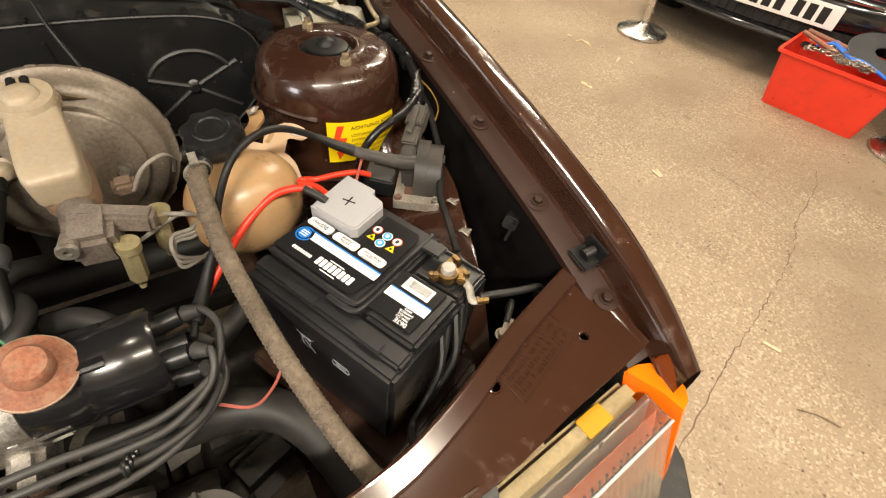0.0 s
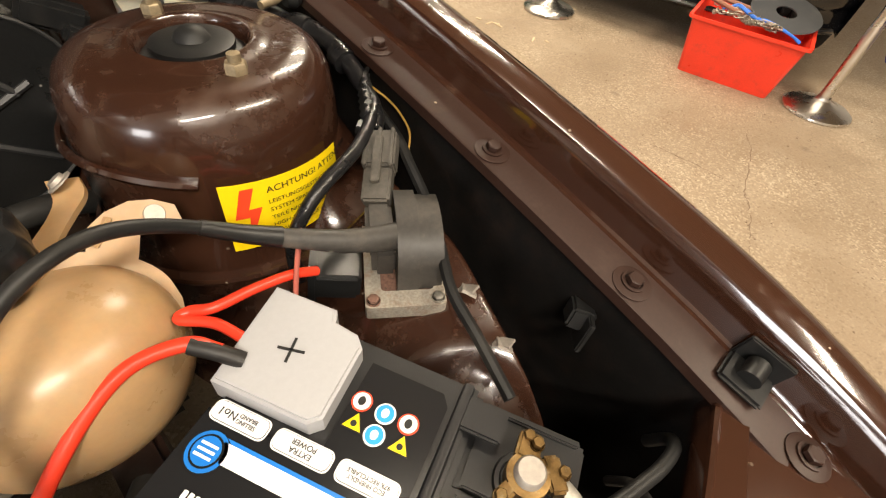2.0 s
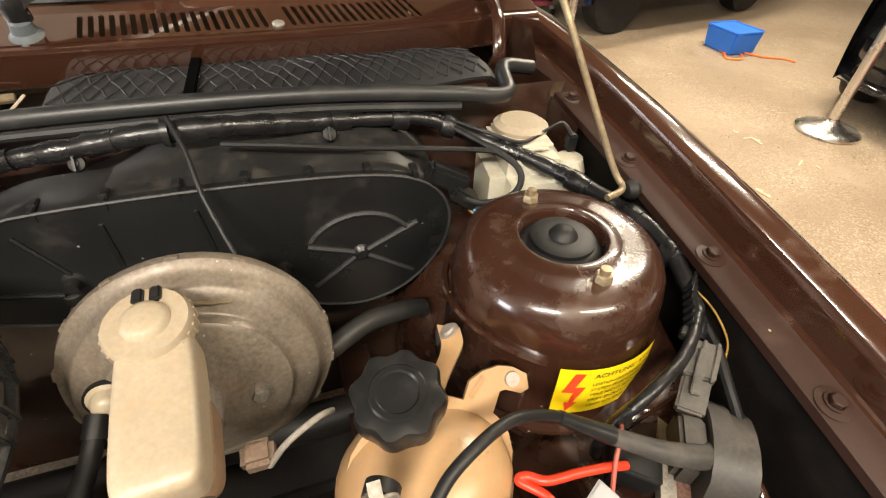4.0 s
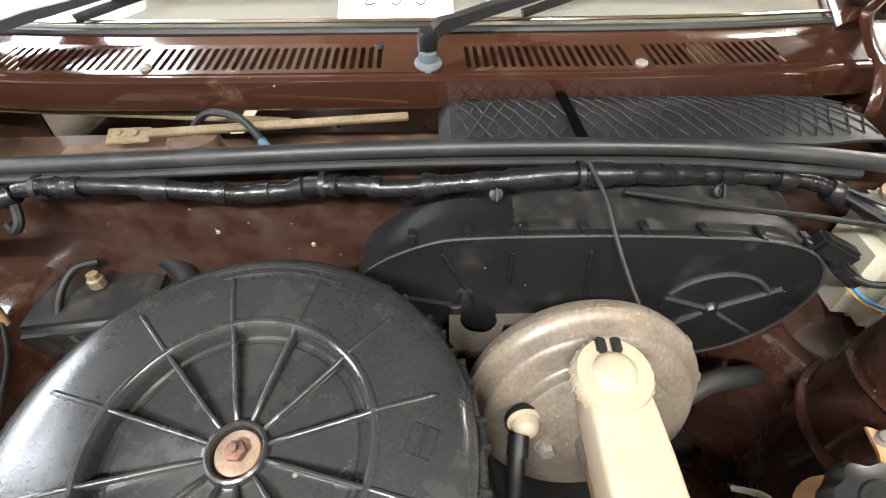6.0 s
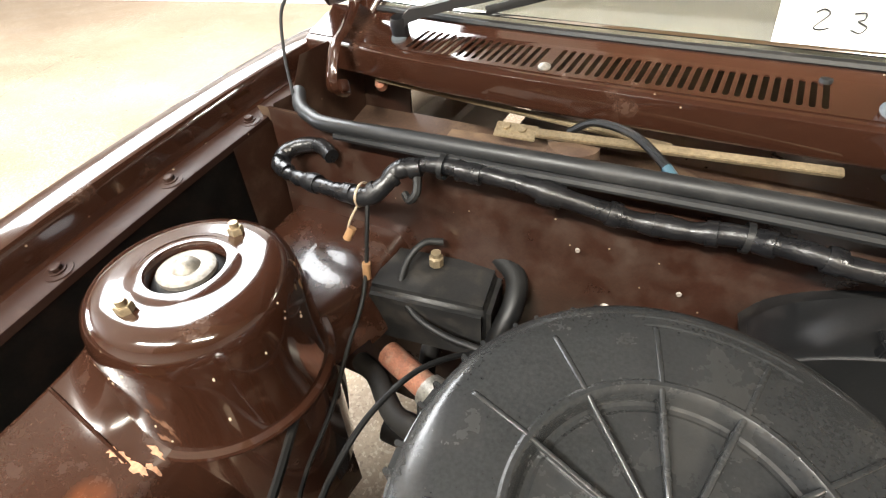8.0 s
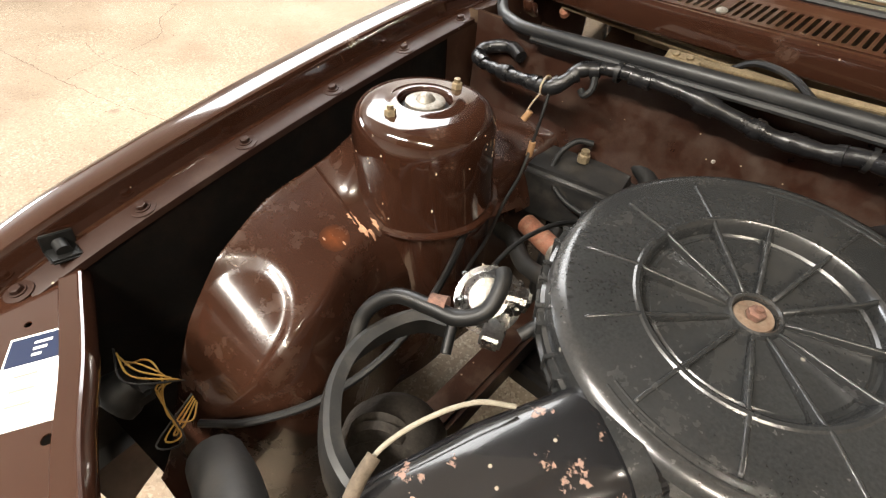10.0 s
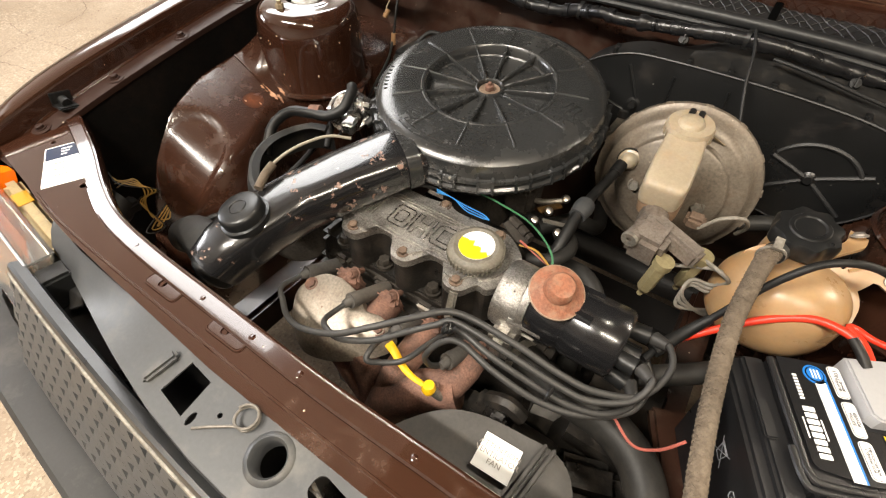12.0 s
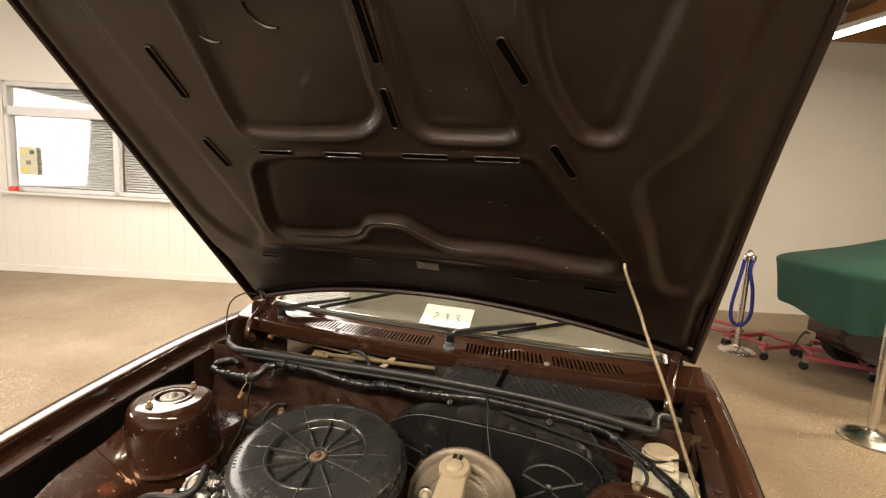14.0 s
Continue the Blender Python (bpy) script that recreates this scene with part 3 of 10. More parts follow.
CHAIN = material("dull_chain_steel", (0.40, 0.36, 0.30, 1), 0.4, metal=0.9, bump=0.1, vary=0.3, dirt=(0.25, 0.13, 0.07, 1), dirt_amount=0.2, big=40)
STICK = material("reddish_stick_wood", (0.30, 0.13, 0.08, 1), 0.7, bump=0.3, vary=0.3, grain=30)
POLISHED = material("polished_chrome_post", (0.72, 0.70, 0.66, 1), 0.26, metal=1.0, bump=0.02, vary=0.06)
STRAW = material("pale_straw_litter", (0.62, 0.50, 0.33, 1), 0.8, bump=0.2)


def stanchion(x, y, rope=None, h=0.95):
    o = thing("rope_stanchion", "polished chrome barrier post" + (" with blue rope hung on it" if rope else " on a round weighted base"), "barrier post", (x, y, 0), "barrier posts")
    part("base", lathe([(0, 0.0), (0.155, 0.0), (0.16, 0.006), (0.158, 0.016), (0.14, 0.028), (0.09, 0.042), (0.05, 0.052), (0.034, 0.062), (0.03, 0.075)], 48, pose(x, y, 0)), POLISHED, o)
    part("post", lathe([(0.026, 0.06), (0.026, h - 0.05), (0.034, h - 0.05), (0.036, h - 0.035), (0.034, h - 0.02), (0.028, h - 0.01), (0.02, h), (0.022, h + 0.012), (0, h + 0.022)], 28, pose(x, y, 0)), POLISHED, o)
    part("hook_ring", lathe([(0.034, -0.005), (0.046, -0.006), (0.048, 0.0), (0.046, 0.006), (0.034, 0.005)], 28, pose(x, y, h - 0.035)), POLISHED, o)
    if rope:
        r = part("rope", tube([(x + a, y + b, c) for a, b, c in rope], 0.016, 6, 12, wobble=0.06), ROPE, o, "blue fabric barrier rope")
        for q in (rope[0], rope[-1]):
            part("rope_end", lathe([(0, -0.03), (0.018, -0.03), (0.02, 0.0), (0.016, 0.02), (0, 0.03)], 14, pose(x + q[0], y + q[1], q[2])), POLISHED, r)


stanchion(3.08, 1.29)
stanchion(3.25, -0.24, [(-0.05, 0, 0.88), (-0.07, -0.02, 0.6), (-0.03, -0.10, 0.35), (0.03, -0.12, 0.32), (0.07, -0.06, 0.6), (0.05, -0.02, 0.88)])
stanchion(1.80, 4.06, [(-0.04, -0.04, 0.90), (-0.06, -0.05, 0.75), (-0.10, -0.05, 0.45), (-0.08, -0.05, 0.30), (0.0, -0.05, 0.27), (0.06, -0.05, 0.38), (0.05, -0.05, 0.6), (0.01, -0.05, 0.78), (0.03, -0.04, 0.90)])
stanchion(2.13, 2.53)


def crate():
    """Red plastic crate heaped with chain, rope, wood and a grey disc."""
    m = pose(3.234, 0.216, 0, 0, 0, -78.1)
    o = thing("red_crate", "flared red plastic crate filled with chains and rope", "crate", (3.234, 0.216, 0))
    w0, d0_, w1, d1, h, t = 0.45, 0.30, 0.53, 0.37, 0.275, 0.006
    ring = lambda w, d, z: [Vector((x, y, z)) for x, y in round_rect(0, 0, w, d, 0.025, 3)]
    rows = [ring(w0, d0_, 0.0), ring(w1, d1, h), ring(w1 + 0.03, d1 + 0.03, h + 0.002), ring(w1 + 0.03, d1 + 0.03, h - 0.012), ring(w1 + 0.022, d1 + 0.022, h - 0.012)]
    inn = [ring(w1 - t * 2, d1 - t * 2, h + 0.001), ring(w0 - t * 2, d0_ - t * 2, 0.006)]

    def loft(rows, cap):
        bm = bmesh.new()
        vs = [[bm.verts.new(p) for p in r] for r in rows]
        n = len(rows[0])
        for a, b in zip(vs, vs[1:]):
            for i in range(n):
                bm.faces.new((a[i], a[(i + 1) % n], b[(i + 1) % n], b[i]))
        bm.faces.new(vs[cap])
        return shift(bm, m)
    part("outer_shell", loft(rows, 0), REDCRATE, o, angle=30)
    part("inner_shell", loft(inn, -1), REDCRATE, o, angle=30)
    for dx in (-0.16, 0.16):
        part("corner_foot", box(0.05, 0.02, 0.012, m @ pose(dx, -0.14, 0), 0.003), REDCRATE, o)
    rng = random.Random(5)
    for c in range(13):
        ch = thing("steel_chain", "dull steel chain heaped in the crate", "chain", tuple(m @ Vector((0, 0, 0.25))), "heaped chains")
        p = Vector((rng.uniform(-0.17, 0.1), rng.uniform(-0.11, 0.11), 0.235))
        a = rng.uniform(0, 6.3)
        for i in range(16):
            a += rng.uniform(-0.7, 0.7)
            p = p + Vector((math.cos(a), math.sin(a), 0)) * 0.02
            p.x, p.y = max(-0.2, min(0.2, p.x)), max(-0.13, min(0.13, p.y))
            p.z = 0.27 + 0.035 * noise.noise(p * 9) + 0.002 * c
            loop = [(0.017 * math.cos(k), 0.009 * math.sin(k), 0) for k in [j * math.pi / 4 for j in range(9)]]
            part("link", shift(tube(loop, 0.0032, 1, 5, smooth=False), m @ Matrix.Translation(p) @ pose(0, 0, 0, 90 * (i % 2) + 20, 0, math.degrees(a))), CHAIN, ch)
    for k in range(3):
        r = thing("blue_rope", "bright blue cord lying over the crate", "cord", tuple(m @ Vector((0, 0, 0.27))))
        part("cord", shift(tube([(-0.16 + 0.02 * k, -0.02 + 0.02 * k, 0.29), (-0.10, 0.0 + 0.03 * k, 0.315), (-0.02, -0.05 + 0.02 * k, 0.30), (0.08, -0.09 + 0.015 * k, 0.30), (0.17, -0.12, 0.29), (0.22, -0.13 + 0.01 * k, 0.27)], 0.006, 6, 8), m), BLUECORD, r)
    for k, (a, b) in enumerate((((-0.25, 0.03, 0.315), (-0.06, -0.06, 0.30)), ((-0.24, 0.06, 0.32), (0.0, 0.02, 0.31)))):
        w = thing("wooden_stick", "short reddish wooden stick across the crate", "stick", tuple(m @ Vector(a)))
        part("stick", shift(tube([a, b], 0.011, 1, 8, smooth=False), m), STICK, w)
    d = thing("grey_disc", "thin grey metal disc leaning in the crate", "disc", tuple(m @ Vector((0.12, 0.06, 0.27))))
    part("disc", lathe([(0.05, -0.003), (0.165, -0.003), (0.168, 0), (0.165, 0.003), (0.05, 0.003), (0.05, -0.003)], 56, m @ pose(0.11, 0.08, 0.325, 14, 4, 0)), GREYPAINT, d)


BLUECORD = material("bright_blue_cord", (0.02, 0.15, 0.62, 1), 0.6, bump=0.4, grain=50)
crate()


def parked_car():
    """Black car whose nose stands beside the path: local x along its front, y into the car."""
    m = pose(3.30, 0.66, -0.03, 0, 0, 0) @ Matrix(((0.28, 0.96, 0, 0), (-0.96, 0.28, 0, 0), (0, 0, 1, 0), (0, 0, 0, 1)))
    o = thing("parked_car", "black parked car with chrome grille bars and number plate", "car", (3.6, 0.7, 0))
    nose = lambda x: 0.16 * (abs(x) / 0.8) ** 2.4
    hw = 0.86
    prof = [(0.12, 0.20), (0.05, 0.215), (0.0, 0.235), (-0.02, 0.25), (-0.012, 0.265), (0.025, 0.28), (0.03, 0.33), (0.0, 0.37), (0.0, 0.46), (0.02, 0.50), (0.03, 0.62), (0.06, 0.70), (0.16, 0.76), (0.5, 0.86), (0.95, 0.94)]

    def skin(u, v):
        x = -hw + 2 * hw * u
        a, z = along(prof, v)
        e = max(0, abs(x) - 0.6) / 0.26
        return (x * (1 - 0.02 * v), a + nose(x) + 0.10 * e ** 3, z - 0.04 * e ** 2 * (1 if z > 0.6 else 0))
    part("nose", shift(grid(48, 42, skin), m), CARBLACK, o, "gloss black bumper and bonnet", angle=40)
    part("front_lip", shift(tube([(x, nose(x) - 0.022, 0.252) for x in [-0.8 + 0.08 * i for i in range(21)]], 0.004, 2, 8), m), BLACKPL, o, "thin worn lip edge")
    part("lower_intake", shift(grid(30, 4, lambda u, v: (-0.6 + 1.2 * u, nose(-0.6 + 1.2 * u) + 0.022, 0.283 + 0.06 * v), 0.004), m), INTAKE, o, "black mesh intake")
    for i in range(24):
        x = -0.58 + 0.05 * i
        part("intake_bar", box(0.006, 0.012, 0.06, m @ pose(x, nose(x) + 0.016, 0.283), 0.002), BLACKPL, o)
    for i in range(6):
        z = 0.49 + 0.03 * i
        part("grille_bar", shift(tube([(x, nose(x) - 0.006 + 0.012 * i * 0.3, z) for x in [-0.42 + 0.07 * k for k in range(13)]], 0.006, 2, 8, flat=0.6), m), CHROME, o, "chrome grille bar")
    pm = m @ pose(0, -0.012, 0.35)
    pl = part("number_plate", box(0.52, 0.008, 0.111, pm, 0.003), PAPER, o, "white number plate with dark bars")
    for i in range(7):
        x = -0.205 + 0.062 * i + (0.03 if i > 3 else 0)
        part("plate_bar", box(0.042, 0.002, 0.075, pm @ pose(x - 0.01, -0.0045, 0.018)), INK, pl)
    part("blue_film", box(0.26, 0.004, 0.05, m @ pose(0.33, 0.02, 0.53, -14), 0.002), BLUECORD, o, "blue strip beside the grille")
    for s in (-1, 1):
        part("headlamp", shift(grid(10, 6, lambda u, v: (s * (0.50 + 0.28 * u), nose(0.5 + 0.28 * u) + 0.03 + 0.10 * v + 0.02 * u, 0.60 + 0.10 * v), 0.005), m), GLASS, o, "clear headlamp glass")
        part("side", shift(grid(20, 8, lambda u, v: (s * (0.84 + 0.02 * math.sin(math.pi * v)), 0.22 + 4.0 * u, 0.22 + (0.66 + 0.12 * math.sin(math.pi * u)) * v)), m), CARBLACK, o)
        for wy in (0.75, 3.3):
            wl_ = part("wheel", lathe([(0, -0.09), (0.2, -0.095), (0.30, -0.09), (0.315, -0.05), (0.315, 0.05), (0.30, 0.09), (0.2, 0.095), (0, 0.09)], 36, m @ pose(s * 0.78, wy, 0.315, 0, 90, 0)), RUBBER, o, "black tyre")
            part("rim", lathe([(0, 0.02), (0.18, 0.03), (0.2, 0.0), (0, -0.01)], 24, m @ pose(s * 0.86, wy, 0.315, 0, 90 * s, 0)), DULLSTEEL, wl_)
    part("windscreen", shift(grid(12, 6, lambda u, v: ((-0.7 + 1.4 * u) * (1 - 0.15 * v), 1.1 + 0.7 * v, 0.95 + 0.42 * v), 0.005), m), SCREEN, o)
    part("cabin", shift(grid(16, 12, lambda u, v: ((-0.62 + 1.24 * u) * 1.05, 1.75 + 2.3 * v, 1.38 + 0.04 * math.sin(math.pi * u) - 0.5 * v ** 3)), m), CARBLACK, o)


INTAKE = material("black_intake_mesh", (0.012, 0.012, 0.012, 1), 0.6, bump=0.8, grain=40)
parked_car()


def covered_car():
    """A car under a dark green cloth, raised a little above the floor."""
    m = pose(3.56, 3.75, 0, 0, 0, 12)
    o = thing("covered_car", "car under a dark green cloth cover on dollies", "covered car", (3.75, 3.35, 0))

    def f(u, v):
        a = 2 * math.pi * u
        ca, sa = math.cos(a), math.sin(a)
        ex = lambda k: math.copysign(abs(k) ** 0.55, k)
        x, y = 1.62 * ex(ca), 0.78 * ex(sa)
        k = v
        if k < 0.5:
            q = k / 0.5
            fold = 0.018 * math.sin(26 * a + 2 * math.sin(3 * a)) * (1 - q)
            s = 0.955 + 0.045 * q + fold
            low = 0.42 + 0.14 * step(0.2, -1.4, x) + 0.03 * math.sin(5 * a)
            z = low + (0.96 - 0.03 * step(-1.1, -1.62, x) - low) * q
            return Vector((x * s, y * s, z))
        q = (k - 0.5) / 0.5
        s = 1 - q ** 2.2
        hump = 0.30 * step(-1.4, 0.2, x * s) * step(0.0, 0.8, q)
        return Vector((x * s, y * s, 0.96 - 0.03 * step(-1.1, -1.62, x) * (1 - q) + 0.10 * math.sin(q * math.pi / 2) + hump + 0.006 * noise.noise(Vector((x * s * 3, y * s * 3, 0)))))
    bm = grid(110, 26, f)
    bmesh.ops.remove_doubles(bm, verts=bm.verts, dist=1e-4)
    part("cloth_cover", shift(bm, m), COVER, o, angle=80)
    part("body_shadow", box(2.6, 1.1, 0.4, m @ pose(0.1, 0, 0.24), 0.08), CARBLACK, o, "dark car body under the cloth")
    for x in (-0.75, 1.0):
        for y in (-0.42, 0.50):
            part("wheel", lathe([(0, -0.07), (0.27, -0.075), (0.28, 0), (0.27, 0.075), (0, 0.07)], 28, m @ pose(x, y, 0.28, 90, 0, 0)), RUBBER, o, "black tyre")


covered_car()


def dolly(x, y, turn):
    m = pose(x, y, 0, 0, 0, turn)
    o = thing("wheel_dolly", "pinkish red steel wheel dolly with castors", "wheel dolly", (x, y, 0), "wheel dollies")
    for s in (-1, 1):
        part("rail", box(0.46, 0.05, 0.035, m @ pose(0, s * 0.17, 0.085), 0.006), DOLLY, o)
        part("roller_bar", tube([m @ Vector((s * 0.16, -0.16, 0.125)), m @ Vector((s * 0.20, 0.16, 0.125))], 0.016, 1, 12, smooth=False), DOLLY, o)
        for sy in (-1, 1):
            c = part("castor", join(box(0.04, 0.035, 0.03, m @ pose(s * 0.22, sy * 0.20, 0.062), 0.004)), DULLSTEEL, o, "steel castor fork")
            part("castor_wheel", lathe([(0, -0.014), (0.030, -0.014), (0.036, -0.009), (0.036, 0.009), (0.030, 0.014), (0, 0.014)], 20, m @ pose(s * 0.23, sy * 0.20, 0.036, 90, 0, 35 * s)), RUBBER, c)
    part("arm", tube([m @ Vector((0.16, -0.17, 0.11)), m @ Vector((0.30, -0.15, 0.22)), m @ Vector((0.40, -0.13, 0.20))], 0.013, 3, 10), DULLSTEEL, o)


for dx, dy, dt in ((2.05, 4.20, 35), (2.50, 3.95, -10), (2.78, 4.30, 20), (1.70, 4.50, 60)):
    dolly(dx, dy, dt)


def cable(name, label, category, pts, r, mat, seg=8, n=6, wobble=0.0, group=""):
    o = thing(name, label, category, pts[0], group)
    part("sheath" if not callable(r) and r < 0.009 else "hose_body", tube(pts, r, n, seg, wobble=wobble), mat, o)
    return o


def bins():
    for x, y, sx, sy, h, mat, lab in ((3.62, 2.58, 0.26, 0.3, 0.16, BLUECORD, "blue plastic parts box on the floor"),):
        o = thing("parts_box", lab, "plastic box", (x, y, 0))
        part("tub", box(sx, sy, h, pose(x, y, 0), 0.012, 2, taper=0.9), mat, o)
        part("rim", tube([(px, py, h) for px, py in (lambda r: r + r[:1])(round_rect(x, y, sx, sy, 0.02, 3))], 0.006, 1, 6, smooth=False), mat, o)
    cable("extension_cord", "orange extension cord looped on the floor", "cable", [(3.48, 2.45, 0.008), (3.55, 2.60, 0.008), (3.63, 2.48, 0.008), (3.53, 2.35, 0.008), (3.43, 2.40, 0.008), (3.58, 2.52, 0.016), (3.73, 2.35, 0.008), (3.85, 2.28, 0.008), (3.89, 2.20, 0.008)], 0.006, ORANGECORD, 8)


ORANGECORD = plain("orange_cord_sheath", (0.85, 0.16, 0.02, 1), 0.45)
bins()


def litter():
    rng = random.Random(3)
    spots = [(2.57, 1.41), (2.59, 1.31), (2.61, 1.04), (1.96, 0.18), (2.79, 2.22), (3.25, 1.23), (2.2, 0.9), (2.66, 0.98), (1.62, -0.55)]
    for x, y in spots:
        o = thing("straw_scrap", "small pale scrap lying on the concrete floor", "litter", (x, y, 0), "floor scraps")
        for k in range(rng.choice((1, 2, 3))):
            a = rng.uniform(0, 180)
            part("scrap", box(rng.uniform(0.025, 0.06), rng.uniform(0.008, 0.016), 0.004, pose(x + rng.uniform(-0.03, 0.03), y + rng.uniform(-0.03, 0.03), 0.001, 0, 0, a), 0.001), STRAW, o)
    tw = thing("dark_twig", "thin dark twig lying on the concrete", "litter", (1.55, -0.75, 0))
    part("twig", tube([(1.50, -0.70, 0.004), (1.535, -0.74, 0.006), (1.56, -0.79, 0.004)], 0.0018, 4, 6), CRACK, tw)
    verts, faces = [], []
    for i in range(900):
        x, y = (rng.uniform(0.9, 3.4), rng.uniform(-1.2, 3.2)) if i % 3 else (rng.uniform(-4.5, -0.9), rng.uniform(-1.5, 3.5))
        r = rng.uniform(0.002, 0.006)
        k = len(verts)
        a = rng.uniform(0, 6)
        for j in range(3):
            verts.append((x + r * math.cos(a + 2.1 * j), y + r * math.sin(a + 2.1 * j), 0.0))
        verts.append((x, y, r * 0.8))
        faces += [(k, k + 1, k + 3), (k + 1, k + 2, k + 3), (k + 2, k, k + 3)]
    me = bpy.data.meshes.new("floor_grit")
    me.from_pydata(verts, [], faces)
    me.materials.append(CRACK)
    tagged(new("floor_grit", me), "scattered dark grit on the concrete floor", "grit", kind="stuff")


litter()

# ---- car body ----
car = thing("car", "dark brown hatchback car with its bonnet propped open", "car")


def zr(y, s=1):
    """Height of the bolted wing rail."""
    return 0.839 + 0.14 * y - 0.10 * y * y


def wx(y):
    """How far the rail stands out from its straight line; it widens towards the scuttle."""
    return 0.008 + 0.035 * y



def wing(s):
    """The front wing: bolted rail, crown and outer skin; s is the side."""
    rail = [(0.634, -0.010), (0.634, -0.001), (0.636, 0), (0.660, 0), (0.666, 0.001)]
    prof = [(0.666, 0.001), (0.6695, 0.0014), (0.6712, 0.0035), (0.6716, 0.006), (0.6735, 0.0265), (0.6738, 0.0290), (0.6770, 0.0350), (0.6835, 0.0383), (0.699, 0.039), (0.707, 0.0365), (0.716, 0.028), (0.727, 0.010), (0.738, -0.02), (0.752, -0.08), (0.768, -0.18), (0.778, -0.30), (0.775, -0.42), (0.765, -0.58)]

    def sheet(p):
        def f(u, v):
            y = -0.565 + 1.14 * u
            x, z = along(p, v)
            q = max(0, (-0.36 - y) / 0.2)
            x -= 0.023 * q ** 2.2 * min(1, max(0, (x - 0.66) / 0.03)) + 0.006 * q
            k = step(0.684, 0.71, x) if s < 0 else 0
            return (s * (x + 0.012 * k + wx(y)), y, zr(min(y, 0.44), s) + z - 0.012 * q ** 3)
        return f
    bm = grid(46, len(prof) - 1, sheet(prof))
    # the wheel opening
    gone = [fc for fc in bm.faces if (fc.calc_center_median().y + 0.02) ** 2 + (fc.calc_center_median().z - 0.29) ** 2 < 0.33 ** 2]
    bmesh.ops.delete(bm, geom=gone, context="FACES")
    o = part("front_wing", bm, BROWN, car, "glossy dark brown front wing with bolted rail", angle=30)
    part("wing_rail", grid(46, len(rail) - 1, lambda u, v: sheet(rail)(0.035 + 0.965 * u, v)), BROWN_RAIL, o, "dull brown bolted rail", angle=30)
    for y in (-0.459, -0.326, -0.19, -0.047, 0.097, 0.236, 0.384):
        b = join(lathe([(0, 0), (0.014, 0), (0.014, 0.0008), (0.010, 0.0016), (0, 0.0016)], 20), shift(hexbolt(0.0058, 0.0045, 0.0085), pose(0, 0, 0.0014)))
        part("wing_bolt", shift(b, pose(s * (0.649 + wx(y)), y, zr(y, s) + 0.0003, 9)), BROWN_RAIL, o)
    buf = join(box(0.026, 0.030, 0.005, None, 0.002), box(0.004, 0.030, 0.022, pose(0.013, 0, 0), 0.001), tube([(-0.004, 0, 0.008), (0.010, 0, 0.010)], 0.007, 1, 14))
    part("rubber_buffer", shift(buf, pose(s * (0.655 + wx(-0.41)), -0.410, zr(-0.410, s) + 0.001, 9, 0, 0 if s > 0 else 180)), RUBBER, o, "black rubber bonnet buffer")
    return o


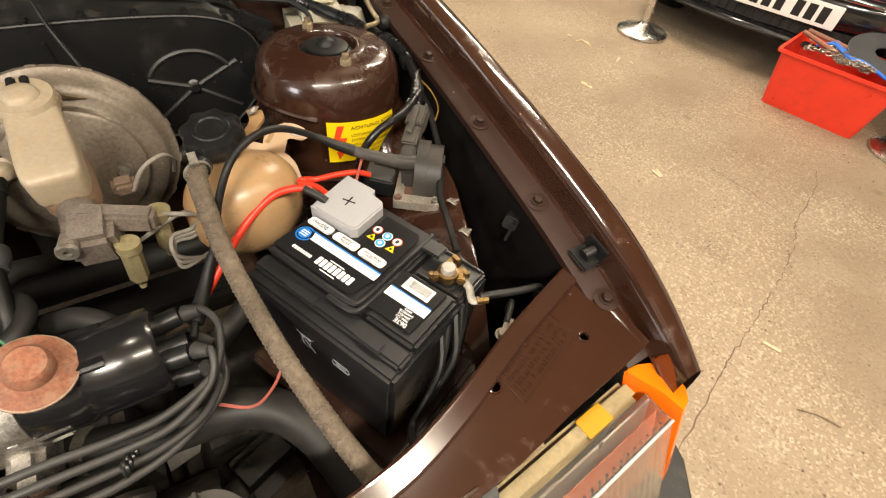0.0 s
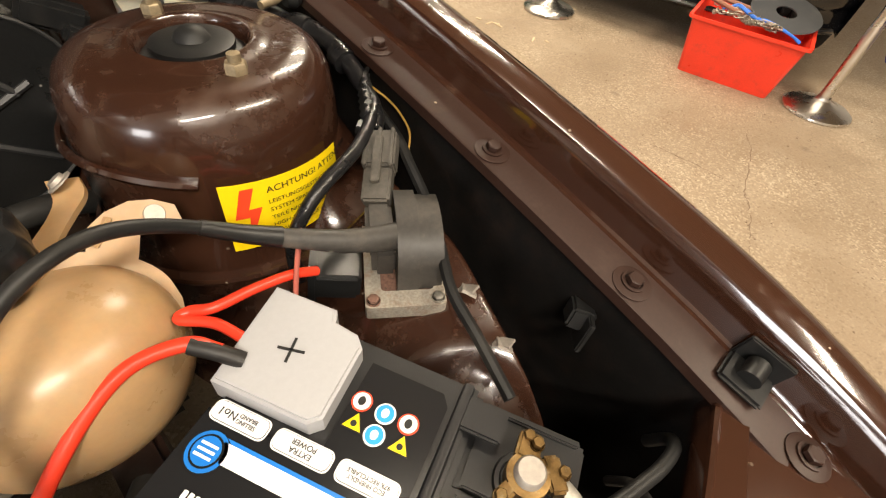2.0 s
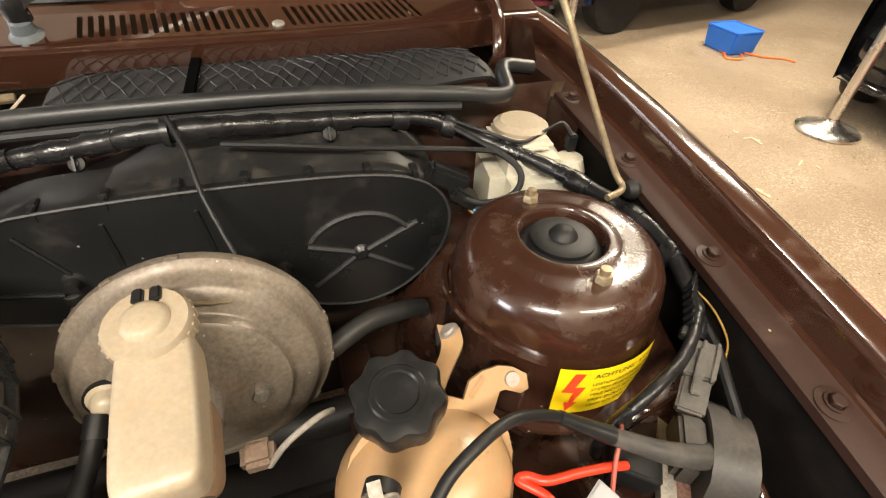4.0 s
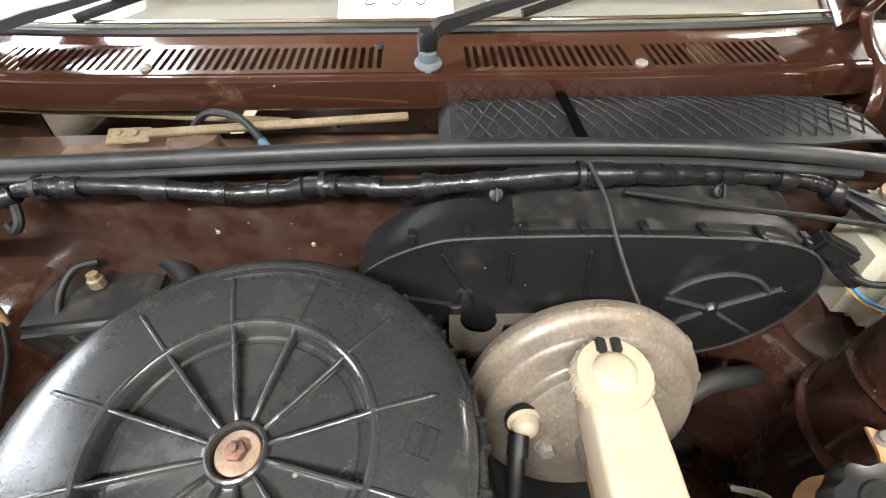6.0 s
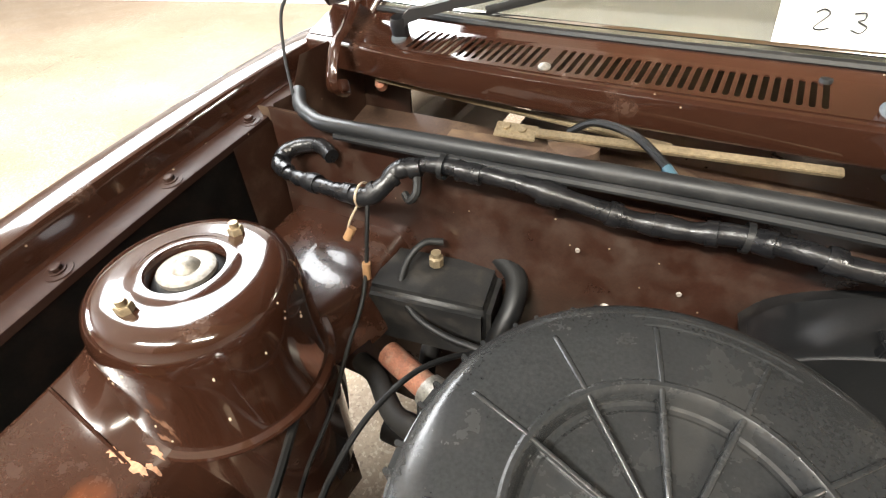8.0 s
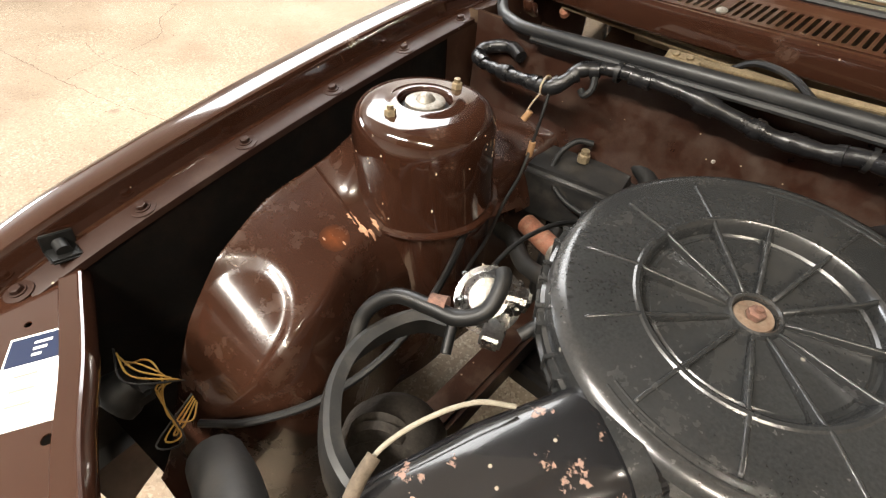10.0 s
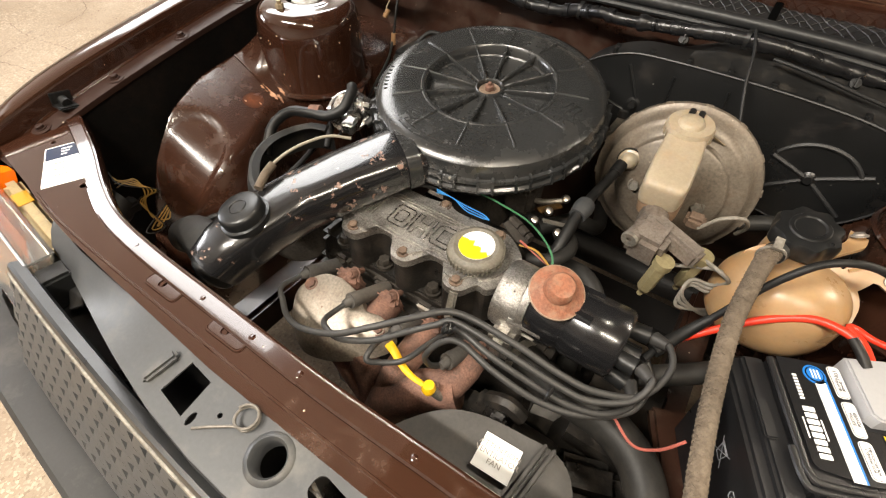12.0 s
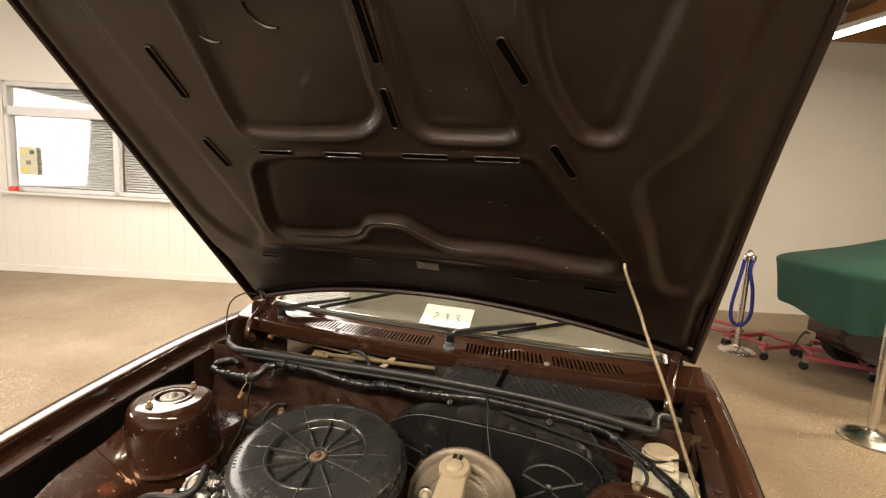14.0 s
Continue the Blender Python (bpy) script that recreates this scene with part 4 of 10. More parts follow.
def tower(s):
    prof = [(0.034, -0.02), (0.034, 0.0), (0.036, 0.003), (0.040, 0.0035), (0.046, 0.001), (0.053, 0.0), (0.066, 0.0), (0.076, -0.0012), (0.083, -0.0045), (0.0895, -0.0105), (0.0940, -0.020), (0.0965, -0.033), (0.0978, -0.046), (0.0985, -0.058), (0.0998, -0.085), (0.1015, -0.11), (0.1035, -0.128), (0.1048, -0.136), (0.111, -0.138), (0.1125, -0.141), (0.111, -0.145), (0.1048, -0.148), (0.1048, -0.34)]
    m = pose(s * 0.5205, -0.003, 0.8515)
    g = 1.0
    if s > 0:
        g = 1.12
        prof = [(r * g if r < 0.041 else r + 0.004 * step(0.07, 0.045, r), z) for r, z in prof]
    o = part("strut_tower", lathe(prof, 64, m), BROWN if s < 0 else BROWN_BAY, car, "glossy brown suspension strut tower")
    part("mount_rubber", lathe([(0.0345 * g, -0.012), (0.032 * g, -0.008), (0.026 * g, -0.004), (0.0, -0.004)], 32, m), RUBBER, o)
    part("mount_cap", lathe([(0.026 * g, -0.004), (0.026 * g, 0.000), (0.022 * g, 0.002), (0.013, 0.002), (0.010, 0.007), (0.005, 0.010), (0, 0.0105)], 32, m), DULLSTEEL if s < 0 else RUBBER, o, "grey steel mount cap" if s < 0 else "black rubber mount cap")
    for dx, dy in ((0.003 * s, -0.062), (-0.003 * s, 0.056)):
        b = join(hexbolt(0.0078, 0.009, 0.012), lathe([(0.0045, 0.01), (0.0045, 0.016), (0, 0.0165)], 10))
        part("mount_nut", shift(b, pose(s * 0.5205 + dx, dy, 0.8515 - 0.003)), GOLDZINC, o, "yellow zinc nut")
    if s < 0:
        rng = random.Random(21)
        for i in range(18):
            z = rng.choice((-0.012, -0.03, -0.05, -0.051, -0.052, -0.075, -0.1, -0.125))
            z += rng.uniform(-0.005, 0.005)
            r = next((ra + (rb - ra) * (za - z) / (za - zb) for (ra, za), (rb, zb) in zip(prof[6:], prof[7:]) if za >= z > zb), 0.12)
            a = radians(rng.uniform(190, 380))
            k = rng.uniform(0.0006, 0.0016)
            chip = lathe([(k, 0), (k * 0.8, 0.0005), (0, 0.0006)], 7)
            part("paint_chip", shift(chip, m @ pose(0, 0, 0, 0, 0, math.degrees(a)) @ pose(r, 0, z, 0, 80 if z < -0.03 else 45, 0) @ Matrix.Diagonal((rng.uniform(0.6, 2.2), 1, 1, 1))), CHIPPALE, o)
    if s > 0:
        lip = [(0.521 - 0.52 + 0.1030 * math.cos(radians(a)), 0.1030 * math.sin(radians(a)), -0.052 - 0.004 * math.sin(radians(a * 3))) for a in range(150, 244, 6)]
        part("tower_seam", tube([Vector(p) + Vector((0.52, 0, 0.85)) for p in lip], 0.0035, 2, 6), BROWN, o)
    return o


def curve(rows, y):
    """A value from (y, value) rows in falling y, eased between them."""
    if y >= rows[0][0]:
        return rows[0][1]
    for (a, p), (b, q) in zip(rows, rows[1:]):
        if y >= b:
            return p + (q - p) * (a - y) / (a - b)
    return rows[-1][1]


DROP = {}


def inner_wing(s):
    """The inner wheel arch panel under the rail: gutter, rounded shelf and inner drop."""
    shelf = [(0.13, 0.42), (0.09, 0.45), (0.0, 0.46), (-0.06, 0.458), (-0.11, 0.472), (-0.15, 0.480), (-0.19, 0.460), (-0.24, 0.436), (-0.30, 0.424), (-0.345, 0.445), (-0.40, 0.490), (-0.47, 0.54)]
    battery_side = [(0.13, 0.42), (0.09, 0.45), (0.0, 0.46), (-0.06, 0.455), (-0.11, 0.462), (-0.17, 0.476), (-0.24, 0.474), (-0.30, 0.486), (-0.345, 0.528), (-0.42, 0.56), (-0.47, 0.58)]
    crease = [(0.20, 0.640), (0.05, 0.628), (-0.10, 0.628), (-0.196, 0.628), (-0.25, 0.606), (-0.31, 0.588), (-0.40, 0.575)]
    top = [(0.20, 0.735), (0.08, 0.712), (-0.08, 0.708), (-0.14, 0.699), (-0.31, 0.662), (-0.345, 0.632), (-0.38, 0.575), (-0.43, 0.47), (-0.47, 0.39)]

    def eased(rows, y):
        return sum(curve(rows, y + d) for d in (-0.03, -0.015, 0, 0.015, 0.03)) / 5

    def f(u, v):
        y = 0.26 - 0.73 * u
        rise = 0.42 * step(0.14, 0.02, y)
        xi = eased(shelf, y)
        h = eased(top, y)
        if s > 0:
            h += rise * (eased(battery_side, y) - xi) - 0.011
            xi = eased(battery_side, y)
        rail = 0.638 + wx(y)
        xo = eased(crease, y)
        zt = zr(y, s) - 0.008
        deep = 0.20 * step(0.10, -0.04, y)
        low = -deep + min(h + rise * (xo - xi) - 0.07, zt - 0.03)
        if v < 0.16:
            k = v / 0.16
            if k < 0.6:
                return (s * rail, y, zt + (low - zt) * k / 0.6)
            return (s * (rail + (xo + 0.004 - rail) * (k - 0.6) / 0.4), y, low)
        if v < 0.74:
            k = (v - 0.16) / 0.58
            x = xo + (xi - xo) * k
            w = 2 * k - 1
            z = h + rise * (x - xi) - 0.055 * max(0, (w - 0.64) / 0.36) ** 2 + 0.004 * (1 - w * w)
            z += (low - z) * max(0, (-w - 0.82) / 0.18) ** 2
            z -= 0.010 * step(1, 0.72, math.hypot((x - 0.52) / 0.066, (y + 0.315) / 0.072))
            r = math.hypot(x - 0.52, y)
            z += 0.045 * max(0, 1 - max(0, r - 0.092) / 0.05) ** 2 * step(0.2, -0.2, w) * step(0.64, 0.59, x)
            return (s * x, y, z)
        k = (v - 0.74) / 0.26
        return (s * (xi - 0.016 * k ** 0.5), y, h - 0.055 - 0.27 * k)
    bm = grid(110, 110, f)
    if s < 0:
        # opening for the steering arm between tower and bulkhead
        hole = [fc for fc in bm.faces if 0.055 < fc.calc_center_median().y < 0.215 and fc.calc_center_median().z < 0.655 and fc.calc_center_median().x > -0.47]
        bmesh.ops.delete(bm, geom=hole, context="FACES")
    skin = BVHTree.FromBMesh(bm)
    # faces outboard of the crease are split off and coloured near-black
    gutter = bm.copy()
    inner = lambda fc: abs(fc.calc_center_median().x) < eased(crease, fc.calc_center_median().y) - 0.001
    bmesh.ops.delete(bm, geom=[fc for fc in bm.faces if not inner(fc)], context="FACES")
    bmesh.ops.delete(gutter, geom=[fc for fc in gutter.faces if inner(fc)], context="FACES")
    o = part("inner_wing", bm, BROWN_BAY, car, "glossy brown inner wing with wheel arch bulge", angle=75)
    part("gutter", gutter, GUTTER_BLACK, o, "black gutter below the wing rail", angle=75)
    part("chassis_rail", box(0.05, 0.75, 0.07, pose(s * 0.335, -0.1, 0.42), 0.008), BROWN_DUSTY, o)

    def drop(x, y):
        """Height of the panel's upper side at a place."""
        return skin.ray_cast(Vector((x, y, 1.2)), Vector((0, 0, -1)))[0].z
    DROP[s] = drop
    part("shelf_seam", tube([(s * (0.612 - 0.0105 * i), -0.121 - 0.0012 * i, drop(s * (0.612 - 0.0105 * i), -0.121 - 0.0012 * i) + 0.0005) for i in range(10)], 0.0018, 2, 6), BROWN, o)
    if s < 0:
        rng = random.Random(8)
        for cx, cyy, r in ((-0.532, -0.131, 0.0080), (-0.522, -0.130, 0.0070), (-0.506, -0.130, 0.0100), (-0.503, -0.113, 0.0080), (-0.499, -0.124, 0.0060), (-0.526, -0.179, 0.0025), (-0.508, -0.162, 0.0025)):
            pts = [(cx + r * rng.uniform(0.4, 1.3) * math.cos(a), cyy + 0.5 * r * rng.uniform(0.4, 1.3) * math.sin(a)) for a in [i * 0.45 for i in range(14)]]
            part("rust_chip", plate(pts, (), lambda x, y: drop(x, y) + 0.0002, 0.0008), CHIP, o, "bare rusty primer chip", smooth=False)
    return o


CHIPPALE = material("pale_paint_chip", (0.62, 0.52, 0.38, 1), 0.7, bump=0.1)
CHIP = material("rusty_primer", (0.50, 0.27, 0.16, 1), 0.85, bump=0.4, vary=0.4, big=60)
for s_ in (1, -1):
    wing(s_), tower(s_), inner_wing(s_)


def wheel(s):
    w = part("front_wheel", lathe([(0.13, -0.07), (0.16, -0.075), (0.25, -0.08), (0.275, -0.06), (0.278, 0), (0.275, 0.06), (0.25, 0.08), (0.16, 0.075), (0.13, 0.07), (0.13, -0.07)], 40, pose(s * 0.69, -0.02, 0.278, 0, 90, 0)), RUBBER, car, "black tyre on steel wheel")
    part("rim", lathe([(0, 0.02), (0.06, 0.03), (0.12, 0.01), (0.135, 0.05), (0.13, -0.05), (0, -0.02)], 32, pose(s * 0.69, -0.02, 0.278, 0, 90 * s, 0)), DULLSTEEL, w)


wheel(1), wheel(-1)

INNER = [(-0.645, -0.40), (-0.60, -0.415), (-0.52, -0.442), (-0.44, -0.475), (-0.37, -0.495), (-0.28, -0.503), (-0.15, -0.506), (0, -0.509)]
INNER = INNER + [(-x, y) for x, y in INNER[-2::-1]]


def zs(x, y):
    """Height of the lock platform."""
    return 0.742 + 0.004 * min(1, abs(x) / 0.6) + 0.08 * (y + 0.53)


def slam_panel():
    outer = [(0.648, -0.518), (0.60, -0.525), (0.53, -0.534), (0.46, -0.546), (0.38, -0.553), (0.28, -0.558), (0.1, -0.566), (-0.1, -0.566), (-0.28, -0.558), (-0.38, -0.553), (-0.46, -0.546), (-0.53, -0.534), (-0.60, -0.525), (-0.648, -0.518)]
    smooth_in = [tuple(p[:2]) for p in spline([(*q, 0) for q in INNER], 4)]
    holes = [ring_pts(0.479, -0.481, 0.0060, n=14), ring_pts(0.589, -0.482, 0.0046, n=14), ring_pts(-0.462, -0.492, 0.005, n=12), ring_pts(-0.592, -0.466, 0.0035, n=10), ring_pts(-0.220, -0.530, 0.006, n=12), ring_pts(-0.110, -0.530, 0.006, n=12)]
    o = part("lock_platform", plate(smooth_in + outer, holes, zs, 0.0018), BROWN, car, "glossy brown bonnet lock platform", angle=30)
    line = spline([(*q, 0) for q in INNER], 6)
    n = len(line) - 1
    part("platform_flange", grid(n, 4, lambda u, v: (line[round(u * n)].x, line[round(u * n)].y + 0.004 * math.sin(v * math.pi), zs(*line[round(u * n)][:2]) + 0.0018 - 0.030 * v)), BROWN, o)
    part("rolled_edge", tube([(p.x, p.y - 0.002, zs(p.x, p.y) + 0.002) for p in line], 0.0032, 1, 8), BROWN, o)
    part("pressed_ridge", tube([(x, y, zs(x, y) + 0.0016) for x, y in ((-0.50, -0.536), (-0.42, -0.545), (-0.28, -0.549), (0, -0.552), (0.28, -0.549), (0.42, -0.543))], 0.0022, 6, 6, flat=0.7), BROWN, o)
    for cx in (-0.222, -0.114):
        loop = round_rect(cx, -0.530, 0.052, 0.019, 0.005, 3)
        part("pad_face", plate(round_rect(cx, -0.530, 0.050, 0.017, 0.005, 3), [ring_pts(cx - 0.004, -0.530, 0.0052, n=12)], None, 0.001), BROWN, o, smooth=False).location = (0, 0, zs(cx, -0.530) + 0.0022)
        part("pressed_pad", tube([(x, y, zs(x, y) + 0.0022) for x, y in loop + loop[:1]], 0.0018, 1, 6, smooth=False), BROWN, o)
    part("flange_step", grid(n, 10, lambda u, v: (line[round(u * n)].x, line[round(u * n)].y - 0.003 - 0.019 * v, zs(*line[round(u * n)][:2]) + 0.0045 - 0.0024 * (v > 0.95))), BROWN, o, angle=25)
    for cx, cyy, r in ((-0.17, -0.518, 0.004), (-0.088, -0.520, 0.0045), (-0.018, -0.521, 0.0045), (0.12, -0.520, 0.004), (-0.3, -0.514, 0.003), (0.3, -0.514, 0.004)):
        part("spot_rivet", lathe([(r, 0), (r, 0.001), (r * 0.6, 0.002), (0, 0.002)], 10, pose(cx, cyy, zs(cx, cyy) + 0.0042)), BROWN, o)
    # embossed frame with rows of stamped marks
    em = [(0.487, -0.470), (0.571, -0.437), (0.582, -0.475), (0.494, -0.507)]
    part("embossed_frame", tube([(x, y, zs(x, y) + 0.0018) for x, y in em + em[:1]], 0.0010, 1, 6, smooth=False), BROWN, o)
    for q in ((0.479, -0.481, 0.0078), (0.589, -0.482, 0.0060)):
        part("hole_rim", lathe([(q[2], 0), (q[2] * 0.95, 0.0012), (q[2] * 0.80, 0.0014), (q[2] * 0.74, -0.002)], 20, pose(q[0], q[1], zs(q[0], q[1]) + 0.0016)), BROWN, o)
    rng = random.Random(4)
    for row in range(4):
        k = 0.0
        a, b = Vector(em[0]).lerp(Vector(em[3]), 0.2 + row * 0.21), Vector(em[1]).lerp(Vector(em[2]), 0.2 + row * 0.21)
        turn = math.degrees(math.atan2(b.y - a.y, b.x - a.x))
        while k < 0.88:
            c = a.lerp(b, 0.06 + k)
            strokes = [box(0.0008, 0.0046, 0.0006, pose(0, 0, 0)), box(rng.choice((0.0016, 0.0024)), 0.0008, 0.0006, pose(0.0008, rng.choice((-0.0019, 0, 0.0019)), 0))]
            if rng.random() < 0.5:
                strokes.append(box(0.0008, rng.choice((0.0023, 0.0046)), 0.0006, pose(0.0020, rng.choice((-0.001, 0.001)), 0)))
            part("stamped_mark", shift(join(*strokes), pose(c.x, c.y, zs(*c) + 0.0018, 0, 0, turn)), BROWN, o, smooth=False)
            k += rng.choice((0.045, 0.045, 0.05, 0.085))
    # maker's plate
    pc = [(-0.583, -0.482), (-0.562, -0.440), (-0.475, -0.483), (-0.501, -0.529)]
    quad = lambda a0, a1, b0, b1: [tuple(Vector(pc[0]).lerp(Vector(pc[3]), a).lerp(Vector(pc[1]).lerp(Vector(pc[2]), a), b)) for a, b in ((a0, b0), (a0, b1), (a1, b1), (a1, b0))]
    mp = part("maker_plate", plate(quad(0, 1, 0, 1), (), lambda x, y: zs(x, y) + 0.002, 0.0008), PAPER, o, "white and navy riveted type plate", smooth=False)
    part("navy_band", plate(quad(0.03, 0.34, 0.04, 0.96), (), lambda x, y: zs(x, y) + 0.0029, 0.0003), NAVY, mp, smooth=False)
    for a in (0.10, 0.17, 0.24):
        part("print_bar", plate(quad(a, a + 0.03, 0.45, 0.45 + 0.4 - a), (), lambda x, y: zs(x, y) + 0.0033, 0.0002), WHITE, mp, smooth=False)
    for a in (0.45, 0.6, 0.75):
        part("print_bar", plate(quad(a, a + 0.025, 0.25, 0.62), (), lambda x, y: zs(x, y) + 0.0029, 0.0002), GREYWIRE, mp, smooth=False)
    # grey painted front
    g = [(-0.436, -0.548), (-0.36, -0.555), (-0.28, -0.558), (-0.1, -0.563), (0.1, -0.563), (0.28, -0.558), (0.36, -0.555), (0.436, -0.548)]
    front = [(0.432, -0.567), (0.34, -0.585), (0.27, -0.598), (0.20, -0.611), (0.12, -0.624), (0.05, -0.630), (0, -0.631), (-0.05, -0.630), (-0.12, -0.624), (-0.20, -0.611), (-0.27, -0.598), (-0.34, -0.585), (-0.432, -0.567)]
    zz = lambda x, y: 0.7395 - 0.16 * max(0, -0.558 - y) - 0.045 * step(0.16, 0.42, abs(x)) * min(1, max(0, (-0.552 - y) / 0.025))
    gh = [ring_pts(0.014, -0.590, 0.0165, 0.0155, n=24), [(-0.122, -0.606), (-0.119, -0.571), (-0.086, -0.574), (-0.084, -0.611)], round_rect(0.092, -0.586, 0.066, 0.021, 0.008, 4, -0.12), ring_pts(-0.074, -0.607, 0.0035, 0.007, n=10), ring_pts(-0.053, -0.590, 0.0028, n=8), ring_pts(0.062, -0.612, 0.0028, n=8)]
    gp = part("grey_platform_front", plate(g + front, gh, zz, 0.0018, cuts=1), GREYPAINT, o, "satin grey painted front of the lock platform", angle=30)
    part("front_lip", grid(24, 3, lambda u, v: (lambda p: (p[0], p[1] - 0.003 * v, zz(*p) + 0.0018 - 0.030 * v))(along(front, u))), GREYPAINT, gp, angle=40)
    part("guide_ring", lathe([(0.0155, -0.02), (0.0155, 0.001), (0.018, 0.0045), (0.022, 0.003), (0.024, 0)], 32, pose(0.014, -0.590, zz(0, -0.590) + 0.001, 9)), GREYPAINT, gp)
    part("guide_pad", box(0.012, 0.038, 0.009, pose(-0.141, -0.591, zz(-0.141, -0.591), 10, 0, -10), 0.003), GREYPAINT, gp)
    sp = [(-0.066, -0.612, 0.733), (-0.048, -0.600, 0.738), (-0.030, -0.589, 0.741)] + [(-0.027 + 0.011 * math.cos(q), -0.578 + 0.011 * math.sin(q), 0.741 + 0.0007 * q) for q in [-1.2 + 0.5 * i for i in range(22)]]
    part("catch_spring", tube(sp, 0.0015, 3, 8), LATCHSTEEL, gp, "steel bonnet catch spring")
    part("latch_rod", tube([(0.05, -0.585, 0.72), (0.075, -0.588, 0.735), (0.11, -0.598, 0.738), (0.2, -0.60, 0.735)], 0.0016, 5, 8), LATCHSTEEL, gp)
    # unseen black sheet, added so the platform's holes look dark
    part("crossmember", box(0.80, 0.10, 0.006, pose(-0.02, -0.572, 0.655, 10)), BLACKPL, gp)
    part("latch_clip", box(0.012, 0.012, 0.006, pose(0.105, -0.597, 0.734, 10, 0, 15), 0.001), LATCHSTEEL, gp)
    part("latch_plate", box(0.03, 0.004, 0.03, pose(0.065, -0.585, 0.70, 0, 0, -20), 0.001), LATCHSTEEL, gp)
    return o


LATCHSTEEL = material("dark_latch_steel", (0.16, 0.145, 0.125, 1), 0.5, metal=0.5, bump=0.1, vary=0.3)
NAVY = plain("navy_print", (0.01, 0.018, 0.05, 1), 0.35)
slam_panel()


def headlamp(s):
    """Rectangular headlamp: tan housing, wedge-shaped clear lens, orange corner indicator."""
    a, b = Vector((s * 0.624, -0.551, 0.717)), Vector((s * 0.414, -0.572, 0.717))
    c, d = Vector((s * 0.630, -0.583, 0.712)), Vector((s * 0.422, -0.604, 0.712))
    low = Vector((0, -0.046, -0.115))
    o = part("headlamp", box(0.200, 0.024, 0.115, pose(s * 0.522, -0.5480, 0.598, 0, 0, s * 6), 0.006), PARCEL, car, "headlamp with tan housing and clear lens")

    def sheet(p, q, r, t, th=0.003):
        return grid(8, 6, lambda u, v: p.lerp(q, u).lerp(r.lerp(t, u), v), th)
    part("lens_face", sheet(c, d, c + low, d + low), FROST, o, "clear ribbed glass lens")
    part("lens_top", sheet(a, b, c, d), FROST, o)
    part("lens_end", sheet(b, d, b + low * 0.9, d + low), FROST, o)
    part("reflector_bowl", sheet(a + Vector((0, -0.006, -0.004)), b + Vector((0, -0.006, -0.004)), a + low * 0.95 + Vector((0, 0.01, 0)), b + low * 0.95 + Vector((0, 0.01, 0)), 0.002), REFLECTOR, o)
    for i in range(20):
        k = (i + 0.5) / 20
        part("lens_rib", tube([c.lerp(d, k) + Vector((0, 0.006, -0.012)), c.lerp(d, k) + low * 0.9 + Vector((0, 0.006, 0))], 0.0016, 1, 5, smooth=False), GLASS, o)
    part("lens_edge", tube([c + Vector((0, 0, 0.0005)), d + Vector((0, 0, 0.0005))], 0.0016, 1, 8, smooth=False), WHITEPL, o)
    back = lambda k, drop: c.lerp(d, k) + Vector((0, 0.016, -0.010)) + low * drop
    part("side_lamp_strip", sheet(back(0.0, 0.0), back(0.72, 0.0), back(0.0, 0.75), back(0.72, 0.75), 0.001), LAMPRED, o, "faded orange side lamp strip behind the lens")
    part("end_box", box(0.034, 0.040, 0.050, pose(s * 0.398, -0.590, 0.655, 0, 0, s * 8), 0.004), BLACKPL, o, "black plastic lamp end bracket")
    part("lamp_bracket", box(0.10, 0.004, 0.030, pose(s * 0.325, -0.598, 0.625, 20, 0, s * 12), 0.001), PARCEL, o)
    part("bracket_tongue", box(0.045, 0.014, 0.004, pose(s * 0.372, -0.586, 0.675, 0, 10, s * 30), 0.001), BLACKPL, o)
    part("yellow_label", box(0.034, 0.020, 0.001, pose(s * 0.560, -0.5445, 0.7132, 0, 0, s * 6)), LAMPTAG, o)
    top = [(0.618, -0.524), (0.634, -0.525), (0.650, -0.531), (0.659, -0.540), (0.663, -0.552), (0.661, -0.567), (0.653, -0.578), (0.640, -0.582), (0.636, -0.560)]
    m = len(top)
    shell = grid(m, 8, lambda u, v: (s * (top[round(u * m) % m][0] + 0.010 * v), top[round(u * m) % m][1] - 0.036 * v, 0.722 - 0.125 * v))
    lid = plate([(s * x, y) for x, y in top], (), lambda x, y: 0.7205 + 0.05 * (y + 0.56), 0.003)
    part("indicator_lens", join(shell, lid), ORANGE, o, "bright orange indicator lens", angle=35)


LAMPRED = plain("faded_lamp_orange", (0.62, 0.16, 0.07, 1), 0.25)
headlamp(1), headlamp(-1)


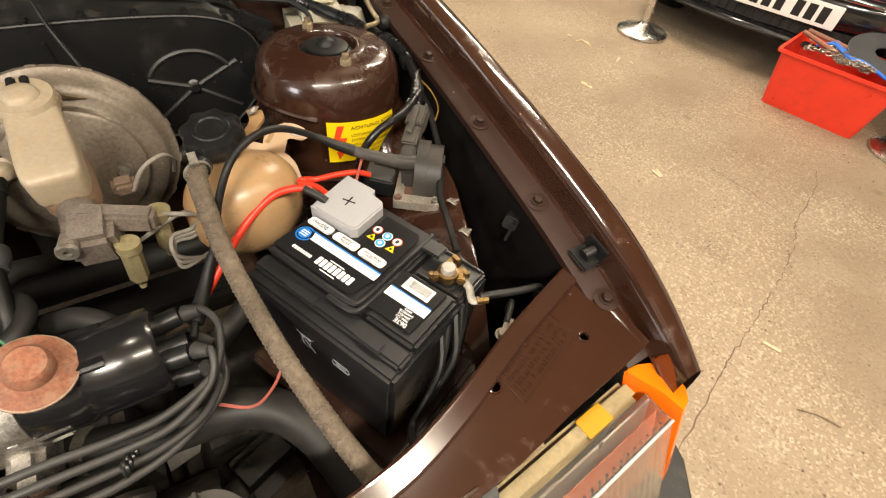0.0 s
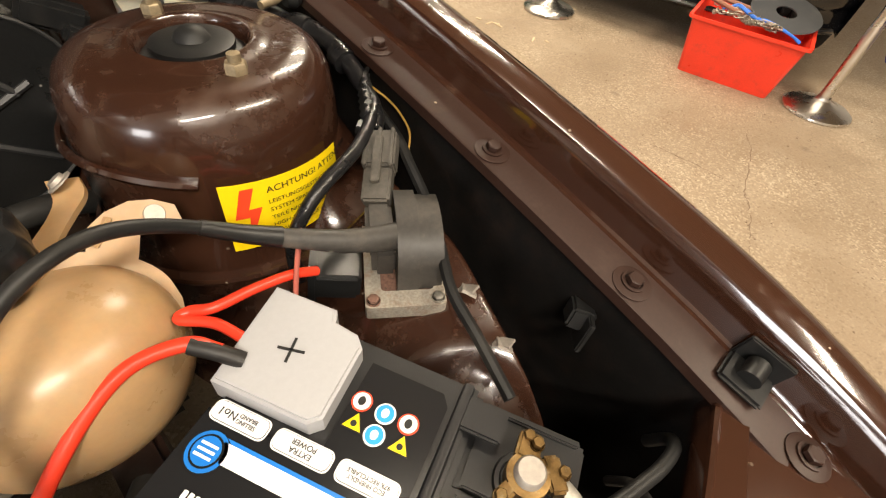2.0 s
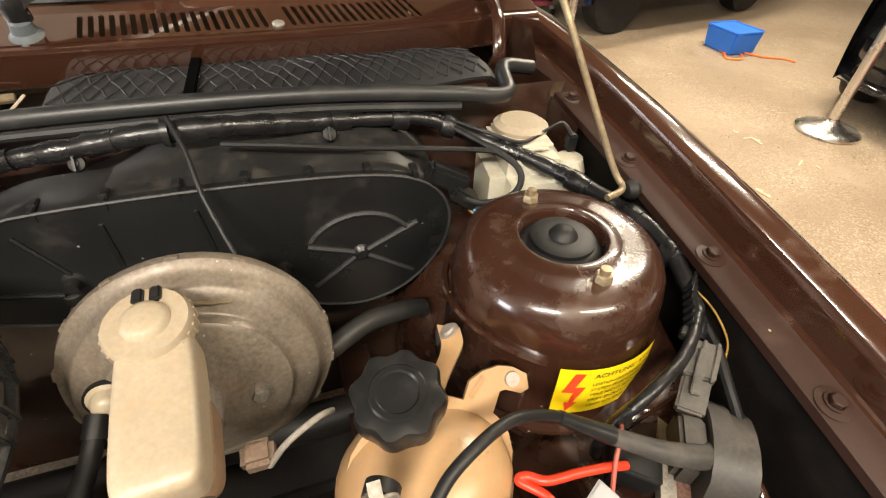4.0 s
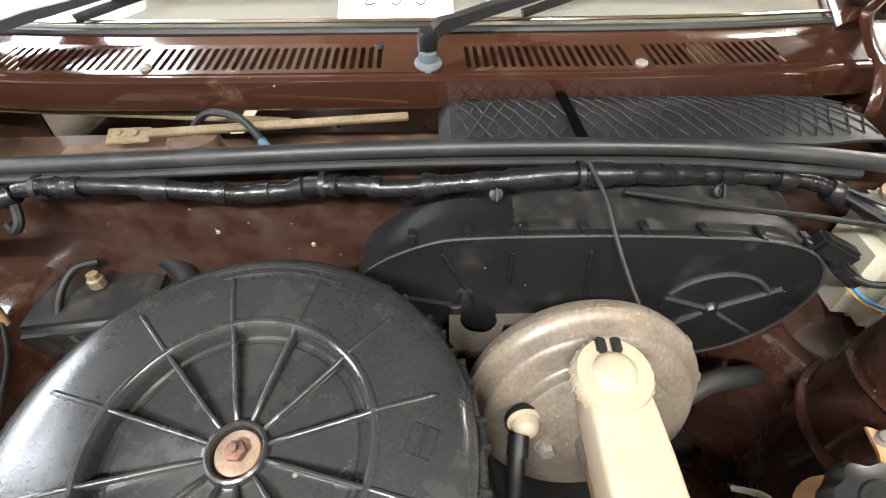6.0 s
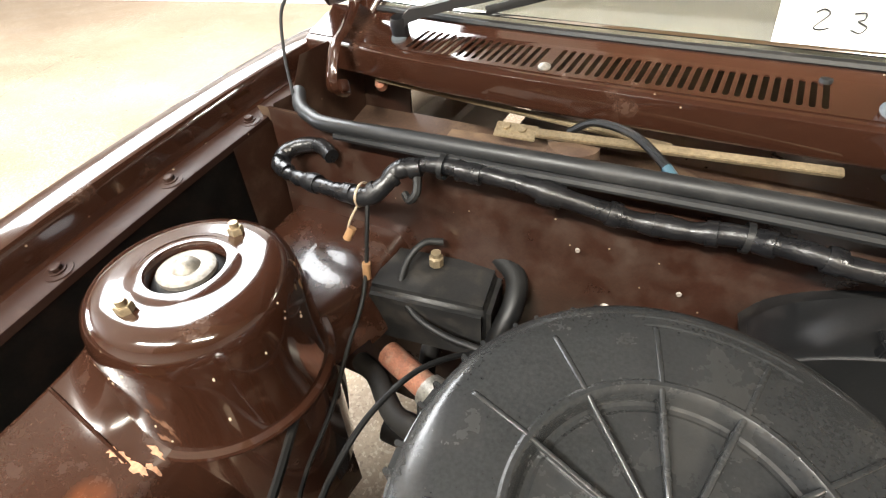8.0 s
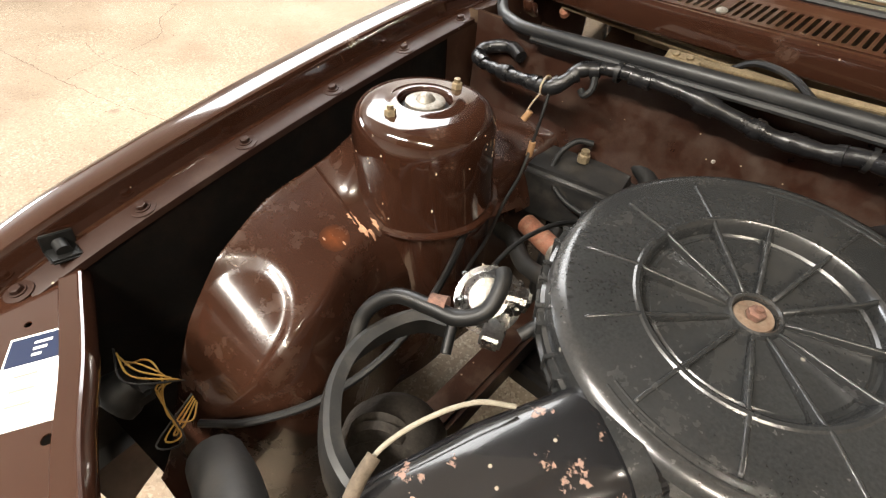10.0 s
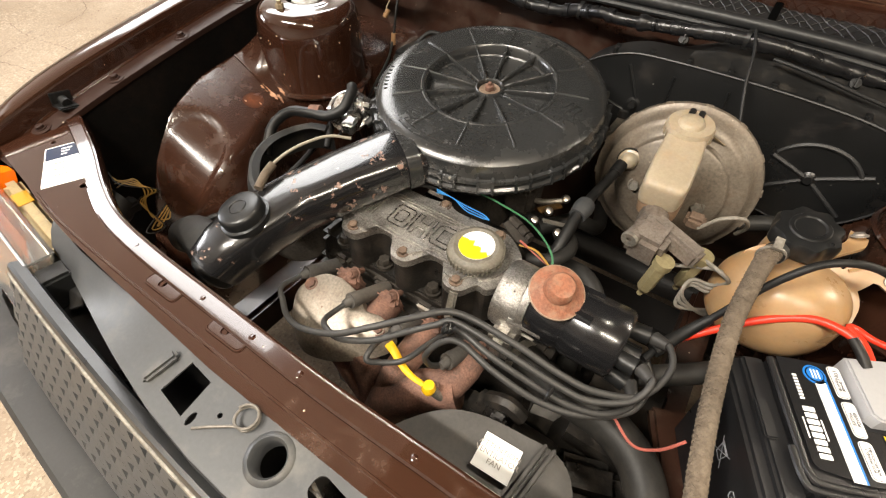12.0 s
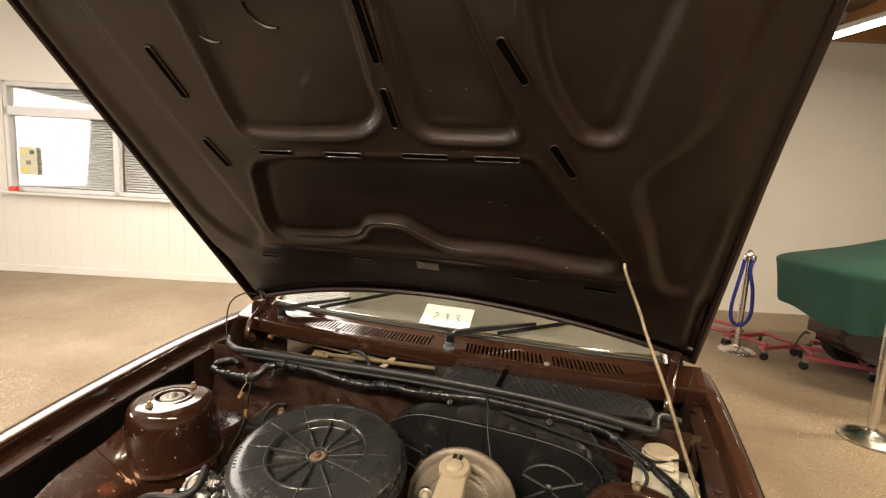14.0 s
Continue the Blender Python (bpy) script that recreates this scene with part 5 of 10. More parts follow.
def grille():
    gy = lambda x: -0.643 + 0.027 * (abs(x) / 0.432) ** 1.6
    # added black backing sheet, painted shade behind the mesh openings
    o = part("grille", grid(32, 1, lambda u, v: (-0.435 + 0.87 * u, gy(-0.435 + 0.87 * u) + 0.012 - 0.06 * v, 0.705 - 0.135 * v)), DARK, car, "black plastic grille with rows of triangular openings")
    n = 32
    rail = [(0.016, 0.700), (0.014, 0.7125), (0.004, 0.7165), (0.0, 0.7150), (-0.002, 0.711), (-0.004, 0.702)]
    part("top_rail", grid(n, 5, lambda u, v: (lambda x, q: (x, gy(x) + q[0], q[1]))(-0.438 + 0.876 * u, along(rail, v))), BLACKPL, o, angle=25)
    part("bright_edge", tube([(x, gy(x) - 0.0045, 0.704) for x in [-0.436 + 0.872 * i / 24 for i in range(25)]], 0.0022, 2, 6), DULLSTEEL, o, "thin grey metal edge")
    for r in range(6):
        for k in range(36):
            x = -0.43 + 0.0245 * k + (0.012 if r % 2 else 0)
            if x > 0.43:
                continue
            z = 0.690 - 0.0205 * r
            nx = (gy(x + 0.005) - gy(x - 0.005)) / 0.01
            web = bmesh.new()
            a = [web.verts.new(p) for p in ((-0.0124, 0, -0.0112), (0.0124, 0, -0.0112), (0.0124, 0, 0.0112), (-0.0124, 0, 0.0112))]
            t = [web.verts.new(p) for p in ((-0.0074, 0, 0.0012), (0.0062, 0, 0.0068), (0.0030, 0, -0.0064))]
            web.faces.new((a[3], a[2], t[1], t[0]))
            web.faces.new((a[2], a[1], t[2], t[1]))
            web.faces.new((a[1], a[0], t[2]))
            web.faces.new((a[0], a[3], t[0], t[2]))
            tb = [web.verts.new(v.co + Vector((0, 0.012, 0))) for v in t]
            for i in range(3):
                web.faces.new((t[i], t[(i + 1) % 3], tb[(i + 1) % 3], tb[i]))
            GRILLE_BITS.append(shift(web, pose(x, gy(x) - 0.45 * (0.712 - z), z, -24, 0, math.degrees(math.atan(nx)))))
    part("mesh_panel", join(*GRILLE_BITS), GRILLEPL, o, smooth=False)
    badge = join(*[box(0.05 - 0.01 * abs(i), 0.008, 0.02, pose(0.03 + 0.012 * i, gy(0.03) - 0.034, 0.655 - 0.02 * i, -24, 0, 3), 0.004) for i in (-2, -1, 0, 1, 2)])
    part("badge", badge, material("worn_red_badge", (0.35, 0.05, 0.03, 1), 0.4, dirt=(0.6, 0.58, 0.55, 1), dirt_amount=0.3, big=40), o, "worn red and white badge")


GRILLE_BITS = []
GRILLEPL = material("faded_grille_plastic", (0.060, 0.061, 0.063, 1), 0.5, bump=0.08, vary=0.2, dirt=(0.09, 0.08, 0.07, 1), dirt_amount=0.12)
grille()


def bumper():
    out = [(0, -0.750), (0.19, -0.744), (0.31, -0.736), (0.484, -0.722), (0.60, -0.700), (0.665, -0.676), (0.70, -0.652), (0.728, -0.618), (0.745, -0.57), (0.755, -0.46)]
    inn = [(0, -0.683), (0.17, -0.678), (0.27, -0.672), (0.42, -0.661), (0.55, -0.650), (0.61, -0.640), (0.65, -0.625), (0.678, -0.600), (0.69, -0.56), (0.70, -0.46)]
    prof = [(1.0, -0.03), (1.0, -0.004), (0.94, 0.0), (0.5, 0.003), (0.12, 0.0), (0.02, -0.006), (0.0, -0.02), (-0.03, -0.09), (0.05, -0.15), (0.5, -0.19), (1.0, -0.195)]

    def f(u, v):
        k = 2 * u - 1
        o, i = along(out, abs(k)), along(inn, abs(k))
        a, z = along(prof, v)
        return ((o[0] + (i[0] - o[0]) * a) * (1 if k > 0 else -1), o[1] + (i[1] - o[1]) * a, 0.55 + z)
    part("front_bumper", grid(72, len(prof) - 1, f), BUMPER, car, "faded black plastic front bumper", angle=35)


BUMPER = material("faded_bumper_plastic", (0.024, 0.0235, 0.023, 1), 0.55, bump=0.1, vary=0.12, dirt=(0.12, 0.11, 0.10, 1), dirt_amount=0.1)
bumper()
part("valance", grid(20, 4, lambda u, v: (-0.75 + 1.5 * u, -0.60 - 0.03 * math.sin(math.pi * u), 0.40 - 0.22 * v)), BROWN_DUSTY, car)
part("front_crossmember", box(1.1, 0.06, 0.06, pose(0, -0.58, 0.19), 0.01), BROWN_DUSTY, car)

# rear of the bay: bulkhead, plenum, scuttle
BULK = material("grimy_bulkhead_paint", (0.030, 0.0125, 0.0078, 1), 0.3, coat=0.25, bump=0.1, vary=0.3, dirt=(0.075, 0.052, 0.038, 1), dirt_amount=0.3, crisp=0.4, grain=80, big=9, specks=(95, (0.30, 0.24, 0.17, 1), 0.05))
part("bulkhead", grid(50, 16, lambda u, v: (-0.64 + 1.28 * u, 0.250 - 0.045 * (1 - v) ** 2 + 0.004 * noise.noise(Vector((u * 9, v * 3, 0))), 0.40 + 0.487 * v)), BULK, car, "dusty brown bulkhead panel")
part("plenum_floor", grid(30, 8, lambda u, v: (-0.66 + 1.32 * u, 0.250 + 0.24 * v, 0.885 - 0.09 * step(0.0, 0.15, v) - 0.02 * math.sin(math.pi * v))), PLENUM, car, "dusty brown scuttle trough")
for s in (-1, 1):
    part("plenum_side", grid(8, 8, lambda u, v: (s * (0.628 + 0.002 * v + wx(0.18 + 0.32 * u)), 0.18 + 0.32 * u, 0.60 + (max(zr(0.18 + 0.32 * u, s) - 0.005, 0.925 * step(0.26, 0.34, 0.18 + 0.32 * u)) - 0.60) * v)), BROWN_DUSTY, car)
for s in (-1, 1):
    part("plenum_end", grid(4, 4, lambda u, v: (s * (0.655 - 0.004 * v), 0.27 + 0.26 * u, 0.70 + 0.18 * v)), BROWN_DUSTY, car)
cy = lambda x: 0.380 + 0.11 * max(0, abs(x) - 0.2) ** 2 + 0.05 * max(0, abs(x) - 0.45)


def cowl():
    lo = [(0.030, -0.050), (0.026, -0.046), (0.002, -0.043), (-0.001, -0.040), (-0.005, -0.020), (-0.004, -0.004), (-0.001, -0.0005), (0.003, 0.001), (0.006, 0.0022)]
    hi = [(0.060, 0.0195), (0.068, 0.023), (0.078, 0.030)]
    drop = lambda x: 0.927 - 0.10 * max(0, abs(x) - 0.55) ** 2

    def sheet(prof):
        def f(u, v):
            x = -0.70 + 1.4 * u
            a, b = along(prof, v)
            return (x, cy(x) + a, drop(x) + b)
        return f
    o = part("scuttle_panel", join(grid(60, len(lo) - 1, sheet(lo)), grid(60, 2, sheet(hi))), BROWN, car, "glossy brown slotted scuttle panel below the windscreen", angle=30)
    xs = [-0.70 + 1.4 * i / 60 for i in range(61)]
    outer = [(x, cy(x) + 0.006) for x in xs] + [(x, cy(x) + 0.060) for x in xs[::-1]]
    holes = []
    x = -0.505
    while x < 0.505:
        if not (-0.015 < x < 0.085 or abs(x + 0.313) < 0.010 or abs(x - 0.316) < 0.010):
            lean = -0.8 * x
            holes.append([(px + lean * (py - cy(x) - 0.033), py) for px, py in round_rect(x, cy(x) + 0.033, 0.0062, 0.041, 0.0028, 2)])
        x += 0.0113
    zz = lambda px, py: drop(px) + 0.0022 + 0.32 * (py - cy(px) - 0.006)
    part("slotted_strip", plate(outer, holes, zz, 0.0016), BROWN, o, angle=30)
    for sx in (-0.313, 0.316):
        part("trim_screw", lathe([(0.008, 0), (0.008, 0.002), (0.005, 0.004), (0, 0.0045)], 16, pose(sx, cy(sx) + 0.016, zz(sx, cy(sx) + 0.018) + 0.001, 15)), DULLSTEEL, o)
    part("washer_jet", lathe([(0.007, 0), (0.006, 0.004), (0, 0.006)], 14, pose(-0.02, cy(0) + 0.056, drop(0) + 0.018)), RUBBER, o)
    return drop, zz


drop, zcowl = cowl()
SLOPE = radians(33.4)


for s in (-1, 1):
    part("scuttle_end", box(0.16, 0.004, 0.17, pose(s * 0.64, 0.49, 0.715)), BROWN_DUSTY, car)


def glass_pt(x, d, out=0.0):
    """A point on the windscreen, d metres up the glass."""
    y0, z0 = cy(x) + 0.086, drop(x) + 0.030
    return Vector((x * (1 - 0.08 * d), y0 + d * math.cos(SLOPE) - out * math.sin(SLOPE), z0 + d * math.sin(SLOPE) + out * math.cos(SLOPE)))


ws = part("windscreen", grid(30, 10, lambda u, v: glass_pt(-0.60 + 1.2 * u, 0.75 * v)), SCREEN, car, "clear windscreen with bright trim")
part("screen_seal", tube([glass_pt(-0.62 + 1.24 * i / 30, -0.002, 0.002) for i in range(31)], 0.009, 1, 8, flat=0.6), RUBBER, ws)
part("screen_trim", tube([glass_pt(-0.62 + 1.24 * i / 30, 0.010, 0.007) for i in range(31)], 0.0055, 1, 8, flat=0.5), CHROME, ws, "bright metal screen trim")
for s in (-1, 1):
    part("screen_pillar", tube([glass_pt(s * 0.63, d, 0.0) for d in (-0.02, 0.2, 0.4, 0.6, 0.8)], 0.028, 2, 10), BROWN, car)
part("dashboard", grid(20, 8, lambda u, v: (-0.62 + 1.24 * u, cy(-0.62 + 1.24 * u) + 0.10 + 0.45 * v, 0.935 - 0.25 * step(0.75, 1, v))), DASH, car, "pale brown dashboard top")
part("roof", grid(16, 12, lambda u, v: (-0.57 + 1.14 * u, 1.08 + 1.35 * v, 1.37 + 0.03 * math.sin(math.pi * u) - 0.03 * v)), BROWN, car)
part("tail", grid(12, 8, lambda u, v: (-0.60 + 1.2 * u, 2.43 + 0.45 * v, 1.34 - 1.0 * v ** 1.5)), BROWN, car)
for s in (-1, 1):
    part("side_panel", grid(20, 6, lambda u, v: (s * (0.60 + 0.18 * step(0, 0.5, v)), 0.575 + 2.2 * u, 1.36 - 0.4 * 0 - (1.36 - 0.25) * v if 0.25 < u < 0.85 else 0.93 - 0.68 * v)), BROWN, car)
    part("rear_wheel", lathe([(0.0, -0.07), (0.25, -0.08), (0.278, -0.05), (0.278, 0.05), (0.25, 0.08), (0.0, 0.07)], 32, pose(s * 0.69, 2.4, 0.278, 0, 90, 0)), RUBBER, car)
part("cabin_floor", box(1.3, 2.1, 0.04, pose(0, 1.6, 0.3)), BROWN_DUSTY, car)


def wiper(px, py, pz, tip_x, tip_d):
    """Black wiper arm on a grey rubber spindle."""
    tip = glass_pt(tip_x, tip_d, 0.018)
    o = part("wiper", lathe([(0.019, 0), (0.017, 0.005), (0.013, 0.008), (0.011, 0.018), (0.008, 0.020), (0, 0.020)], 24, pose(px, py, pz - 0.022, 12)), GREYRUB, car, "black wiper on a grey rubber spindle")
    p0 = Vector((px, py, pz + 0.006))
    d = (tip - p0)
    side = Vector((-d.y, d.x, 0)).normalized()

    def blade_bar(stops):
        """A squared bar through (place, half width, half height) stops."""
        rows = []
        for q, w, h in stops:
            rows.append([q - side * w - Vector((0, 0, h)), q - side * w * 0.8 + Vector((0, 0, h)), q + side * w * 0.8 + Vector((0, 0, h)), q + side * w - Vector((0, 0, h))])
        bm = bmesh.new()
        vs = [[bm.verts.new(p) for p in r] for r in rows]
        for ra, rb in zip(vs, vs[1:]):
            for i in range(4):
                bm.faces.new((ra[i], ra[(i + 1) % 4], rb[(i + 1) % 4], rb[i]))
        bm.faces.new(vs[0])
        bm.faces.new(vs[-1][::-1])
        bmesh.ops.recalc_face_normals(bm, faces=bm.faces)
        return bm
    k0 = p0 + d * 0.17 + Vector((0, 0, 0.014))
    part("arm_head", join(lathe([(0.0125, -0.010), (0.0125, 0.010), (0.010, 0.016), (0, 0.017)], 20, pose(*p0, 14)), blade_bar([(p0 + Vector((0, 0, 0.004)), 0.010, 0.008), (p0 + d * 0.07 + Vector((0, 0, 0.014)), 0.0105, 0.008), (k0, 0.010, 0.006)])), WIPERBLACK, o, angle=35)
    part("arm", blade_bar([(k0, 0.011, 0.006), (k0.lerp(tip, 0.2) + Vector((0, 0, 0.003)), 0.0105, 0.006), (k0.lerp(tip, 0.6) + Vector((0, 0, 0.004)), 0.0075, 0.0045), (tip + Vector((0, 0, 0.006)), 0.005, 0.0035)]), WIPERBLACK, o, angle=35)
    b0, b1 = p0 + d * 0.55, tip + d * 0.75
    part("blade", tube([b0 + Vector((0, 0, -0.006)), tip + Vector((0, 0, -0.006)), b1 + Vector((0, 0, -0.004))], 0.004, 4, 6, flat=1.6), RUBBER, o)


WIPERBLACK = material("satin_black_wiper", (0.010, 0.010, 0.011, 1), 0.3, bump=0.02, vary=0.1)
GREYRUB = material("grey_blue_rubber", (0.075, 0.088, 0.098, 1), 0.55, bump=0.05)
wiper(0.043, cy(0.043) + 0.024, 0.955, 0.27, 0.056)
wiper(-0.534, cy(-0.534) + 0.03, 0.945, -0.33, 0.056)

pn = thing("paper_note", "white paper sheet with handwritten number behind the windscreen", "paper", tuple(glass_pt(0, 0.03, -0.004)))
part("sheet", grid(6, 4, lambda u, v: glass_pt(-0.078 + 0.156 * u, 0.012 + 0.085 * v, 0.004)), PAPER, pn)
gm = Matrix.Translation(glass_pt(0.0, 0.05, 0.0055)) @ pose(0, 0, 0, 33.4)
for i, dig in enumerate(([(-0.5, 0.6), (0, 0.9), (0.4, 0.5), (-0.5, -0.6), (-0.1, -0.8), (0.5, -0.6)], [(-0.4, 0.7), (0.3, 0.8), (0.3, 0.3), (-0.1, 0.1), (0.5, -0.3), (0.1, -0.8), (-0.5, -0.6)], [(-0.4, 0.7), (0.3, 0.8), (0.3, 0.3), (-0.1, 0.1), (0.5, -0.3), (0.1, -0.8), (-0.5, -0.6)])):
    part("pen_stroke", shift(tube([(x * 0.014 + (i - 1) * 0.034, y * 0.017, 0) for x, y in dig], 0.0009, 5, 5), gm), INK, pn)


def bonnet():
    """The open bonnet: a ribbed pressing seen from below, an outer skin and its hinges."""
    ly, lz = -0.66, 0.7513

    def hp(x, d, out=0.0):
        return Vector((x, 0.488 + ly * d + lz * out, 0.956 + lz * d - ly * out))
    xl = lambda d: -0.713 - 0.033 * max(0, d) / 0.95
    xr = lambda d: 0.68 - 0.02 * min(1, max(0, d) / 0.64)
    d0 = lambda x: 0.15 - 0.155 * (x / 0.7) ** 2
    A = [(-0.334, 0.99), (-0.336, 0.877), (-0.343, 0.727), (-0.321, 0.692), (-0.198, 0.687), (-0.066, 0.696), (-0.009, 0.74), (-0.009, 0.792), (-0.013, 0.96), (-0.05, 0.99)]
    B = [(0.046, 0.97), (0.047, 0.801), (0.055, 0.728), (0.085, 0.692), (0.161, 0.687), (0.234, 0.691), (0.25, 0.712), (0.231, 0.777), (0.17, 0.95), (0.12, 0.99), (0.07, 0.99)]
    C = [(0.275, 0.96), (0.304, 0.815), (0.349, 0.719), (0.386, 0.691), (0.425, 0.703), (0.445, 0.775), (0.485, 0.95), (0.44, 0.99), (0.31, 0.99)]
    D = [(-0.371, 0.58), (-0.305, 0.616), (0.0, 0.63), (0.24, 0.635), (0.281, 0.626), (0.344, 0.53), (0.439, 0.406), (0.42, 0.355), (0.223, 0.377), (0.075, 0.377), (0.011, 0.409), (-0.038, 0.443), (-0.121, 0.434), (-0.177, 0.383), (-0.371, 0.361), (-0.419, 0.405)]
    E = [(-0.56, 0.99), (-0.52, 0.70), (-0.49, 0.52), (-0.475, 0.38), (-0.50, 0.32), (-0.56, 0.31), (-0.64, 0.42), (-0.665, 0.70), (-0.69, 0.99)]
    G = [(0.60, 0.99), (0.55, 0.72), (0.47, 0.60), (0.50, 0.48), (0.545, 0.33), (0.58, 0.30), (0.615, 0.34), (0.63, 0.60), (0.63, 0.99)]
    NU, NV = 210, 160
    U, V = np.meshgrid(np.linspace(0, 1, NU + 1), np.linspace(0, 1, NV + 1), indexing="ij")
    X0 = -0.72 + 1.40 * U
    lo = 0.15 - 0.155 * (X0 / 0.7) ** 2
    DD = lo + (1.02 - lo) * V
    X = (-0.713 - 0.033 * DD / 0.95) * (1 - U) + (0.68 - 0.02 * np.minimum(1, DD / 0.64)) * U

    def inside(poly):
        """Signed distance to a rounded outline, positive within it."""
        p = [(q.x, q.y) for q in spline([(*q, 0) for q in poly + poly[:1]], 3)[:-1]]
        dist = np.full(X.shape, 9.0)
        odd = np.zeros(X.shape, bool)
        for (ax, ay), (bx, by) in zip(p, p[1:] + p[:1]):
            k = np.clip(((X - ax) * (bx - ax) + (DD - ay) * (by - ay)) / max(1e-9, (bx - ax) ** 2 + (by - ay) ** 2), 0, 1)
            dist = np.minimum(dist, np.hypot(X - ax - k * (bx - ax), DD - ay - k * (by - ay)))
            odd ^= ((ay > DD) != (by > DD)) & (X < (bx - ax) * (DD - ay) / (by - ay + 1e-12) + ax)
        return np.where(odd, dist, -dist)
    ss = lambda a, b, v: (lambda t: t * t * (3 - 2 * t))(np.clip((v - a) / (b - a), 0, 1))
    Z = np.zeros(X.shape)
    for poly, depth, w in ((A, 0.015, 0.009), (B, 0.015, 0.009), (C, 0.015, 0.009), (D, 0.018, 0.012)):
        k = inside(poly)
        Z -= depth * ss(-w, w, k)
        Z += 0.0030 * np.exp(-(((k + 1.1 * w) / 0.006) ** 2)) - 0.0015 * np.exp(-(((k - 1.5 * w) / 0.006) ** 2))
    Z -= 0.011 * ss(-0.016, 0.016, inside(E)) + 0.013 * ss(-0.016, 0.016, inside(G))
    border = np.minimum(np.minimum(X + 0.713 + 0.033 * DD / 0.95, 0.68 - 0.02 * np.minimum(1, DD / 0.64) - X), DD - (0.15 - 0.155 * (X / 0.7) ** 2))
    Z -= 0.020 * ss(0.05, 0.004, border) - 0.006 * ss(0.012, 0.0, border)
    Z += 0.010 * np.exp(-(((DD - 0.345 + 0.02 * (X / 0.5) ** 2) / 0.014) ** 2)) * ss(0.52, 0.44, np.abs(X))
    Z -= 0.012 * ss(0.31, 0.20, DD)
    bm = bmesh.new()
    vs = [[bm.verts.new(hp(X[i, j], DD[i, j], -Z[i, j])) for j in range(NV + 1)] for i in range(NU + 1)]
    for i in range(NU):
        for j in range(NV):
            bm.faces.new((vs[i][j], vs[i + 1][j], vs[i + 1][j + 1], vs[i][j + 1]))
    skin = grid(30, 30, lambda u, v: (lambda dd: hp(xl(dd) * (1 - u) + xr(dd) * u, dd, 0.024 + 0.016 * math.sin(math.pi * u) ** 0.5 * math.sin(math.pi * v) ** 0.5))(d0(-0.72 + 1.4 * u) + (1.022 - d0(-0.72 + 1.4 * u)) * v))
    bmesh.ops.solidify(skin, geom=skin.faces[:], thickness=0.0015)
    o = part("bonnet", skin, BROWN, car, "dark brown open bonnet seen from its ribbed underside")
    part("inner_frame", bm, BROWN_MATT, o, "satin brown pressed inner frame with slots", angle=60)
    n = 30
    edge = [(-0.713 + 1.393 * i / n, d0(-0.72 + 1.4 * i / n)) for i in range(n + 1)] + [(xr(1.02 * i / 12), d0(0.68) + (1.02 - d0(0.68)) * i / 12) for i in range(1, 13)] + [(0.66 - (0.66 + 0.748) * i / n, 1.02) for i in range(1, n + 1)] + [(xl(1.02 * (1 - i / 12)), 1.02 - (1.02 - d0(-0.72)) * i / 12) for i in range(1, 12)]
    rim = [hp(x, d, 0.016) for x, d in edge]
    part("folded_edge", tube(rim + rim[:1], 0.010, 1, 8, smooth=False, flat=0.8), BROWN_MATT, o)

    def press(x, d):
        i = int(np.argmin(np.abs(U[:, 0] - (x + 0.72) / 1.40)))
        j = int(np.argmin(np.abs(DD[i] - d)))
        return Z[i, j]
    for x, d, ln, wd, turn in ((-0.282, 0.643, 0.085, 0.010, 0), (-0.113, 0.645, 0.085, 0.010, 0), (0.069, 0.648, 0.095, 0.010, 0), (0.214, 0.648, 0.085, 0.010, 0), (-0.448, 0.831, 0.11, 0.014, -80), (-0.448, 0.636, 0.08, 0.014, -72), (0.018, 0.90, 0.12, 0.014, -86), (0.020, 0.752, 0.08, 0.014, -86), (0.253, 0.835, 0.085, 0.014, -62), (0.335, 0.645, 0.08, 0.014, -60), (-0.494, 0.266, 0.055, 0.009, 0), (-0.175, 0.294, 0.06, 0.009, 0), (0.252, 0.297, 0.07, 0.009, -3), (0.426, 0.282, 0.075, 0.012, -6)):
        z = press(x, d)
        f = Matrix(((1, 0, 0, x), (0, ly, -lz, hp(x, d).y), (0, lz, ly, hp(x, d).z), (0, 0, 0, 1))) @ pose(0, 0, 0, 0, 0, turn) @ Matrix.Translation((0, 0, z + 0.0012))
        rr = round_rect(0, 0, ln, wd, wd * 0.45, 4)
        # a black plate paints the shade of each slot; the pressing is uncut
        part("slot", shift(plate(rr, (), None, 0.0022), f), DARK, o, "black plate painting the shade in an opening", smooth=False)
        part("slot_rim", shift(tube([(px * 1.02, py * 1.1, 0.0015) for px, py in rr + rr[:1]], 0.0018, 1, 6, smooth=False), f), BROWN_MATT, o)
    for cx, cd in ((-0.30, 0.925), (-0.165, 0.945)):
        part("pressed_arc", tube([hp(cx + 0.045 * math.cos(a), cd + 0.045 * math.sin(a), 0.013) for a in [3.1 + 0.25 * i for i in range(8)]], 0.003, 2, 6), BROWN_MATT, o)
    part("scuffed_ridge", tube([hp(x, d, 0.004) for x, d in ((-0.36, 0.372), (-0.18, 0.385), (-0.125, 0.43), (-0.04, 0.437), (0.01, 0.405), (0.075, 0.372), (0.22, 0.368), (0.38, 0.35))], 0.0024, 5, 6), BROWN_MATT, o)
    part("label", grid(2, 2, lambda u, v: hp(-0.022 + 0.058 * u, 0.290 + 0.026 * v, -0.003), 0.0008), DULLSTEEL, o, "small grey label")
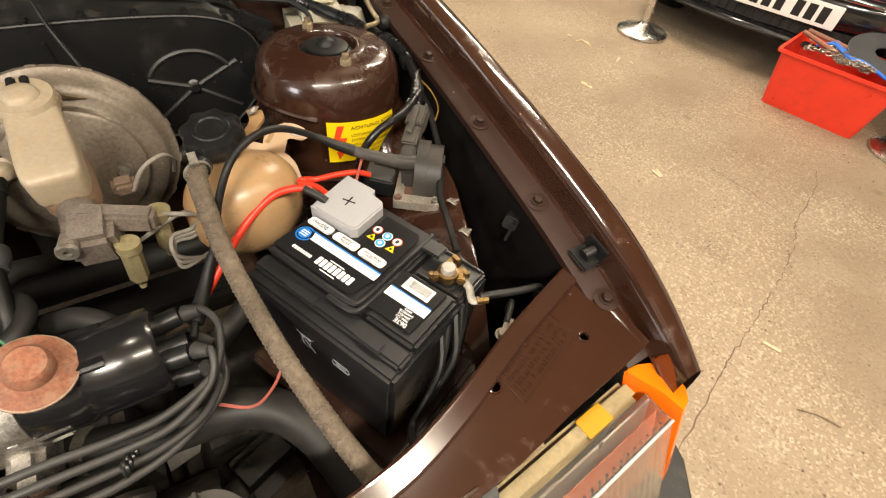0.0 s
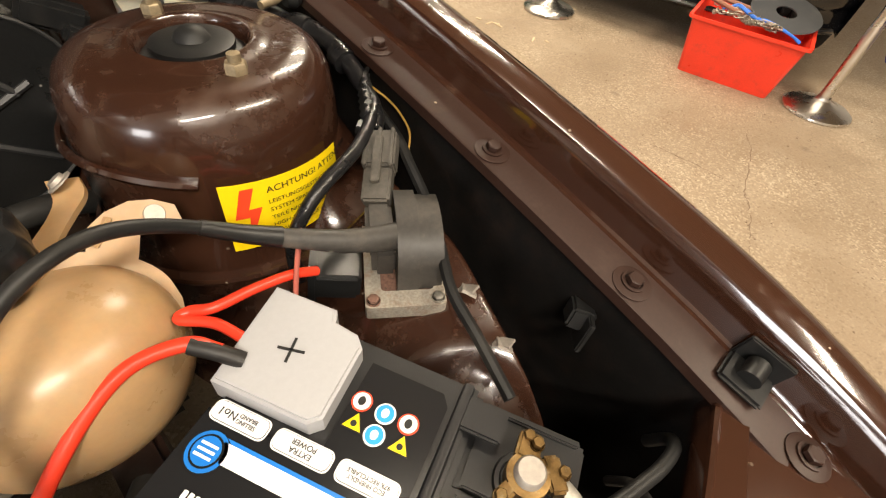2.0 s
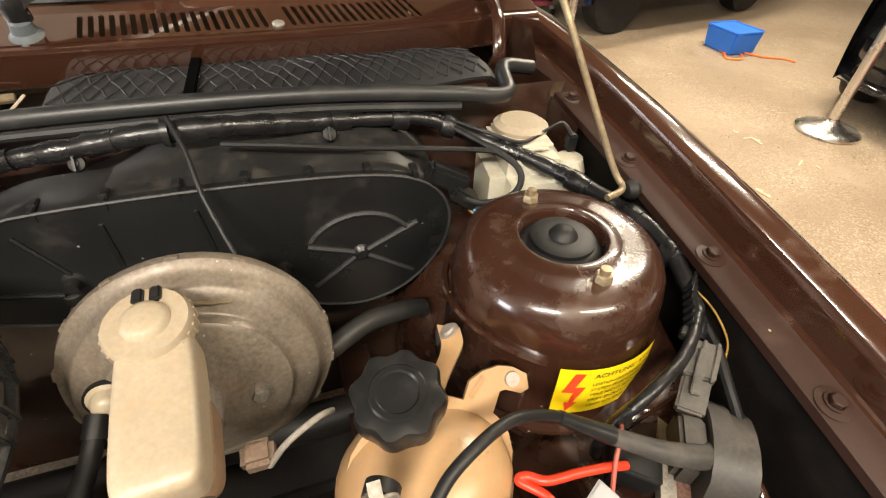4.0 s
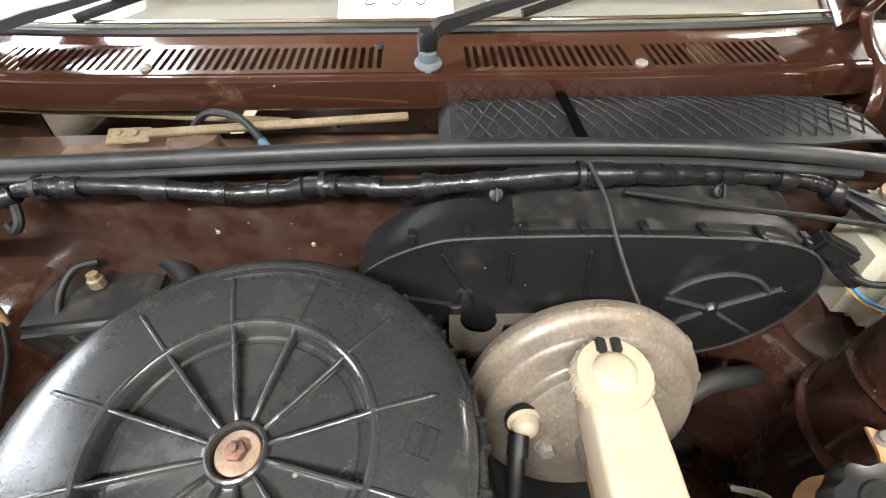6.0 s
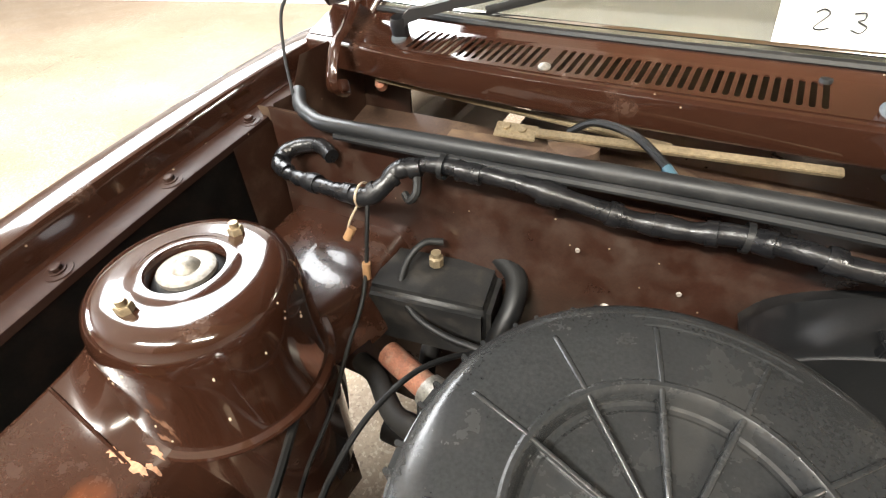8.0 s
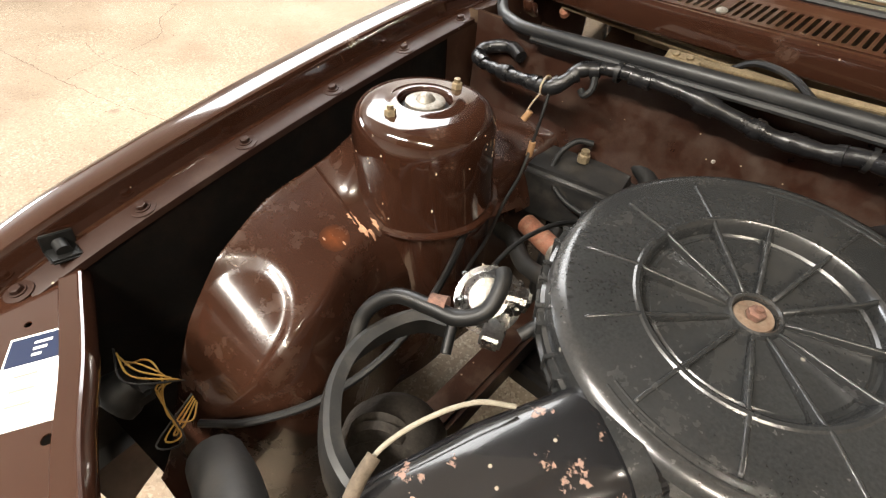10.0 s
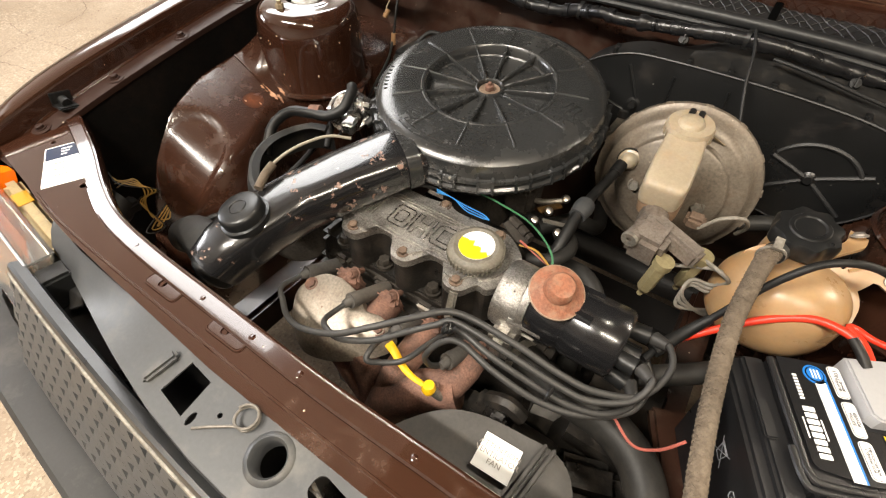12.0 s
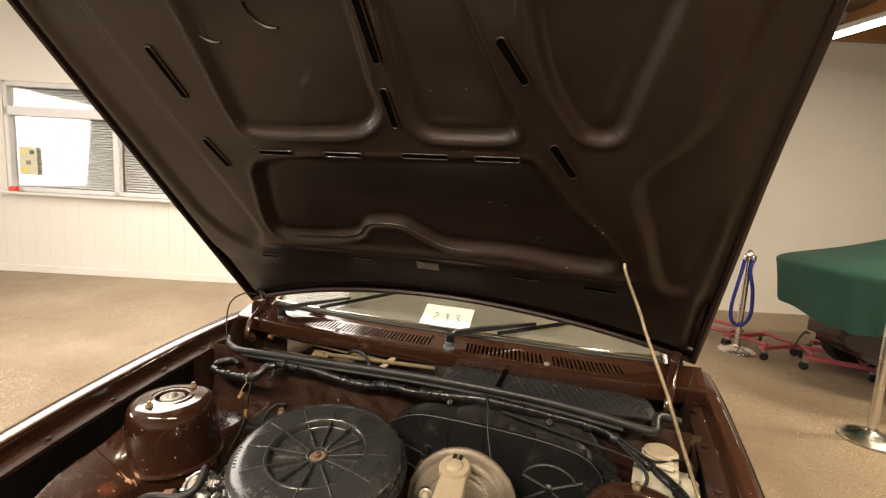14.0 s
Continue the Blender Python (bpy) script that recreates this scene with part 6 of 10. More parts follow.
    for s in (-1, 1):
        part("hinge_arm", tube([hp(s * 0.63, 0.06, 0.0), hp(s * 0.63, 0.03, -0.012), Vector((s * 0.618, 0.41, 0.945)), Vector((s * 0.612, 0.372, 0.93)), Vector((s * 0.606, 0.345, 0.885)), Vector((s * 0.61, 0.375, 0.862)), Vector((s * 0.63, 0.40, 0.87))], 0.010, 6, 8, flat=0.45), BROWN, o)
    return hp


hp = bonnet()
pr = thing("bonnet_prop", "dull gold steel bonnet prop rod", "prop rod", (0.625, 0.055, 0.845))
part("rod", tube([(0.600, 0.045, 0.846), (0.625, 0.055, 0.848), (0.617, 0.072, 0.868), (0.572, 0.122, 0.985), (0.563, 0.135, 1.01), (0.52, 0.18, 1.11), (0.505, 0.195, 1.15), (0.474, 0.214, 1.22), (0.467, 0.223, 1.245)], 0.0036, 6, 10), GOLDZINC, pr)
part("pivot_grommet", lathe([(0, 0.006), (0.008, 0.006), (0.011, 0), (0.008, -0.008), (0, -0.008)], 16, pose(0.635, 0.052, 0.846, 0, 90, 0)), RUBBER, pr)

# ---- hoses and wires ----


# ---- battery ----


def battery():
    M = pose(0.436, -0.307, 0.58, 0, 0, -66.8)
    L = lambda a, b, z: M @ Vector((a, b, z))
    o = thing("car_battery", "black car battery with printed labels and grey positive terminal cover", "battery", (0.43, -0.31, 0.59))
    part("case", box(0.197, 0.16, 0.142, M @ pose(0, 0.002, 0), 0.006, taper=0.96), BATT, o)
    top = 0.178
    part("lid", box(0.203, 0.167, 0.026, M @ pose(0, 0.002, 0.136), 0.004), BATT, o)
    part("lid_top", box(0.1355, 0.132, top - 0.160, M @ pose(-0.03175, 0.019, 0.158), 0.004), BATT, o)
    part("lid_label_block", box(0.063, 0.074, top - 0.160, M @ pose(0.068, -0.010, 0.158), 0.004), BATT, o)
    part("post_platform", box(0.063, 0.056, 0.008, M @ pose(0.068, 0.057, 0.158), 0.003), BATT, o)
    for b in (0.034, 0.08):
        part("platform_rib", box(0.055, 0.004, 0.004, M @ pose(0.068, b, 0.165), 0.001), BATT, o)
    part("lid_step", box(0.199, 0.022, 0.012, M @ pose(0, -0.058, 0.158), 0.003), BATT, o)
    # raised moulded rib round the main label
    rib = [(0.026, 0.082), (0.026, 0.02), (0.026, -0.035), (0.018, -0.046), (-0.01, -0.047), (-0.094, -0.047)]
    part("lid_rib", tube([L(a, b, top + 0.0005) for a, b in rib], 0.0036, 5, 8, flat=0.8), BATT, o)
    part("lid_rib", tube([L(a + 0.006, b - 0.006, top - 0.0005) for a, b in rib[1:-1]], 0.0032, 5, 8, flat=0.8), BATT, o)
    for a, b, w, h in ((0.04, 0.066, 0.025, 0.02), (-0.03, -0.064, 0.04, 0.012), (0.06, -0.064, 0.03, 0.012)):
        part("lid_block", box(w, h, 0.004, M @ pose(a, b, top - 0.0015 if b > 0 else 0.1695), 0.0015), BATT, o)

    def flat(pts, z, mat, name, th=0.0004):
        bm = plate(pts, (), None, th)
        return part(name, shift(bm, M @ pose(0, 0, z)), mat, o, smooth=False)
    flat([(-0.098, 0.010), (-0.098, -0.040), (0.008, -0.040), (0.013, -0.036), (0.019, 0.0), (0.019, 0.064), (0.014, 0.071), (-0.032, 0.071), (-0.032, 0.010)], top + 0.0004, BATTLABEL, "main_label")
    flat([(0.033, 0.02), (0.033, -0.038), (0.086, -0.038), (0.088, 0.022)], top + 0.0004, BATTLABEL, "type_label")
    z = top + 0.0010
    flat([(-0.074, -0.0015), (0.019, -0.0015), (0.019, 0.0005), (-0.078, 0.0005)], z, BLUEPR, "blue_stripe")
    flat([(-0.074, -0.0115), (0.019, -0.0115), (0.019, -0.0015), (-0.078, -0.0015)], z, WHITE, "white_stripe")
    flat([(0.036, -0.0045), (0.087, -0.0045), (0.087, -0.003), (0.036, -0.003)], z, BLUEPR, "blue_stripe")
    flat([(0.036, -0.016), (0.087, -0.016), (0.087, -0.0045), (0.036, -0.0045)], z, WHITE, "white_stripe")
    flat(ring_pts(-0.083, -0.009, 0.0105), z, BLUEPR, "round_emblem")
    flat(ring_pts(-0.083, -0.009, 0.0085), z + 0.0004, BATTLABEL, "emblem_ring")
    flat(ring_pts(-0.083, -0.009, 0.0074), z + 0.0008, BLUEPR, "emblem_centre")
    for dz in (-0.003, 0.0, 0.003):
        flat([(-0.088, -0.0097 + dz), (-0.078, -0.0097 + dz), (-0.078, -0.0083 + dz), (-0.088, -0.0083 + dz)], z + 0.0012, WHITE, "emblem_bar")
    for cx, txt in ((-0.0785, None), (-0.0405, "EXTRA\nPOWER"), (-0.003, "ECO FRIENDLY\n97% RECYCLABLE")):
        flat(round_rect(cx, 0.011, 0.0345, 0.012, 0.004, 4), z, WHITE, "white_pill")
        flat(round_rect(cx, 0.011, 0.033, 0.0105, 0.0036, 4), z + 0.0004, BATTLABEL, "pill_inset")
        flat(round_rect(cx, 0.011, 0.0325, 0.0100, 0.0034, 4), z + 0.0008, WHITE, "pill_face")
        if txt:
            words(txt, 0.0042 if "EXTRA" in txt else 0.0031, M @ pose(cx, 0.011, z + 0.0014, 0, 0, 180), INK, o)
    words("SELLING\nBRAND", 0.0032, M @ pose(-0.074, 0.011, z + 0.0014, 0, 0, 180), INK, o)
    words("No1", 0.0062, M @ pose(-0.086, 0.011, z + 0.0014, 0, 0, 180), INK, o)
    # the maker's word as plain blocks
    for i in range(8):
        flat(round_rect(0.001 - 0.0063 * i, -0.027, 0.0048, 0.0105, 0.0008, 2), z, WHITE, "word_block")
    for i in range(8):
        flat(round_rect(-0.054 - 0.0035 * i, -0.029, 0.0024, 0.0042, 0.0005, 2), z, WHITE, "word_block")
    flat(round_rect(-0.024, -0.0195, 0.02, 0.0012, 0.0004, 2), z, WHITE, "word_line")
    flat(round_rect(-0.024, -0.0352, 0.02, 0.0012, 0.0004, 2), z, WHITE, "word_line")
    words("063E", 0.0075, M @ pose(0.072, -0.0335, z, 0, 0, 180), WHITE, o)
    words("44Ah 12V\n380A(EN)\n544402038\n54403", 0.0036, M @ pose(0.070, -0.0235, z, 0, 0, 180), WHITE, o)
    flat([(0.045, 0.001), (0.078, 0.001), (0.078, 0.017), (0.045, 0.017)], z, WHITE, "barcode_label")
    rng = random.Random(2)
    a = 0.0475
    while a < 0.0755:
        w = rng.choice((0.0004, 0.0007, 0.001))
        flat([(a, 0.005), (a + w, 0.005), (a + w, 0.0155), (a, 0.0155)], z + 0.0004, INK, "barcode_bar", 0.0002)
        a += w + rng.choice((0.0005, 0.0008))
    for a, b, kind in ((-0.026, 0.047, "r"), (-0.011, 0.046, "b"), (0.003, 0.046, "r"), (-0.024, 0.035, "y"), (-0.011, 0.033, "b"), (0.004, 0.034, "y")):
        if kind == "y":
            flat([(a - 0.0062, b - 0.0045), (a + 0.0062, b - 0.0045), (a, b + 0.006)][::-1], z, INK, "warning_mark")
            flat([(a - 0.0054, b - 0.0040), (a + 0.0054, b - 0.0040), (a, b + 0.0052)][::-1], z + 0.0004, YELLOW, "warning_mark")
            flat(ring_pts(a, b - 0.001, 0.0018, n=10), z + 0.0008, INK, "warning_mark")
        else:
            flat(ring_pts(a, b, 0.006), z, REDINK if kind == "r" else WHITE, "warning_mark")
            flat(ring_pts(a, b, 0.005), z + 0.0004, WHITE if kind == "r" else SKYBLUE, "warning_mark")
            flat(ring_pts(a, b, 0.0022, 0.0028, n=10), z + 0.0008, INK if kind == "r" else WHITE, "warning_mark")
    # outline marks on the long side: a crossed-out bin and a battery sign
    bin_ = [[(-0.012, -0.012), (0.012, 0.012)], [(-0.012, 0.012), (0.012, -0.012)], [(-0.007, 0.007), (-0.005, -0.009), (0.005, -0.009), (0.007, 0.007), (-0.007, 0.007)], [(-0.008, 0.009), (0.008, 0.009)]]
    sign = [[(-0.010, -0.005), (0.010, -0.005), (0.012, 0), (0.010, 0.005), (-0.010, 0.005), (-0.012, 0), (-0.010, -0.005)], [(-0.004, -0.005), (-0.004, 0.005)], [(0.004, -0.005), (0.004, 0.005)], [(-0.007, 0), (0.007, 0)]]
    for a0, lines in ((-0.018, bin_), (0.032, sign)):
        for line in lines:
            part("side_mark", tube([L(a0 + p, -0.0795, 0.112 + q) for p, q in line], 0.0005, 1, 4, smooth=False), SIDEINK, o)
    # positive cover
    cov = [(-0.109, 0.087), (-0.066, 0.088), (-0.062, 0.080), (-0.046, 0.078), (-0.039, 0.071), (-0.037, 0.026), (-0.043, 0.020), (-0.102, 0.019)]
    bm = plate(cov, (), None, 0.019)
    bmesh.ops.bevel(bm, geom=[e for e in bm.edges if abs(e.verts[0].co.z - e.verts[1].co.z) < 1e-5 and e.verts[0].co.z > 0.01 and len(e.link_faces) == 2 and e.calc_face_angle(0) > 0.5], offset=0.002, segments=2, affect="EDGES")
    c = part("terminal_cover", shift(bm, M @ pose(0, 0, top - 0.006)), WHITEPL, o, "pale grey plastic positive terminal cover", angle=35)
    for t in (0, 90):
        part("plus_mark", box(0.016, 0.0016, 0.0006, M @ pose(-0.074, 0.052, top + 0.013, 0, 0, t + 12)), INK, c)
    # negative post with clamp
    P = M @ pose(0.071, 0.048, top - 0.012)
    K = P @ Matrix.Diagonal((0.82, 0.82, 0.9, 1))
    part("post_well", lathe([(0.017, 0.0), (0.016, 0.002), (0.0135, 0.002), (0.013, 0.005)], 28, P), BATT, o)
    part("post", lathe([(0.0088, 0), (0.0082, 0.020), (0.0070, 0.0215), (0, 0.0218)], 24, P), LEAD, o, "grey lead post")
    cl = join(lathe([(0.0090, 0.005), (0.0145, 0.005), (0.015, 0.008), (0.0145, 0.016), (0.0090, 0.017)], 24, K), box(0.016, 0.02, 0.012, K @ pose(-0.004, 0.018, 0.005), 0.002), box(0.012, 0.024, 0.010, K @ pose(0.016, 0.008, 0.006, 0, 0, 30), 0.002), box(0.010, 0.016, 0.011, K @ pose(-0.010, -0.014, 0.005, 0, 0, -30), 0.002))
    k = part("clamp", cl, BRASS, o, "worn brass battery clamp")
    for q in (K @ pose(-0.006, 0.024, 0.014), K @ pose(0.0, 0.020, 0.017), K @ pose(0.021, 0.011, 0.013), K @ pose(-0.013, -0.019, 0.014)):
        part("clamp_screw", shift(hexbolt(0.0042, 0.004, 0.005), q), BRASS, k)
    return L


SIDEINK = plain("grey_side_print", (0.30, 0.32, 0.34, 1), 0.5)
SKYBLUE = plain("sky_blue_print", (0.02, 0.30, 0.62, 1), 0.35)
BL = battery()
tray = thing("battery_tray", "dirty brown pressed steel battery tray", "battery tray", (0.43, -0.31, 0.57))
part("tray", box(0.24, 0.20, 0.02, pose(0.436, -0.307, 0.56, 0, 0, -66.8), 0.006), BROWN_DUSTY, tray)
part("tray_leg", box(0.10, 0.12, 0.13, pose(0.45, -0.31, 0.43, 0, 0, -66.8), 0.01), BROWN_DUSTY, tray)

cable("battery_cable", "thick red battery cable", "cable", [(0.262, -0.235, 0.69), (0.295, -0.213, 0.715), (0.327, -0.193, 0.740), (0.358, -0.180, 0.761), (0.386, -0.176, 0.775), (0.413, -0.185, 0.780), (0.425, -0.198, 0.776)], 0.0044, REDWIRE, 10)
cable("battery_cable", "thick red battery cable to the coil side", "cable", [(0.440, -0.190, 0.764), (0.432, -0.170, 0.765), (0.418, -0.155, 0.765), (0.425, -0.154, 0.766), (0.437, -0.162, 0.768), (0.462, -0.164, 0.768), (0.486, -0.166, 0.765), (0.505, -0.166, 0.755)], 0.0036, REDWIRE, 10)
cable("wire", "thin pink wire beside the coil", "wire", [(0.475, -0.188, 0.762), (0.492, -0.165, 0.770), (0.505, -0.150, 0.778), (0.515, -0.135, 0.770)], 0.0018, PINKWIRE, 6)
lug = thing("cable_lug", "grey crimped cable lug at the battery cover", "cable lug", (0.408, -0.2, 0.785))
part("lug", tube([(0.414, -0.187, 0.7800), (0.423, -0.197, 0.7765), (0.432, -0.207, 0.770)], 0.0050, 4, 10), DARKMETAL, lug)
cable("earth_cable", "black battery earth cable", "cable", [(0.526, -0.391, 0.748), (0.540, -0.395, 0.7485), (0.556, -0.399, 0.747), (0.575, -0.403, 0.745), (0.594, -0.404, 0.740), (0.608, -0.401, 0.726), (0.613, -0.394, 0.70)], 0.0042, RUBBER, 10)
cable("earth_cable", "black earth cable to the panel eyelet", "cable", [(0.534, -0.428, 0.744), (0.547, -0.417, 0.742), (0.558, -0.407, 0.736), (0.568, -0.398, 0.72), (0.575, -0.39, 0.69)], 0.0034, RUBBER, 10)
st_ = thing("clamp_strap", "bent steel strap from battery clamp to cable", "cable lug", (0.52, -0.39, 0.745))
part("strap", tube([BL(0.086, 0.055, 0.174), (0.520, -0.378, 0.752), (0.516, -0.390, 0.748), (0.524, -0.394, 0.747)], 0.0045, 5, 8, flat=0.35), DULLSTEEL, st_)
part("copper_end", tube([(0.520, -0.393, 0.747), (0.532, -0.397, 0.747)], 0.0040, 1, 10), BRASS, st_, "bright copper cable end")
RUSTALLOY_ = material("tarnished_eyelet", (0.16, 0.13, 0.10, 1), 0.5, metal=0.4, bump=0.2, vary=0.3)
el = thing("earth_lug", "dull steel earth eyelet bolted to the panel", "cable lug", (0.523, -0.436, 0.746))
part("eyelet", box(0.026, 0.008, 0.002, pose(0.530, -0.433, 0.742, 0, -6, 35), 0.0005), RUSTALLOY_, el)
part("bolt", shift(hexbolt(0.0055, 0.005, 0.008), pose(0.522, -0.438, 0.743)), RUSTALLOY_, el)
rng = random.Random(7)
for i in range(5):
    a = -0.01 * i
    cable("loom_branch", "thin black loom branch behind the battery", "wire", [BL(0.10, 0.05 - 0.012 * i, 0.165 - 0.006 * i), BL(0.112 + 0.004 * (i % 3), 0.02 - 0.01 * i, 0.12), BL(0.118, -0.02 - 0.008 * i, 0.08 + 0.012 * (i % 2)), BL(0.12, -0.07, 0.07), (0.40, -0.49, 0.665), (0.36, -0.50, 0.66)], 0.0032 + 0.0006 * (i % 3), RUBBER, 7)

# ---- braided hose and coolant tank ----
bhose = cable("braided_hose", "beige woven textile hose from the coolant tank", "hose", [(0.322, -0.150, 0.818), (0.314, -0.166, 0.818), (0.312, -0.188, 0.803), (0.312, -0.23, 0.775), (0.318, -0.29, 0.752), (0.328, -0.36, 0.733), (0.343, -0.43, 0.713), (0.358, -0.485, 0.698), (0.36, -0.50, 0.68)], 0.0092, BRAID, 16, 8)


def braid(points, r, strands, turns, mat, parent):
    """Crossed helical strands woven round a hose."""
    line = spline(points, 14)
    for way in (1, -1):
        bits = []
        for k in range(strands):
            pts = []
            side = None
            for i, p in enumerate(line):
                d = (line[min(i + 1, len(line) - 1)] - line[max(i - 1, 0)]).normalized()
                if side is None:
                    side = d.cross(Vector((0, 0, 1))).normalized()
                side = (side - d * side.dot(d)).normalized()
                a = way * 2 * math.pi * turns * i / (len(line) - 1) + 2 * math.pi * k / strands
                pts.append(p + (side * math.cos(a) + side.cross(d) * math.sin(a)) * (r + 0.0004 * math.sin(a * 2)))
            bits.append(tube(pts, 0.0011, 1, 4, smooth=False))
        tagged(part("woven_sleeve", join(*bits), mat, parent), kind="stuff")


braid([(0.322, -0.150, 0.818), (0.314, -0.166, 0.818), (0.312, -0.188, 0.803), (0.312, -0.23, 0.775), (0.318, -0.29, 0.752), (0.328, -0.36, 0.733), (0.343, -0.43, 0.713), (0.358, -0.485, 0.698)], 0.0091, 10, 13, BRAID, bhose)
part("hose_end", tube([(0.322, -0.150, 0.818), (0.318, -0.158, 0.8185)], 0.0115, 2, 14), RUBBER, bhose)
part("hose_end", tube([(0.359, -0.492, 0.69), (0.361, -0.505, 0.672)], 0.0115, 2, 14), RUBBER, bhose)
bh = thing("hose_clip", "thin steel wire hose clip", "hose clip", (0.316, -0.163, 0.82))
part("clip", join(tube([(0.316 + 0.0125 * math.cos(a), -0.163 + 0.003 * math.cos(a), 0.819 + 0.0115 * math.sin(a)) for a in [i * 0.42 for i in range(16)]], 0.0016, 2, 6), box(0.008, 0.014, 0.004, pose(0.316, -0.160, 0.832, 20, 0, 0))), DULLSTEEL, bh)


def coolant_tank():
    o = thing("coolant_tank", "amber stained plastic coolant expansion tank with black cap", "coolant tank", (0.365, -0.115, 0.68))
    C = Vector((0.352, -0.126, 0.740))

    def f(u, v):
        a, b = 2 * math.pi * u, math.pi * (v - 0.5)
        cb = math.copysign(abs(math.cos(b)) ** 0.75, math.cos(b))
        r = 1 + 0.05 * math.cos(2 * a + 0.6)
        return C + Vector((0.066 * cb * math.cos(a) * r, 0.064 * cb * math.sin(a) * r, 0.062 * math.copysign(abs(math.sin(b)) ** 0.85, math.sin(b)) + (0.008 * cb * math.cos(a + 0.8))))
    bm = grid(40, 26, f)
    bmesh.ops.remove_doubles(bm, verts=bm.verts, dist=1e-5)
    t = part("tank", bm, TANK, o)
    # the joint flange with its two mounting ears lies in one plane
    J = Matrix.Translation((0.352, -0.137, 0.7505)) @ Matrix(((1, 0, 0, 0), (0, 0.682, -0.732, 0), (0, 0.732, 0.682, 0), (0, 0, 0, 1)))
    rim = [(0.072, 0.012), (0.066, -0.006), (0.052, -0.022), (0.032, -0.036), (0.008, -0.047), (-0.018, -0.048), (-0.042, -0.038), (-0.056, -0.018), (-0.06, 0.01), (-0.05, 0.045), (-0.02, 0.066), (0.02, 0.07), (0.055, 0.052), (0.070, 0.032)]
    rim = [(p.x, p.y) for p in spline([(*q, 0) for q in rim + rim[:1]], 3)[:-1]]
    part("moulded_seam", shift(plate(rim, (), None, 0.0035), J @ pose(0, 0, -0.0018)), TANK, t, angle=40)
    for ear, hole in (([(0.040, 0.060), (0.048, 0.074), (0.060, 0.079), (0.074, 0.080), (0.086, 0.076), (0.096, 0.068), (0.0955, 0.056), (0.088, 0.054), (0.076, 0.060), (0.071, 0.060), (0.064, 0.048), (0.055, 0.035)], (0.083, 0.067)),):
        part("mount_tab", shift(plate(ear, (), None, 0.004), J @ pose(0, 0, -0.0022)), TANK, t, angle=40)
        part("tab_bolt", shift(lathe([(0, 0.002), (0.006, 0.002), (0.0065, 0.0)], 18), J @ pose(*hole, 0.0018)), LEAD, o)
    # the rear ear bends down from the neck to its own bolt
    run = spline([(0.362, -0.092, 0.793), (0.378, -0.074, 0.797), (0.392, -0.058, 0.799), (0.401, -0.044, 0.800), (0.403, -0.028, 0.803)], 4)
    wide = lambda k: 0.013 - 0.004 * math.sin(math.pi * min(1, k * 1.2))
    part("mount_tab", grid(len(run) - 1, 4, lambda u, v: run[round(u * (len(run) - 1))] + Vector((0.85, -0.5, 0.1)) * wide(u) * (v - 0.5) * 1.6, 0.004), TANK, t, angle=40)
    part("tab_bolt", lathe([(0, 0.004), (0.0055, 0.004), (0.006, 0.0015), (0.009, 0.001), (0.009, 0)], 14, pose(0.401, -0.036, 0.806, -20, -30, 0)), LEAD, o)
    for ax, ay, bx, by in ((0.046, 0.062, 0.060, 0.075),):
        part("ear_web", tube([J @ Vector((ax, ay, 0.002)), J @ Vector((bx, by, 0.002))], 0.0025, 1, 6, smooth=False), TANK, t)
    part("neck", lathe([(0.034, -0.02), (0.030, 0.0), (0.029, 0.012)], 28, pose(0.343, -0.090, 0.800, 8, -8, 0)), TANK, t)
    cap = bmesh.new()
    n = 64
    rings = []
    for z, k, w in ((0, 0.031, 0.0), (0.003, 0.0335, 0.6), (0.018, 0.0335, 1), (0.023, 0.031, 1), (0.0245, 0.024, 0.3), (0.0245, 0.021, 0), (0.0262, 0.0195, 0), (0.0262, 0.016, 0), (0.0245, 0.0145, 0), (0.0245, 0.0, 0)):
        rings.append([cap.verts.new(((k + w * 0.0022 * math.cos(8 * a)) * math.cos(a), (k + w * 0.0022 * math.cos(8 * a)) * math.sin(a), z)) for a in (2 * math.pi * i / n for i in range(n))])
    for ra, rb in zip(rings, rings[1:]):
        for i in range(n):
            cap.faces.new((ra[i], ra[(i + 1) % n], rb[(i + 1) % n], rb[i]))
    bmesh.ops.remove_doubles(cap, verts=cap.verts, dist=1e-5)
    part("cap", shift(cap, pose(0.343, -0.093, 0.809, 8, -8, 20)), BLACKPL, o, "black lobed screw cap", angle=35)
    part("drain_eye", lathe([(0.003, -0.002), (0.007, -0.002), (0.007, 0.002), (0.003, 0.002)], 14, J @ pose(-0.002, -0.053, 0)), TANK, t)
    return o


coolant_tank().location += Vector((0.004, 0.003, -0.010))

# ---- right tower: sticker, coil, loom ----


